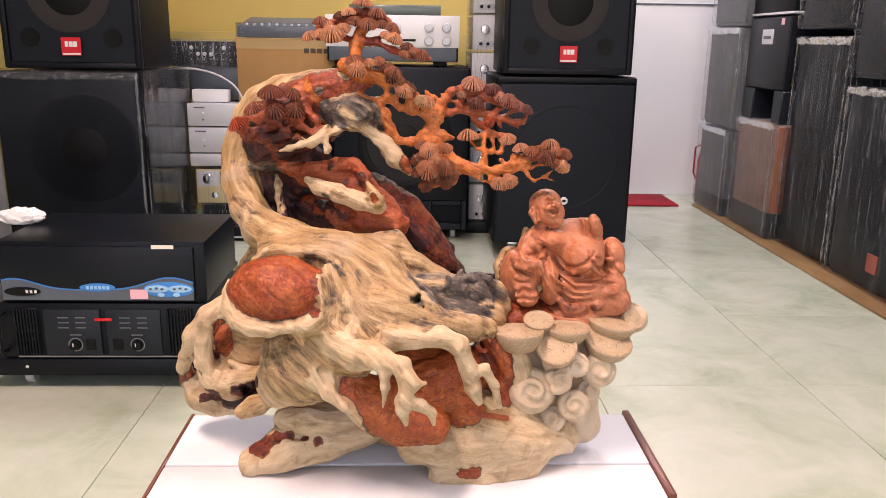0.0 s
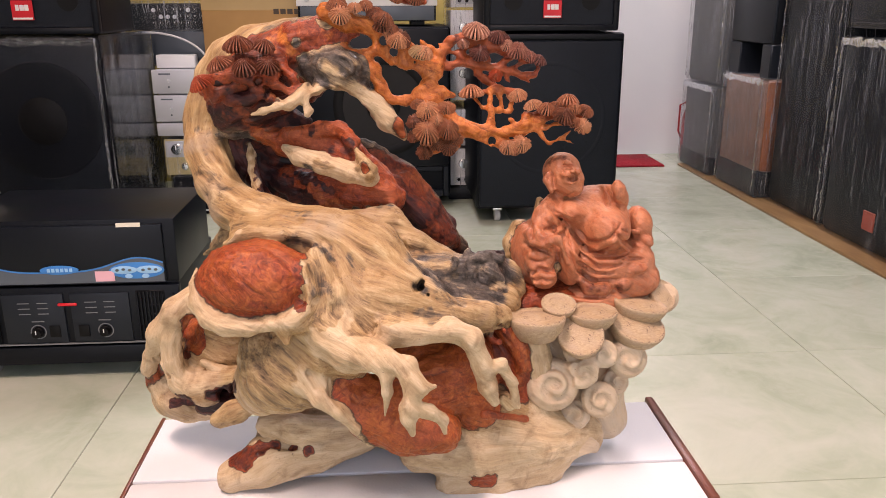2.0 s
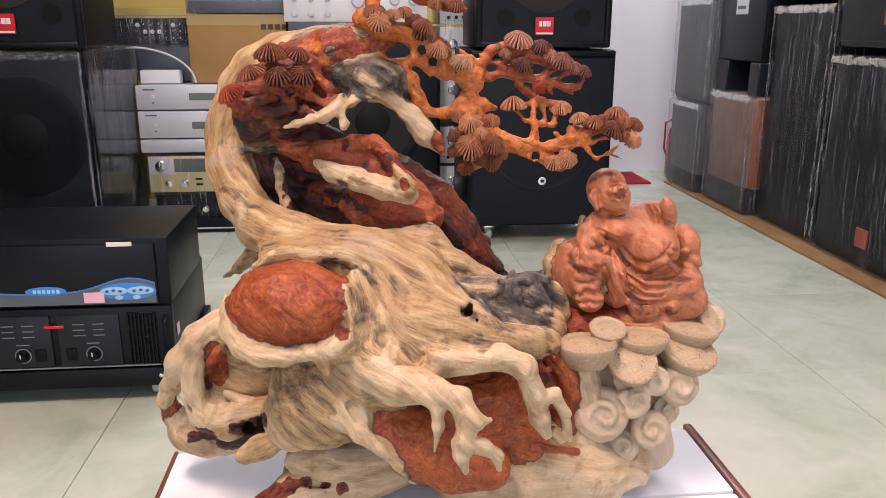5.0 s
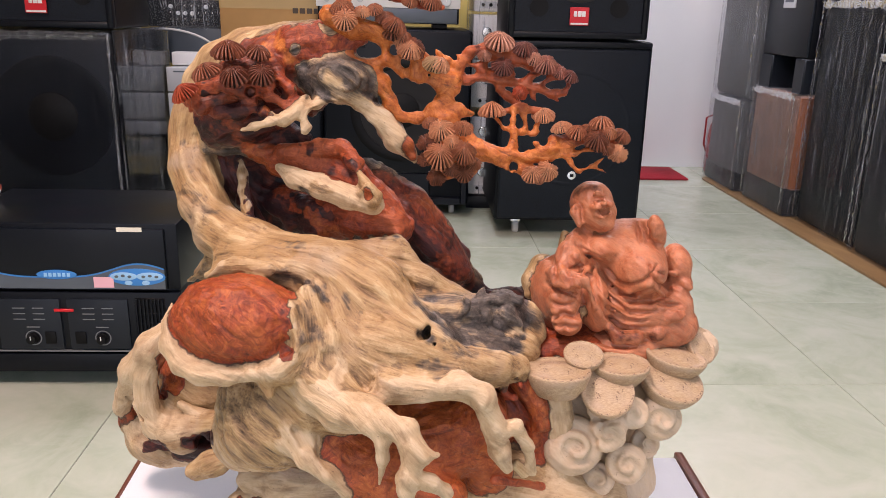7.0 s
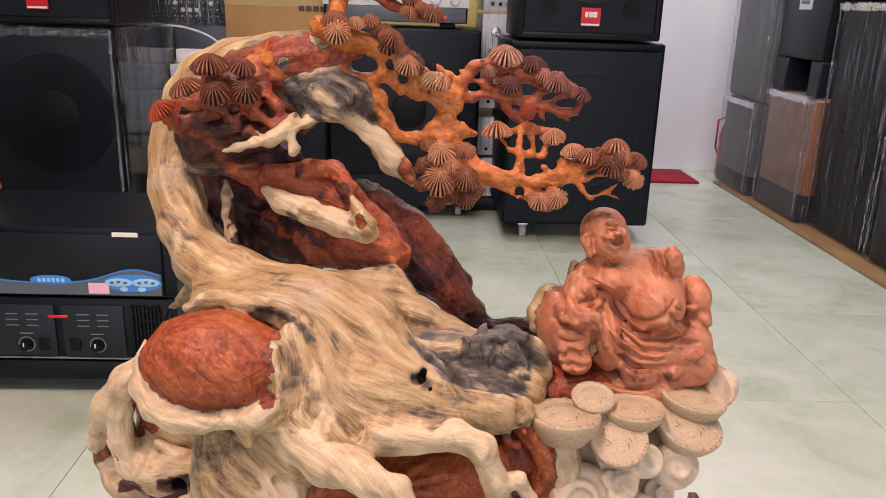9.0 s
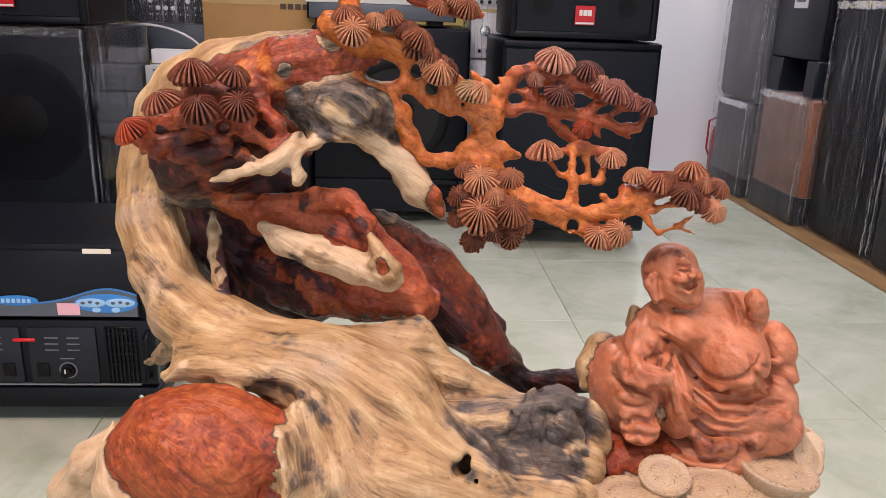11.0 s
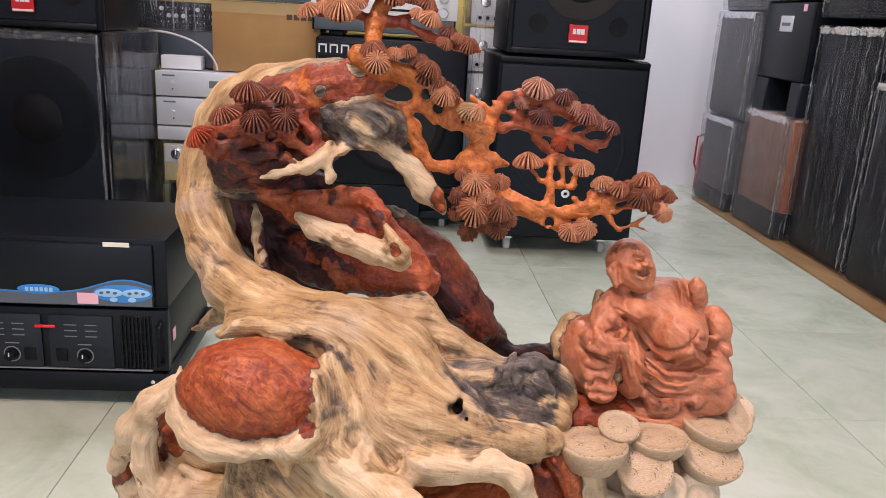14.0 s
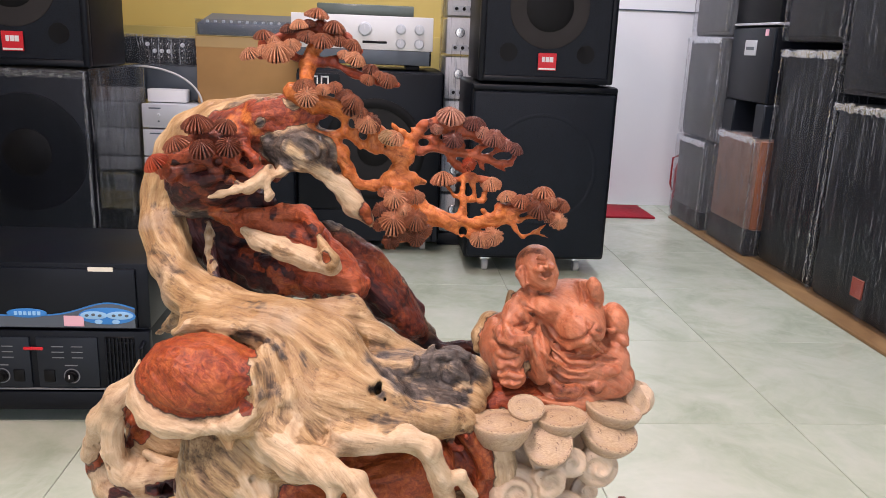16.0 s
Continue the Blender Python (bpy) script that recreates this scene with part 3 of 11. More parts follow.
        for ax in range(3):
            u, v = (ax + 1) % 3, (ax + 2) % 3
            s0, s1 = [slice(None)] * 3, [slice(None)] * 3
            s0[ax], s1[ax] = slice(0, -1), slice(1, None)
            f0, f1 = inside[tuple(s0)], inside[tuple(s1)]
            for flip, sel in ((False, f0 & ~f1), (True, ~f0 & f1)):
                e = np.argwhere(sel)
                e = e[(e[:, u] > 0) & (e[:, v] > 0) & (e[:, u] < n[u] - 1) & (e[:, v] < n[v] - 1)]
                du, dv = np.eye(3, dtype=int)[u], np.eye(3, dtype=int)[v]
                q = np.stack([index[tuple((e - a).T)] for a in (du + dv, dv, 0 * du, du)], 1)
                quads.append(q[:, ::-1] if flip else q)
        quads = np.concatenate(quads)

        # tint and grain of every point
        woods = np.zeros((len(verts), 5))
        weight = np.full(len(verts), 1e-9)
        flow = np.zeros((len(verts), 3, 3))
        wob = soft_noise(verts, 95, 3) * 0.0022 + soft_noise(verts, 260, 5) * 0.0010
        for s in self.solids:
            a, b = self.bounds(s)
            sel = np.nonzero(((verts > a - 0.025) & (verts < b + 0.025)).all(1))[0]
            if not len(sel):
                continue
            d, way = self.distance(s, verts[sel])
            w = np.exp(-np.clip((d + wob[sel] * (1 if s[1] != "sap" else -1)) / 0.0030, -25, 25))
            woods[sel] += w[:, None] * np.array(WOODS[s[1]])
            weight[sel] += w
            close = np.exp(-np.clip(d / 0.010, -6, 20))
            flow[sel] += close[:, None, None] * way[:, :, None] * way[:, None, :]
        woods /= weight[:, None]
        way = np.linalg.eigh(flow)[1][:, :, 2]
        way = way * np.where(way[:, :1] < 0, -1, 1)
        way = way + 0.30 * np.stack([soft_noise(verts, 24, 41 + i) + 0.4 * soft_noise(verts, 70, 51 + i) for i in range(3)], 1)
        way /= np.linalg.norm(way, axis=1)[:, None]

        def fibres(freq, reach, seed):
            """Noise drawn out along the fibres."""
            total = 0.0
            for i in range(-8, 9):
                total = total + soft_noise(verts + way * (reach * i / 8), freq, seed) * (1 - abs(i) / 11)
            return np.clip(0.5 + 0.17 * total / max(1e-9, total.std()), 0, 1)

        fine, broad = fibres(400, 0.013, 61), fibres(180, 0.028, 62)
        rag = 0.7 * soft_noise(verts, 80, 11) + 0.5 * soft_noise(verts, 230, 12)
        for wood, a, b, soft, ragged in self.tints:
            pad = max(a[3], b[3]) + soft + 1.2 * ragged
            sel = np.nonzero(((verts > np.minimum(a, b)[:3] - pad) & (verts < np.maximum(a, b)[:3] + pad)).all(1))[0]
            d = self.cone(verts[sel], a, b)[0] + ragged * rag[sel]
            w = np.clip(0.5 - d / (2 * soft), 0, 1)[:, None]
            woods[sel] = woods[sel] * (1 - w) + np.array(WOODS[wood]) * w

        # relief: fibres, small knocks and, where given, carved folds
        me = bpy.data.meshes.new(name)
        me.from_pydata(verts.tolist(), [], quads.tolist())
        me.update()
        nor = np.empty(len(verts) * 3)
        me.vertex_normals.foreach_get("vector", nor)
        nor = nor.reshape(-1, 3)
        broken = np.clip(woods[:, 0] + woods[:, 1], 0, 1)  # heart and charred wood is knobblier than sapwood
        lift = rough * (0.8 * soft_noise(verts, 55, 21) + 1.3 * (broad - 0.5) + 0.8 * (fine - 0.5))
        lift += rough * broken * (0.9 * soft_noise(verts, 110, 24) + 0.45 * soft_noise(verts, 260, 25))
        lift += rough * np.clip(woods[:, 1] * 1.6 - 0.7, 0, 1) * (0.8 * soft_noise(verts, 70, 26) + 0.5 * soft_noise(verts, 210, 27))
        if fold is not None:
            lift = lift + fold(verts)
        verts = verts + nor * lift[:, None]
        me.vertices.foreach_set("co", verts.ravel())
        me.attributes.new("wood", "FLOAT_COLOR", "POINT").data.foreach_set("color", woods[:, :4].ravel())
        me.attributes.new("way", "FLOAT_VECTOR", "POINT").data.foreach_set("vector", way.ravel())
        grain = np.stack([fine, broad, woods[:, 4], np.ones(len(verts))], 1)
        me.attributes.new("grain", "FLOAT_COLOR", "POINT").data.foreach_set("color", grain.ravel())
        me.polygons.foreach_set("use_smooth", [True] * len(me.polygons))
        me.update()
        return me


def skin_part(name, skin, material, parent, label="", **options):
    me = skin.mesh(name, **options)
    me.materials.append(material)
    ob = new(name, me)
    ob.parent = parent
    return tagged(ob, label) if label else ob


carving = thing("wood_carving", pose(0, 0, 0), "oiled burl root carved with pine tree and seated figure", "sculpture")
body = Skin(0.0018)
body.limb("sap", [(-0.051, 0.879, 0.683, 0.0232), (-0.098, 0.894, 0.693, 0.0235), (-0.147, 0.908, 0.701, 0.0219), (-0.180, 0.931, 0.708, 0.0206)])
body.limb("ochre", [(-0.147, 0.908, 0.701, 0.0219), (-0.180, 0.931, 0.708, 0.0206), (-0.203, 0.962, 0.728, 0.0212), (-0.217, 0.988, 0.758, 0.0222), (-0.219, 1.002, 0.785, 0.0208), (-0.215, 1.001, 0.798, 0.0202)])
body.limb("sap", [(-0.215, 1.001, 0.798, 0.0202), (-0.210, 1.001, 0.811, 0.0196)])
body.limb("sap", [(-0.210, 1.001, 0.811, 0.0196), (-0.205, 1.000, 0.835, 0.0184), (-0.188, 0.995, 0.855, 0.0182), (-0.162, 0.993, 0.870, 0.0161), (-0.126, 0.990, 0.880, 0.0121), (-0.101, 0.986, 0.887, 0.0081)])
body.limb("dull", [(-0.184, 0.967, 0.816, 0.0207), (-0.163, 0.966, 0.833, 0.0268), (-0.135, 0.977, 0.852, 0.0276), (-0.096, 0.984, 0.864, 0.0239), (-0.068, 0.981, 0.868, 0.0200)])
body.limb("char", [(-0.141, 0.977, 0.879, 0.0060), (-0.116, 0.976, 0.884, 0.0050)], 0.006)
body.tint("char", [(-0.114, 0.968, 0.873, 0.0040), (-0.112, 0.968, 0.870, 0.0040)], ragged=0.003)
body.limb("deep", [(-0.185, 0.971, 0.801, 0.0200), (-0.156, 0.962, 0.809, 0.0207), (-0.128, 0.956, 0.814, 0.0138)])
body.limb("heart", [(-0.114, 0.964, 0.874, 0.0170), (-0.081, 0.968, 0.878, 0.0167), (-0.061, 0.969, 0.876, 0.0109)])
body.lump("knot", (-0.073, 0.966, 0.845), (0.0394, 0.0300, 0.0242), (0, 8, 0), k=0.005)
body.lump("knot", (-0.072, 0.946, 0.849), (0.0235, 0.0120, 0.0147), (0, 10, 0), k=0.004)
body.tint("char", [(-0.046, 0.935, 0.847, 0.0007), (-0.052, 0.935, 0.838, 0.0007), (-0.068, 0.935, 0.834, 0.0007), (-0.086, 0.935, 0.837, 0.0007), (-0.098, 0.935, 0.846, 0.0007), (-0.098, 0.935, 0.857, 0.0007), (-0.086, 0.935, 0.864, 0.0007), (-0.068, 0.935, 0.864, 0.0007), (-0.052, 0.935, 0.857, 0.0007), (-0.046, 0.935, 0.847, 0.0007)], ragged=0.0025)
body.cut([(-0.046, 0.933, 0.847, 0.0008), (-0.053, 0.933, 0.838, 0.0008), (-0.068, 0.933, 0.834, 0.0008), (-0.086, 0.933, 0.837, 0.0008), (-0.098, 0.933, 0.846, 0.0008), (-0.098, 0.933, 0.857, 0.0008), (-0.086, 0.933, 0.864, 0.0008), (-0.068, 0.933, 0.864, 0.0008), (-0.052, 0.933, 0.858, 0.0008), (-0.046, 0.933, 0.847, 0.0008)], 0.002)
body.tint("char", [(-0.053, 0.935, 0.847, 0.0007), (-0.057, 0.935, 0.840, 0.0007), (-0.069, 0.935, 0.838, 0.0007), (-0.083, 0.935, 0.841, 0.0007), (-0.092, 0.935, 0.847, 0.0007), (-0.091, 0.935, 0.855, 0.0007), (-0.083, 0.935, 0.860, 0.0007), (-0.069, 0.935, 0.860, 0.0007), (-0.057, 0.935, 0.855, 0.0007), (-0.053, 0.935, 0.847, 0.0007)], ragged=0.0025)
body.cut([(-0.053, 0.933, 0.847, 0.0008), (-0.058, 0.933, 0.841, 0.0008), (-0.070, 0.933, 0.838, 0.0008), (-0.083, 0.933, 0.841, 0.0008), (-0.092, 0.933, 0.848, 0.0008), (-0.091, 0.933, 0.855, 0.0008), (-0.083, 0.933, 0.860, 0.0008), (-0.069, 0.933, 0.860, 0.0008), (-0.058, 0.933, 0.855, 0.0008), (-0.053, 0.933, 0.847, 0.0008)], 0.002)
body.tint("char", [(-0.060, 0.935, 0.847, 0.0007), (-0.063, 0.935, 0.843, 0.0007), (-0.071, 0.935, 0.842, 0.0007), (-0.079, 0.935, 0.844, 0.0007), (-0.085, 0.935, 0.849, 0.0007), (-0.085, 0.935, 0.854, 0.0007), (-0.079, 0.935, 0.857, 0.0007), (-0.070, 0.935, 0.856, 0.0007), (-0.063, 0.935, 0.853, 0.0007), (-0.060, 0.935, 0.847, 0.0007)], ragged=0.0025)
body.cut([(-0.060, 0.933, 0.847, 0.0008), (-0.063, 0.933, 0.843, 0.0008), (-0.071, 0.933, 0.842, 0.0008), (-0.079, 0.933, 0.844, 0.0008), (-0.085, 0.933, 0.849, 0.0008), (-0.085, 0.933, 0.854, 0.0008), (-0.079, 0.933, 0.857, 0.0008), (-0.071, 0.933, 0.856, 0.0008), (-0.063, 0.933, 0.853, 0.0008), (-0.060, 0.933, 0.847, 0.0008)], 0.002)
body.limb("ash", [(-0.049, 0.943, 0.847, 0.0016), (-0.052, 0.943, 0.840, 0.0016), (-0.061, 0.943, 0.836, 0.0016), (-0.072, 0.943, 0.836, 0.0016), (-0.084, 0.943, 0.838, 0.0016), (-0.093, 0.943, 0.844, 0.0016), (-0.096, 0.943, 0.851, 0.0016), (-0.092, 0.943, 0.858, 0.0016), (-0.084, 0.943, 0.862, 0.0015), (-0.072, 0.943, 0.862, 0.0016), (-0.060, 0.943, 0.860, 0.0016), (-0.052, 0.943, 0.854, 0.0016), (-0.049, 0.943, 0.847, 0.0016)], 0.0015)
body.limb("ash", [(-0.056, 0.937, 0.847, 0.0016), (-0.058, 0.937, 0.843, 0.0016), (-0.065, 0.937, 0.840, 0.0016), (-0.073, 0.937, 0.840, 0.0016), (-0.081, 0.937, 0.842, 0.0015), (-0.087, 0.937, 0.846, 0.0015), (-0.089, 0.937, 0.851, 0.0015), (-0.087, 0.937, 0.856, 0.0015), (-0.081, 0.937, 0.858, 0.0015), (-0.072, 0.937, 0.859, 0.0015), (-0.064, 0.937, 0.856, 0.0015), (-0.058, 0.937, 0.852, 0.0015), (-0.056, 0.937, 0.847, 0.0016)], 0.0015)
body.tint("char", [(-0.106, 0.930, 0.856, 0.0057), (-0.106, 0.980, 0.854, 0.0061)], ragged=0.006)
body.tint("char", [(-0.102, 0.930, 0.847, 0.0067), (-0.101, 0.980, 0.845, 0.0072)], ragged=0.006)
body.tint("char", [(-0.098, 0.930, 0.839, 0.0077), (-0.097, 0.980, 0.836, 0.0082)], ragged=0.006)
body.tint("char", [(-0.091, 0.927, 0.836, 0.0057), (-0.089, 0.978, 0.833, 0.0062)], ragged=0.006)
body.tint("char", [(-0.084, 0.925, 0.833, 0.0038), (-0.082, 0.975, 0.830, 0.0041)], ragged=0.006)
body.tint("char", [(-0.052, 0.930, 0.857, 0.0048), (-0.048, 0.980, 0.856, 0.0051)], ragged=0.006)
body.tint("char", [(-0.047, 0.930, 0.849, 0.0058), (-0.042, 0.980, 0.847, 0.0062)], ragged=0.006)
body.tint("char", [(-0.041, 0.930, 0.841, 0.0068), (-0.036, 0.980, 0.838, 0.0072)], ragged=0.006)
body.tint("char", [(-0.046, 0.925, 0.832, 0.0048), (-0.041, 0.975, 0.828, 0.0052)], ragged=0.006)
body.tint("char", [(-0.098, 0.940, 0.848, 0.0078), (-0.084, 0.940, 0.831, 0.0049)], ragged=0.006)
body.tint("char", [(-0.049, 0.940, 0.836, 0.0059), (-0.041, 0.945, 0.830, 0.0050)], ragged=0.006)
body.limb("cream", [(-0.087, 0.945, 0.822, 0.0088), (-0.097, 0.924, 0.816, 0.0081), (-0.100, 0.917, 0.805, 0.0038)])
body.limb("cream", [(-0.101, 0.933, 0.830, 0.0043), (-0.105, 0.923, 0.822, 0.0062), (-0.118, 0.917, 0.814, 0.0057), (-0.130, 0.913, 0.812, 0.0038), (-0.142, 0.912, 0.808, 0.0028), (-0.154, 0.911, 0.805, 0.0014)], 0.006)
body.limb("sap", [(-0.126, 0.914, 0.814, 0.0028), (-0.128, 0.916, 0.820, 0.0019)], 0.003)
body.limb("amber", [(-0.142, 0.932, 0.823, 0.0024), (-0.136, 0.924, 0.819, 0.0029), (-0.128, 0.918, 0.817, 0.0024)], 0.003)
body.limb("cream", [(-0.076, 0.946, 0.826, 0.0078), (-0.055, 0.954, 0.821, 0.0099), (-0.037, 0.956, 0.809, 0.0105), (-0.022, 0.953, 0.791, 0.0101), (-0.009, 0.955, 0.780, 0.0061), (-0.005, 0.952, 0.773, 0.0031)])
body.limb("heart", [(-0.057, 0.961, 0.820, 0.0080), (-0.027, 0.961, 0.799, 0.0071)])
body.limb("rose", [(-0.024, 0.956, 0.794, 0.0051), (-0.012, 0.950, 0.788, 0.0061), (-0.007, 0.948, 0.779, 0.0041)], 0.004)
body.tint("deep", [(-0.180, 0.935, 0.824, 0.0144), (-0.162, 0.935, 0.807, 0.0194), (-0.133, 0.930, 0.814, 0.0106)], ragged=0.012)
body.limb("char", [(-0.196, 0.971, 0.781, 0.0071), (-0.173, 0.966, 0.783, 0.0081), (-0.153, 0.965, 0.778, 0.0061)])
body.limb("deep", [(-0.175, 1.000, 0.766, 0.0190), (-0.171, 1.011, 0.731, 0.0269), (-0.144, 1.007, 0.705, 0.0270), (-0.106, 0.992, 0.696, 0.0215)])
body.limb("deep", [(-0.148, 1.022, 0.756, 0.0270), (-0.093, 1.032, 0.730, 0.0342), (-0.036, 1.032, 0.711, 0.0335), (0.005, 1.026, 0.685, 0.0261), (0.034, 1.021, 0.658, 0.0195)])
body.limb("heart", [(-0.151, 0.971, 0.776, 0.0072), (-0.133, 0.966, 0.770, 0.0132), (-0.100, 0.959, 0.764, 0.0172), (-0.064, 0.955, 0.754, 0.0182), (-0.033, 0.952, 0.730, 0.0153), (-0.018, 0.944, 0.713, 0.0113)], 0.012)
body.limb("heart", [(-0.125, 0.955, 0.780, 0.0060), (-0.094, 0.951, 0.784, 0.0080), (-0.070, 0.946, 0.785, 0.0075), (-0.058, 0.931, 0.774, 0.0079)], 0.008)
body.limb("heart", [(-0.127, 0.988, 0.723, 0.0159), (-0.095, 0.970, 0.718, 0.0187), (-0.059, 0.954, 0.713, 0.0175), (-0.024, 0.940, 0.713, 0.0122)], 0.012)
body.limb("deep", [(-0.148, 0.994, 0.728, 0.0107), (-0.117, 0.975, 0.709, 0.0127), (-0.096, 0.957, 0.704, 0.0094)], 0.006)
body.limb("deep", [(-0.169, 0.981, 0.726, 0.0074), (-0.153, 0.962, 0.708, 0.0083)], 0.006)
body.limb("dull", [(-0.039, 0.993, 0.750, 0.0097), (-0.006, 0.996, 0.724, 0.0142), (0.020, 0.998, 0.688, 0.0166), (0.043, 0.995, 0.650, 0.0124)])
body.limb("char", [(-0.053, 0.988, 0.767, 0.0037), (-0.028, 0.993, 0.750, 0.0043), (0.000, 0.999, 0.726, 0.0044), (0.025, 1.004, 0.697, 0.0051), (0.039, 1.004, 0.668, 0.0051), (0.059, 1.004, 0.641, 0.0052)], 0.005)
body.limb("heart", [(-0.005, 0.982, 0.728, 0.0049), (0.010, 0.982, 0.710, 0.0054)], 0.005)
body.limb("char", [(0.002, 0.974, 0.700, 0.0027), (0.016, 0.975, 0.677, 0.0038), (0.028, 0.978, 0.659, 0.0033)], 0.005)
body.cut([(-0.140, 0.955, 0.746, 0.0046), (-0.126, 0.955, 0.730, 0.0052)], 0.004)
body.cut([(-0.168, 0.955, 0.720, 0.0041), (-0.163, 0.945, 0.709, 0.0046)], 0.004)
body.cut([(-0.066, 0.918, 0.775, 0.0024), (-0.059, 0.918, 0.769, 0.0029)], 0.003)
body.tint("deep", [(-0.077, 0.935, 0.778, 0.0070), (-0.066, 0.925, 0.770, 0.0069)], ragged=0.008)
body.tint("deep", [(-0.148, 0.965, 0.718, 0.0210), (-0.127, 0.955, 0.709, 0.0156)], ragged=0.012)
body.tint("deep", [(-0.116, 0.965, 0.733, 0.0073), (-0.086, 0.945, 0.720, 0.0051)], ragged=0.01)
body.tint("deep", [(-0.022, 0.955, 0.727, 0.0063), (0.001, 0.965, 0.686, 0.0130)], ragged=0.01)
body.limb("deep", [(-0.153, 0.975, 0.792, 0.0122), (-0.127, 0.985, 0.789, 0.0124), (-0.110, 0.987, 0.785, 0.0084)], 0.008)
body.limb("dull", [(-0.123, 0.967, 0.836, 0.0149), (-0.100, 0.978, 0.824, 0.0122), (-0.092, 0.987, 0.809, 0.0094)], 0.008)
body.limb("dull", [(-0.117, 0.971, 0.706, 0.0081), (-0.084, 0.962, 0.704, 0.0088), (-0.052, 0.952, 0.707, 0.0087), (-0.021, 0.946, 0.712, 0.0078)], 0.008)
body.limb("cream", [(-0.126, 0.938, 0.768, 0.0045), (-0.113, 0.931, 0.760, 0.0093), (-0.088, 0.926, 0.754, 0.0107), (-0.064, 0.921, 0.746, 0.0107), (-0.043, 0.917, 0.742, 0.0107)], 0.003)
body.tint("cream", [(-0.120, 0.905, 0.768, 0.0043), (-0.120, 0.955, 0.760, 0.0046)], ragged=0.004)
body.tint("cream", [(-0.114, 0.903, 0.766, 0.0051), (-0.113, 0.953, 0.758, 0.0055)], ragged=0.004)
body.tint("cream", [(-0.107, 0.902, 0.764, 0.0059), (-0.107, 0.952, 0.756, 0.0063)], ragged=0.004)
body.tint("cream", [(-0.101, 0.900, 0.762, 0.0066), (-0.100, 0.950, 0.753, 0.0071)], ragged=0.004)
body.tint("cream", [(-0.093, 0.898, 0.760, 0.0066), (-0.092, 0.948, 0.751, 0.0071)], ragged=0.004)
body.tint("cream", [(-0.086, 0.897, 0.758, 0.0066), (-0.083, 0.947, 0.748, 0.0071)], ragged=0.004)
body.tint("cream", [(-0.078, 0.895, 0.755, 0.0066), (-0.075, 0.945, 0.746, 0.0071)], ragged=0.004)
body.tint("cream", [(-0.071, 0.894, 0.754, 0.0066), (-0.068, 0.944, 0.744, 0.0071)], ragged=0.004)
body.tint("cream", [(-0.065, 0.893, 0.753, 0.0066), (-0.061, 0.943, 0.743, 0.0071)], ragged=0.004)
body.tint("cream", [(-0.059, 0.891, 0.751, 0.0066), (-0.054, 0.941, 0.742, 0.0071)], ragged=0.004)
body.tint("cream", [(-0.052, 0.890, 0.750, 0.0066), (-0.047, 0.940, 0.740, 0.0071)], ragged=0.004)
body.limb("sap", [(-0.101, 0.922, 0.756, 0.0039), (-0.076, 0.919, 0.749, 0.0039)], 0.003)
body.cut([(-0.096, 0.908, 0.753, 0.0019), (-0.077, 0.905, 0.749, 0.0019)], 0.003)
body.limb("sap", [(-0.055, 0.924, 0.768, 0.0025), (-0.051, 0.919, 0.760, 0.0049), (-0.045, 0.911, 0.752, 0.0072)], 0.004)
body.cut([(-0.046, 0.892, 0.754, 0.0028), (-0.043, 0.900, 0.751, 0.0029)], 0.002)
body.limb("sap", [(-0.053, 0.909, 0.752, 0.0034), (-0.045, 0.905, 0.758, 0.0034), (-0.038, 0.905, 0.750, 0.0039), (-0.042, 0.905, 0.744, 0.0039), (-0.050, 0.907, 0.746, 0.0029)], 0.002)
body.tint("heart", [(-0.049, 0.880, 0.758, 0.0033), (-0.044, 0.930, 0.749, 0.0035)], ragged=0.002)
body.tint("heart", [(-0.048, 0.880, 0.754, 0.0028), (-0.043, 0.930, 0.745, 0.0030)], ragged=0.002)
body.tint("char", [(-0.107, 0.900, 0.756, 0.0029), (-0.106, 0.950, 0.747, 0.0031)], ragged=0.004)
body.tint("char", [(-0.101, 0.900, 0.753, 0.0024), (-0.100, 0.950, 0.744, 0.0026)], ragged=0.004)
body.tint("weather", [(-0.101, 0.905, 0.764, 0.0029), (-0.100, 0.955, 0.755, 0.0031)], ragged=0.006)
body.tint("weather", [(-0.093, 0.903, 0.761, 0.0029), (-0.091, 0.953, 0.752, 0.0031)], ragged=0.006)
body.tint("weather", [(-0.085, 0.902, 0.757, 0.0029), (-0.083, 0.952, 0.748, 0.0031)], ragged=0.006)
body.tint("weather", [(-0.078, 0.900, 0.754, 0.0029), (-0.075, 0.950, 0.745, 0.0031)], ragged=0.006)
body.limb("cream", [(-0.168, 0.975, 0.767, 0.0024), (-0.166, 0.968, 0.755, 0.0039), (-0.164, 0.958, 0.741, 0.0042), (-0.158, 0.944, 0.728, 0.0042), (-0.151, 0.930, 0.716, 0.0045)], 0.004)
body.tint("weather", [(-0.158, 0.920, 0.779, 0.0025), (-0.172, 1.000, 0.759, 0.0029)], ragged=0.003)
body.tint("weather", [(-0.157, 0.920, 0.770, 0.0032), (-0.172, 1.000, 0.748, 0.0037)], ragged=0.003)
body.tint("weather", [(-0.157, 0.920, 0.761, 0.0036), (-0.171, 1.000, 0.737, 0.0041)], ragged=0.003)
body.tint("weather", [(-0.156, 0.920, 0.751, 0.0036), (-0.171, 1.000, 0.726, 0.0042)], ragged=0.003)
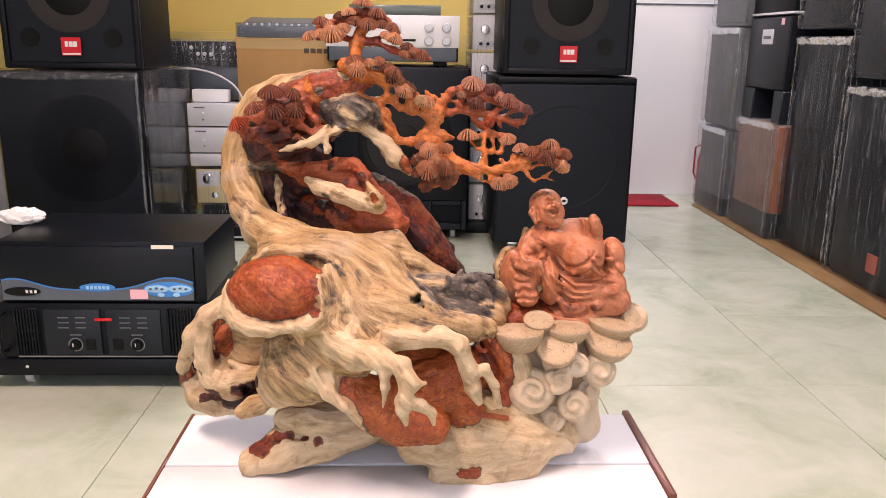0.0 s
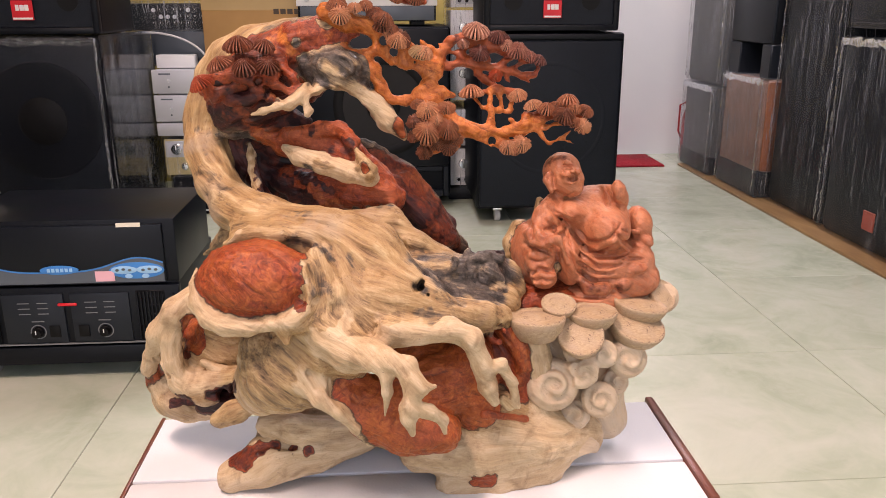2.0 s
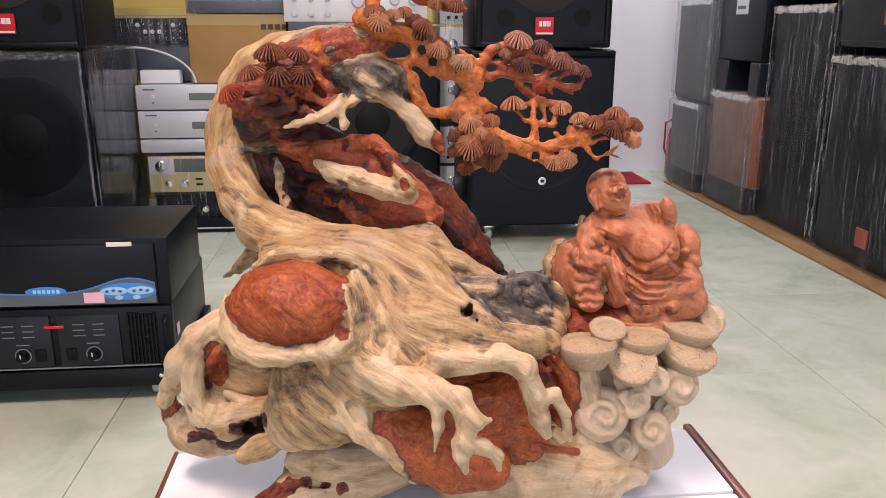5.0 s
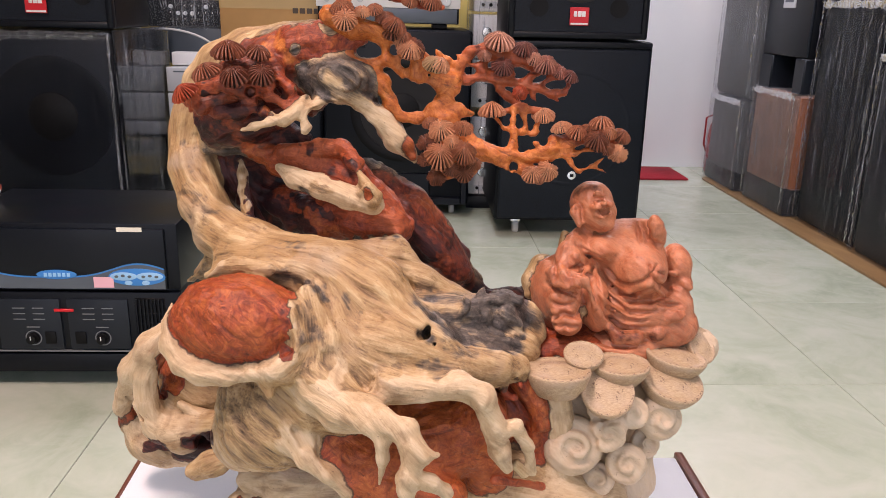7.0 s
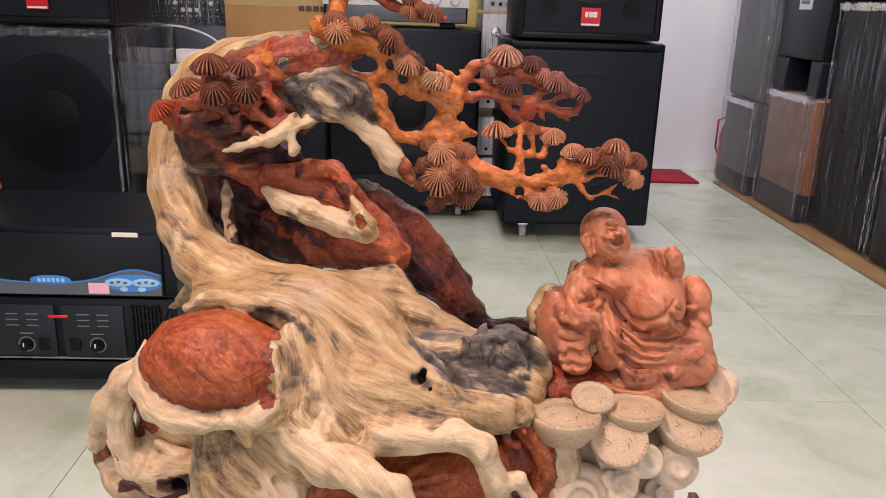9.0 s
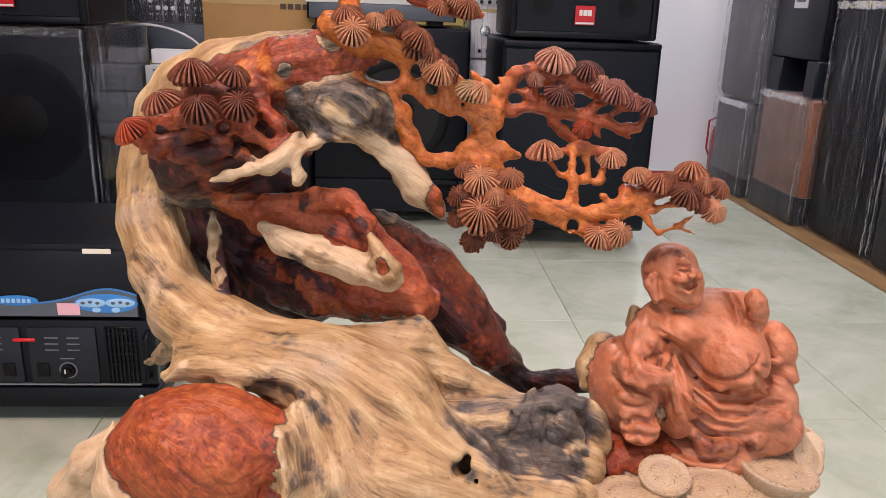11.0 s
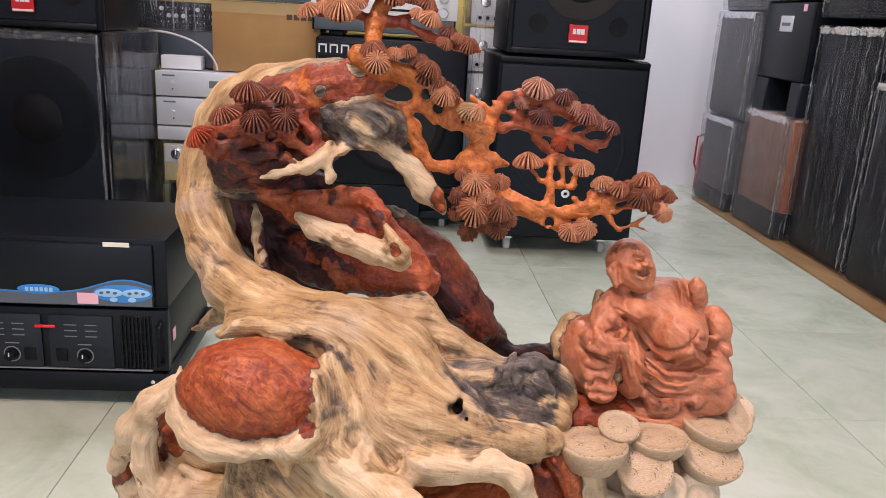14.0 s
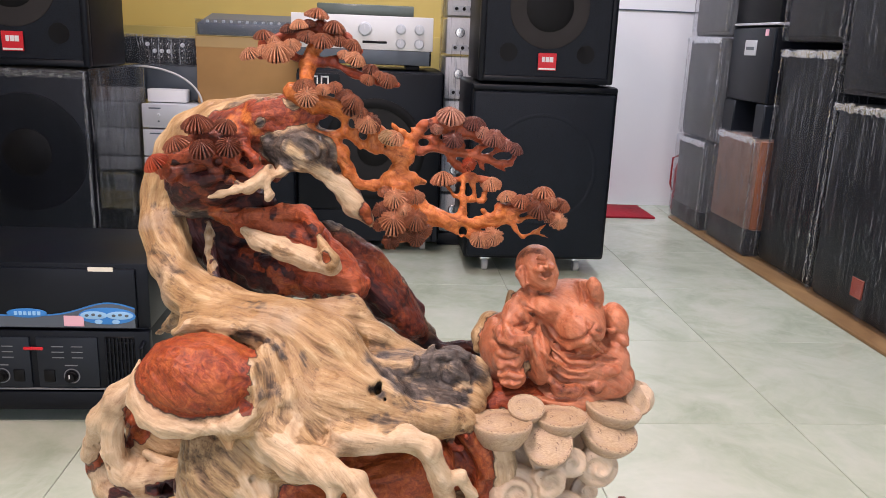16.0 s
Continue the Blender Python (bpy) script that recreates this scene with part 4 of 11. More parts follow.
body.tint("weather", [(-0.155, 0.920, 0.742, 0.0036), (-0.169, 1.000, 0.715, 0.0042)], ragged=0.003)
body.tint("weather", [(-0.153, 0.920, 0.732, 0.0036), (-0.167, 1.000, 0.704, 0.0042)], ragged=0.003)
body.tint("weather", [(-0.150, 0.920, 0.723, 0.0040), (-0.164, 1.000, 0.693, 0.0047)], ragged=0.003)
body.tint("sap", [(-0.152, 0.904, 0.718, 0.0029), (-0.155, 0.954, 0.706, 0.0031)], ragged=0.002)
body.tint("ochre", [(-0.219, 0.965, 0.795, 0.0152), (-0.226, 1.015, 0.789, 0.0162)], ragged=0.01)
body.tint("ochre", [(-0.219, 0.960, 0.781, 0.0161), (-0.227, 1.010, 0.775, 0.0173)], ragged=0.01)
body.tint("ochre", [(-0.220, 0.955, 0.768, 0.0171), (-0.228, 1.005, 0.761, 0.0183)], ragged=0.01)
body.tint("ochre", [(-0.217, 0.948, 0.757, 0.0174), (-0.224, 0.998, 0.749, 0.0186)], ragged=0.01)
body.tint("ochre", [(-0.213, 0.942, 0.747, 0.0176), (-0.220, 0.992, 0.737, 0.0189)], ragged=0.01)
body.tint("ochre", [(-0.210, 0.935, 0.736, 0.0179), (-0.217, 0.985, 0.726, 0.0192)], ragged=0.01)
body.tint("ochre", [(-0.199, 0.920, 0.725, 0.0162), (-0.206, 0.970, 0.714, 0.0173)], ragged=0.01)
body.tint("ochre", [(-0.189, 0.905, 0.715, 0.0145), (-0.195, 0.955, 0.703, 0.0155)], ragged=0.01)
body.tint("ochre", [(-0.174, 0.893, 0.711, 0.0128), (-0.178, 0.943, 0.699, 0.0138)], ragged=0.01)
body.tint("ochre", [(-0.159, 0.880, 0.708, 0.0112), (-0.163, 0.930, 0.695, 0.0121)], ragged=0.01)
body.limb("sap", [(-0.166, 0.896, 0.689, 0.0142), (-0.122, 0.875, 0.698, 0.0183), (-0.080, 0.870, 0.693, 0.0250), (-0.039, 0.862, 0.680, 0.0280), (-0.017, 0.847, 0.650, 0.0270), (0.000, 0.838, 0.632, 0.0225)])
body.limb("sap", [(-0.023, 0.913, 0.690, 0.0158), (0.001, 0.902, 0.674, 0.0147), (0.029, 0.910, 0.657, 0.0121), (0.051, 0.917, 0.646, 0.0082)])
body.limb("sap", [(-0.068, 0.859, 0.657, 0.0358), (-0.055, 0.845, 0.622, 0.0378), (-0.062, 0.825, 0.601, 0.0307)])
body.limb("weather", [(-0.107, 0.841, 0.621, 0.0268), (-0.112, 0.833, 0.589, 0.0294), (-0.131, 0.844, 0.575, 0.0299)])
body.limb("sap", [(-0.015, 0.829, 0.631, 0.0244), (0.023, 0.831, 0.624, 0.0203), (0.065, 0.847, 0.615, 0.0150), (0.086, 0.858, 0.610, 0.0106)])
body.limb("sap", [(-0.029, 0.828, 0.647, 0.0219), (0.009, 0.834, 0.643, 0.0180)])
body.lump("brick", (-0.147, 0.830, 0.664), (0.0545, 0.0390, 0.0375), (-30, 0, -10), k=0.004)
body.limb("cream", [(-0.204, 0.850, 0.670, 0.0026), (-0.202, 0.828, 0.662, 0.0045), (-0.198, 0.815, 0.649, 0.0069), (-0.187, 0.806, 0.637, 0.0089), (-0.172, 0.802, 0.632, 0.0098), (-0.151, 0.800, 0.630, 0.0079), (-0.132, 0.797, 0.634, 0.0059), (-0.111, 0.795, 0.639, 0.0049)], 0.005)
body.limb("sap", [(-0.091, 0.831, 0.686, 0.0062), (-0.088, 0.824, 0.672, 0.0105), (-0.081, 0.816, 0.654, 0.0130), (-0.089, 0.810, 0.638, 0.0129), (-0.107, 0.802, 0.632, 0.0103)], 0.016)
body.limb("cream", [(-0.101, 0.814, 0.683, 0.0030), (-0.100, 0.809, 0.676, 0.0034), (-0.093, 0.801, 0.660, 0.0034), (-0.098, 0.797, 0.648, 0.0034), (-0.107, 0.794, 0.644, 0.0030)], 0.008)
body.lump("sap", (-0.047, 0.850, 0.627), (0.0612, 0.0450, 0.0400), k=0.022)
body.limb("sap", [(-0.129, 0.805, 0.636, 0.0069), (-0.120, 0.797, 0.626, 0.0060), (-0.117, 0.793, 0.618, 0.0038)], 0.005)
body.limb("sap", [(-0.182, 0.889, 0.681, 0.0048), (-0.154, 0.865, 0.699, 0.0064), (-0.122, 0.849, 0.701, 0.0054)], 0.006)
body.cut([(-0.101, 0.820, 0.699, 0.0017), (-0.086, 0.820, 0.691, 0.0017)], 0.004)
body.limb("sap", [(-0.011, 0.856, 0.636, 0.0257), (0.036, 0.869, 0.618, 0.0238), (0.090, 0.898, 0.610, 0.0220)])
body.limb("sap", [(-0.098, 0.898, 0.691, 0.0163), (-0.059, 0.904, 0.693, 0.0174), (-0.023, 0.912, 0.696, 0.0148)])
body.cut([(-0.127, 0.785, 0.625, 0.0021), (-0.123, 0.785, 0.619, 0.0025)], 0.004)
body.cut([(-0.102, 0.778, 0.627, 0.0017), (-0.099, 0.778, 0.625, 0.0017)], 0.003)
body.cut([(-0.166, 0.815, 0.591, 0.0018), (-0.160, 0.815, 0.571, 0.0023)], 0.004)
body.tint("weather", [(-0.084, 0.820, 0.667, 0.0079), (-0.076, 0.805, 0.649, 0.0113), (-0.086, 0.790, 0.637, 0.0085)], ragged=0.014)
body.tint("weather", [(-0.038, 0.795, 0.642, 0.0069), (0.011, 0.800, 0.635, 0.0079), (0.051, 0.815, 0.629, 0.0063)], ragged=0.01)
body.tint("char", [(-0.072, 0.800, 0.658, 0.0021), (-0.064, 0.800, 0.655, 0.0017)], ragged=0.006)
body.tint("weather", [(-0.194, 0.905, 0.717, 0.0067), (-0.185, 0.900, 0.699, 0.0068)], ragged=0.01)
body.tint("char", [(-0.223, 0.985, 0.778, 0.0042), (-0.217, 0.985, 0.778, 0.0037)], ragged=0.004)
body.limb("weather", [(-0.191, 0.945, 0.679, 0.0092), (-0.214, 0.975, 0.654, 0.0054), (-0.226, 0.990, 0.643, 0.0031), (-0.233, 1.000, 0.638, 0.0016)], 0.008)
body.tint("ash", [(-0.217, 0.885, 0.675, 0.0028), (-0.225, 0.935, 0.659, 0.0031)], ragged=0.004)
body.tint("ash", [(-0.208, 0.885, 0.678, 0.0043), (-0.215, 0.935, 0.663, 0.0046)], ragged=0.004)
body.tint("ash", [(-0.199, 0.885, 0.683, 0.0057), (-0.206, 0.935, 0.668, 0.0061)], ragged=0.004)
body.tint("dull", [(-0.106, 0.800, 0.682, 0.0038), (-0.105, 0.850, 0.664, 0.0041)], ragged=0.008)
body.tint("dull", [(-0.104, 0.797, 0.676, 0.0041), (-0.103, 0.847, 0.658, 0.0044)], ragged=0.008)
body.tint("dull", [(-0.102, 0.793, 0.670, 0.0043), (-0.101, 0.843, 0.652, 0.0047)], ragged=0.008)
body.tint("dull", [(-0.100, 0.790, 0.665, 0.0046), (-0.099, 0.840, 0.646, 0.0050)], ragged=0.008)
body.tint("dull", [(-0.104, 0.785, 0.660, 0.0040), (-0.103, 0.835, 0.640, 0.0043)], ragged=0.008)
body.tint("dull", [(-0.107, 0.780, 0.656, 0.0033), (-0.106, 0.830, 0.635, 0.0036)], ragged=0.008)
body.tint("dull", [(-0.182, 0.860, 0.681, 0.0037), (-0.188, 0.910, 0.665, 0.0040)], ragged=0.006)
body.tint("dull", [(-0.188, 0.863, 0.673, 0.0035), (-0.193, 0.913, 0.657, 0.0038)], ragged=0.006)
body.tint("dull", [(-0.193, 0.867, 0.666, 0.0034), (-0.199, 0.917, 0.649, 0.0037)], ragged=0.006)
body.tint("dull", [(-0.198, 0.870, 0.659, 0.0033), (-0.205, 0.920, 0.641, 0.0035)], ragged=0.006)
body.tint("dull", [(-0.151, 0.800, 0.656, 0.0038), (-0.154, 0.850, 0.637, 0.0042)], ragged=0.008)
body.tint("dull", [(-0.145, 0.797, 0.655, 0.0035), (-0.148, 0.847, 0.635, 0.0038)], ragged=0.008)
body.tint("dull", [(-0.140, 0.793, 0.654, 0.0032), (-0.142, 0.843, 0.634, 0.0035)], ragged=0.008)
body.tint("dull", [(-0.134, 0.790, 0.653, 0.0029), (-0.136, 0.840, 0.633, 0.0032)], ragged=0.008)
body.cut([(-0.008, 0.790, 0.672, 0.0021), (0.008, 0.835, 0.650, 0.0051), (0.014, 0.850, 0.643, 0.0042)], 0.003)
body.cut([(-0.003, 0.790, 0.675, 0.0021), (0.009, 0.840, 0.654, 0.0023)], 0.003)
body.cut([(-0.009, 0.795, 0.668, 0.0013), (0.001, 0.820, 0.653, 0.0018)], 0.003)
body.cut([(0.004, 0.795, 0.660, 0.0017), (0.015, 0.830, 0.644, 0.0018)], 0.003)
body.tint("char", [(-0.006, 0.795, 0.668, 0.0038), (0.004, 0.845, 0.649, 0.0042)], ragged=0.003)
body.tint("char", [(0.003, 0.795, 0.663, 0.0043), (0.014, 0.845, 0.644, 0.0047)], ragged=0.003)
body.tint("ash", [(0.008, 0.800, 0.656, 0.0052), (0.019, 0.850, 0.637, 0.0057)], ragged=0.01)
body.tint("ash", [(0.016, 0.802, 0.652, 0.0044), (0.027, 0.853, 0.632, 0.0048)], ragged=0.01)
body.tint("ash", [(0.023, 0.805, 0.647, 0.0035), (0.035, 0.855, 0.626, 0.0038)], ragged=0.01)
body.tint("ash", [(0.037, 0.815, 0.644, 0.0027), (0.050, 0.865, 0.623, 0.0029)], ragged=0.01)
body.cut([(-0.073, 0.815, 0.687, 0.0011), (-0.062, 0.815, 0.682, 0.0011)], 0.003)
body.tint("char", [(-0.062, 0.810, 0.687, 0.0017), (-0.057, 0.860, 0.670, 0.0019)], ragged=0.003)
body.tint("char", [(-0.060, 0.810, 0.683, 0.0017), (-0.055, 0.860, 0.666, 0.0019)], ragged=0.003)
body.tint("char", [(-0.078, 0.790, 0.666, 0.0021), (-0.075, 0.840, 0.647, 0.0023)], ragged=0.006)
body.tint("char", [(-0.074, 0.790, 0.663, 0.0021), (-0.070, 0.840, 0.643, 0.0023)], ragged=0.006)
body.tint("char", [(-0.104, 0.820, 0.702, 0.0026), (-0.103, 0.870, 0.686, 0.0028)], ragged=0.004)
body.tint("char", [(-0.094, 0.818, 0.699, 0.0039), (-0.092, 0.868, 0.684, 0.0042)], ragged=0.004)
body.tint("char", [(-0.085, 0.815, 0.695, 0.0034), (-0.082, 0.865, 0.679, 0.0037)], ragged=0.004)
body.tint("char", [(-0.079, 0.810, 0.690, 0.0021), (-0.076, 0.860, 0.674, 0.0023)], ragged=0.004)
body.cut([(-0.105, 0.830, 0.699, 0.0013), (-0.092, 0.825, 0.696, 0.0017), (-0.081, 0.820, 0.691, 0.0017)], 0.003)
body.tint("weather", [(-0.164, 0.880, 0.708, 0.0066), (-0.168, 0.930, 0.695, 0.0071)], ragged=0.012)
body.tint("weather", [(-0.156, 0.876, 0.708, 0.0067), (-0.159, 0.926, 0.695, 0.0072)], ragged=0.012)
body.tint("weather", [(-0.149, 0.872, 0.708, 0.0069), (-0.151, 0.922, 0.694, 0.0074)], ragged=0.012)
body.tint("weather", [(-0.141, 0.868, 0.708, 0.0070), (-0.143, 0.918, 0.694, 0.0076)], ragged=0.012)
body.tint("weather", [(-0.134, 0.864, 0.708, 0.0072), (-0.135, 0.914, 0.694, 0.0077)], ragged=0.012)
body.tint("weather", [(-0.126, 0.860, 0.708, 0.0073), (-0.127, 0.910, 0.694, 0.0079)], ragged=0.012)
body.tint("weather", [(-0.120, 0.857, 0.707, 0.0068), (-0.120, 0.907, 0.693, 0.0074)], ragged=0.012)
body.tint("weather", [(-0.113, 0.855, 0.707, 0.0064), (-0.113, 0.905, 0.693, 0.0069)], ragged=0.012)
body.tint("weather", [(-0.106, 0.853, 0.706, 0.0059), (-0.105, 0.903, 0.692, 0.0064)], ragged=0.012)
body.tint("weather", [(-0.099, 0.850, 0.706, 0.0054), (-0.098, 0.900, 0.692, 0.0059)], ragged=0.012)
body.tint("ash", [(-0.104, 0.850, 0.709, 0.0023), (-0.103, 0.900, 0.696, 0.0024)], ragged=0.008)
body.tint("ash", [(-0.095, 0.850, 0.708, 0.0025), (-0.093, 0.900, 0.694, 0.0027)], ragged=0.008)
body.tint("ash", [(-0.086, 0.850, 0.707, 0.0027), (-0.083, 0.900, 0.693, 0.0029)], ragged=0.008)
body.tint("weather", [(-0.062, 0.815, 0.682, 0.0061), (-0.058, 0.865, 0.665, 0.0066)], ragged=0.016)
body.tint("weather", [(-0.058, 0.813, 0.677, 0.0064), (-0.053, 0.863, 0.659, 0.0070)], ragged=0.016)
body.tint("weather", [(-0.054, 0.811, 0.672, 0.0068), (-0.048, 0.861, 0.654, 0.0074)], ragged=0.016)
body.tint("weather", [(-0.050, 0.809, 0.667, 0.0071), (-0.044, 0.859, 0.648, 0.0078)], ragged=0.016)
body.tint("weather", [(-0.046, 0.807, 0.662, 0.0075), (-0.039, 0.857, 0.643, 0.0081)], ragged=0.016)
body.tint("weather", [(-0.041, 0.805, 0.657, 0.0078), (-0.035, 0.855, 0.637, 0.0085)], ragged=0.016)
body.tint("weather", [(-0.044, 0.801, 0.651, 0.0080), (-0.038, 0.851, 0.631, 0.0087)], ragged=0.016)
body.tint("weather", [(-0.047, 0.797, 0.646, 0.0082), (-0.041, 0.847, 0.625, 0.0089)], ragged=0.016)
body.tint("weather", [(-0.049, 0.794, 0.641, 0.0084), (-0.043, 0.844, 0.619, 0.0091)], ragged=0.016)
body.tint("weather", [(-0.052, 0.790, 0.635, 0.0086), (-0.046, 0.840, 0.613, 0.0093)], ragged=0.016)
body.tint("ash", [(-0.012, 0.795, 0.640, 0.0035), (-0.003, 0.845, 0.618, 0.0038)], ragged=0.01)
body.tint("ash", [(-0.006, 0.796, 0.639, 0.0037), (0.004, 0.846, 0.617, 0.0041)], ragged=0.01)
body.tint("ash", [(0.001, 0.797, 0.638, 0.0040), (0.011, 0.847, 0.616, 0.0044)], ragged=0.01)
body.tint("ash", [(0.007, 0.798, 0.636, 0.0043), (0.018, 0.848, 0.615, 0.0047)], ragged=0.01)
body.tint("ash", [(0.013, 0.799, 0.635, 0.0046), (0.025, 0.849, 0.614, 0.0050)], ragged=0.01)
body.tint("ash", [(0.020, 0.800, 0.634, 0.0048), (0.032, 0.850, 0.613, 0.0053)], ragged=0.01)
body.tint("ash", [(0.030, 0.805, 0.629, 0.0027), (0.043, 0.855, 0.607, 0.0029)], ragged=0.01)
body.tint("weather", [(-0.209, 0.910, 0.707, 0.0068), (-0.216, 0.960, 0.694, 0.0073)], ragged=0.012)
body.tint("weather", [(-0.204, 0.903, 0.702, 0.0080), (-0.211, 0.953, 0.688, 0.0087)], ragged=0.012)
body.tint("weather", [(-0.199, 0.897, 0.697, 0.0093), (-0.205, 0.947, 0.683, 0.0100)], ragged=0.012)
body.tint("weather", [(-0.194, 0.890, 0.692, 0.0105), (-0.200, 0.940, 0.677, 0.0113)], ragged=0.012)
body.tint("weather", [(-0.196, 0.885, 0.683, 0.0095), (-0.202, 0.935, 0.668, 0.0102)], ragged=0.012)
body.tint("weather", [(-0.198, 0.880, 0.675, 0.0085), (-0.205, 0.930, 0.659, 0.0092)], ragged=0.012)
body.tint("ochre", [(-0.126, 0.865, 0.716, 0.0073), (-0.127, 0.915, 0.703, 0.0079)], ragged=0.016)
body.tint("ochre", [(-0.120, 0.863, 0.715, 0.0076), (-0.120, 0.913, 0.702, 0.0082)], ragged=0.016)
body.tint("ochre", [(-0.113, 0.861, 0.714, 0.0078), (-0.113, 0.911, 0.700, 0.0085)], ragged=0.016)
body.tint("ochre", [(-0.107, 0.859, 0.713, 0.0081), (-0.106, 0.909, 0.699, 0.0087)], ragged=0.016)
body.tint("ochre", [(-0.100, 0.856, 0.712, 0.0083), (-0.099, 0.906, 0.698, 0.0090)], ragged=0.016)
body.tint("ochre", [(-0.094, 0.854, 0.711, 0.0086), (-0.092, 0.904, 0.697, 0.0093)], ragged=0.016)
body.tint("ochre", [(-0.088, 0.852, 0.710, 0.0088), (-0.085, 0.902, 0.696, 0.0095)], ragged=0.016)
body.tint("ochre", [(-0.081, 0.850, 0.709, 0.0090), (-0.079, 0.900, 0.695, 0.0098)], ragged=0.016)
body.tint("ochre", [(-0.076, 0.847, 0.706, 0.0089), (-0.072, 0.897, 0.692, 0.0096)], ragged=0.016)
body.tint("ochre", [(-0.070, 0.843, 0.704, 0.0087), (-0.066, 0.893, 0.690, 0.0094)], ragged=0.016)
body.tint("ochre", [(-0.064, 0.840, 0.702, 0.0085), (-0.060, 0.890, 0.687, 0.0092)], ragged=0.016)
body.tint("ochre", [(-0.058, 0.837, 0.699, 0.0083), (-0.054, 0.887, 0.684, 0.0090)], ragged=0.016)
body.tint("ochre", [(-0.053, 0.833, 0.697, 0.0082), (-0.048, 0.883, 0.682, 0.0088)], ragged=0.016)
body.tint("ochre", [(-0.047, 0.830, 0.695, 0.0080), (-0.041, 0.880, 0.679, 0.0087)], ragged=0.016)
body.tint("ochre", [(-0.042, 0.828, 0.691, 0.0078), (-0.036, 0.878, 0.676, 0.0085)], ragged=0.016)
body.tint("ochre", [(-0.037, 0.826, 0.688, 0.0076), (-0.030, 0.876, 0.672, 0.0083)], ragged=0.016)
body.tint("ochre", [(-0.032, 0.824, 0.685, 0.0074), (-0.025, 0.874, 0.668, 0.0081)], ragged=0.016)
body.tint("ochre", [(-0.027, 0.822, 0.682, 0.0072), (-0.019, 0.872, 0.665, 0.0079)], ragged=0.016)
body.tint("ochre", [(-0.022, 0.820, 0.678, 0.0071), (-0.014, 0.870, 0.661, 0.0077)], ragged=0.016)
body.tint("ochre", [(-0.028, 0.870, 0.697, 0.0066), (-0.022, 0.920, 0.682, 0.0071)], ragged=0.01)
body.tint("ochre", [(-0.023, 0.869, 0.693, 0.0064), (-0.015, 0.919, 0.678, 0.0069)], ragged=0.01)
body.tint("ochre", [(-0.017, 0.867, 0.690, 0.0061), (-0.009, 0.917, 0.675, 0.0066)], ragged=0.01)
body.tint("ochre", [(-0.011, 0.866, 0.686, 0.0059), (-0.003, 0.916, 0.671, 0.0064)], ragged=0.01)
body.tint("ochre", [(-0.005, 0.865, 0.682, 0.0057), (0.004, 0.915, 0.667, 0.0061)], ragged=0.01)
body.tint("ash", [(-0.220, 0.965, 0.781, 0.0046), (-0.227, 1.015, 0.774, 0.0049)], ragged=0.004)
body.tint("ash", [(-0.212, 0.965, 0.780, 0.0036), (-0.218, 1.015, 0.774, 0.0038)], ragged=0.004)
body.tint("weather", [(-0.191, 0.920, 0.741, 0.0058), (-0.197, 0.970, 0.731, 0.0063)], ragged=0.008)
body.tint("weather", [(-0.193, 0.917, 0.733, 0.0063), (-0.198, 0.968, 0.723, 0.0068)], ragged=0.008)
body.tint("weather", [(-0.194, 0.915, 0.725, 0.0068), (-0.200, 0.965, 0.714, 0.0073)], ragged=0.008)
body.limb("weather", [(-0.001, 0.875, 0.656, 0.0124), (0.028, 0.882, 0.653, 0.0145), (0.051, 0.892, 0.646, 0.0148)])
body.limb("char", [(0.053, 0.902, 0.644, 0.0150), (0.082, 0.912, 0.635, 0.0173), (0.098, 0.918, 0.630, 0.0165)], 0.006)
body.lump("char", (0.076, 0.912, 0.634), (0.0215, 0.0280, 0.0270), (0, 4, 0), k=0.004)
body.limb("char", [(0.061, 0.893, 0.660, 0.0052), (0.076, 0.895, 0.661, 0.0049), (0.089, 0.897, 0.658, 0.0045)], 0.003)
body.limb("ash", [(0.078, 0.891, 0.648, 0.0075), (0.087, 0.891, 0.636, 0.0053)], 0.004)
body.limb("char", [(0.063, 0.889, 0.627, 0.0045), (0.079, 0.889, 0.613, 0.0053), (0.089, 0.890, 0.610, 0.0038)], 0.003)
body.limb("char", [(0.052, 0.891, 0.660, 0.0035), (0.055, 0.894, 0.666, 0.0025), (0.057, 0.896, 0.670, 0.0015)], 0.002)
body.cut([(0.055, 0.862, 0.655, 0.0019), (0.065, 0.862, 0.647, 0.0024), (0.075, 0.866, 0.636, 0.0019)], 0.003)
body.cut([(0.058, 0.866, 0.665, 0.0014), (0.072, 0.868, 0.662, 0.0019)], 0.003)
body.tint("heart", [(0.035, 0.860, 0.664, 0.0048), (0.041, 0.855, 0.654, 0.0038)])
body.cut([(0.050, 0.868, 0.652, 0.0024), (0.074, 0.868, 0.648, 0.0024)], 0.003)
body.cut([(0.056, 0.885, 0.665, 0.0020), (0.057, 0.880, 0.660, 0.0020)], 0.003)
body.tint("ash", [(-0.008, 0.850, 0.674, 0.0056), (0.001, 0.900, 0.657, 0.0060)], ragged=0.006)
body.tint("ash", [(0.002, 0.850, 0.673, 0.0060), (0.011, 0.900, 0.656, 0.0065)], ragged=0.006)
body.tint("ash", [(0.011, 0.850, 0.672, 0.0065), (0.022, 0.900, 0.655, 0.0070)], ragged=0.006)
body.tint("ash", [(0.019, 0.853, 0.671, 0.0059), (0.030, 0.903, 0.654, 0.0064)], ragged=0.006)
body.tint("ash", [(0.027, 0.857, 0.670, 0.0053), (0.038, 0.907, 0.653, 0.0058)], ragged=0.006)
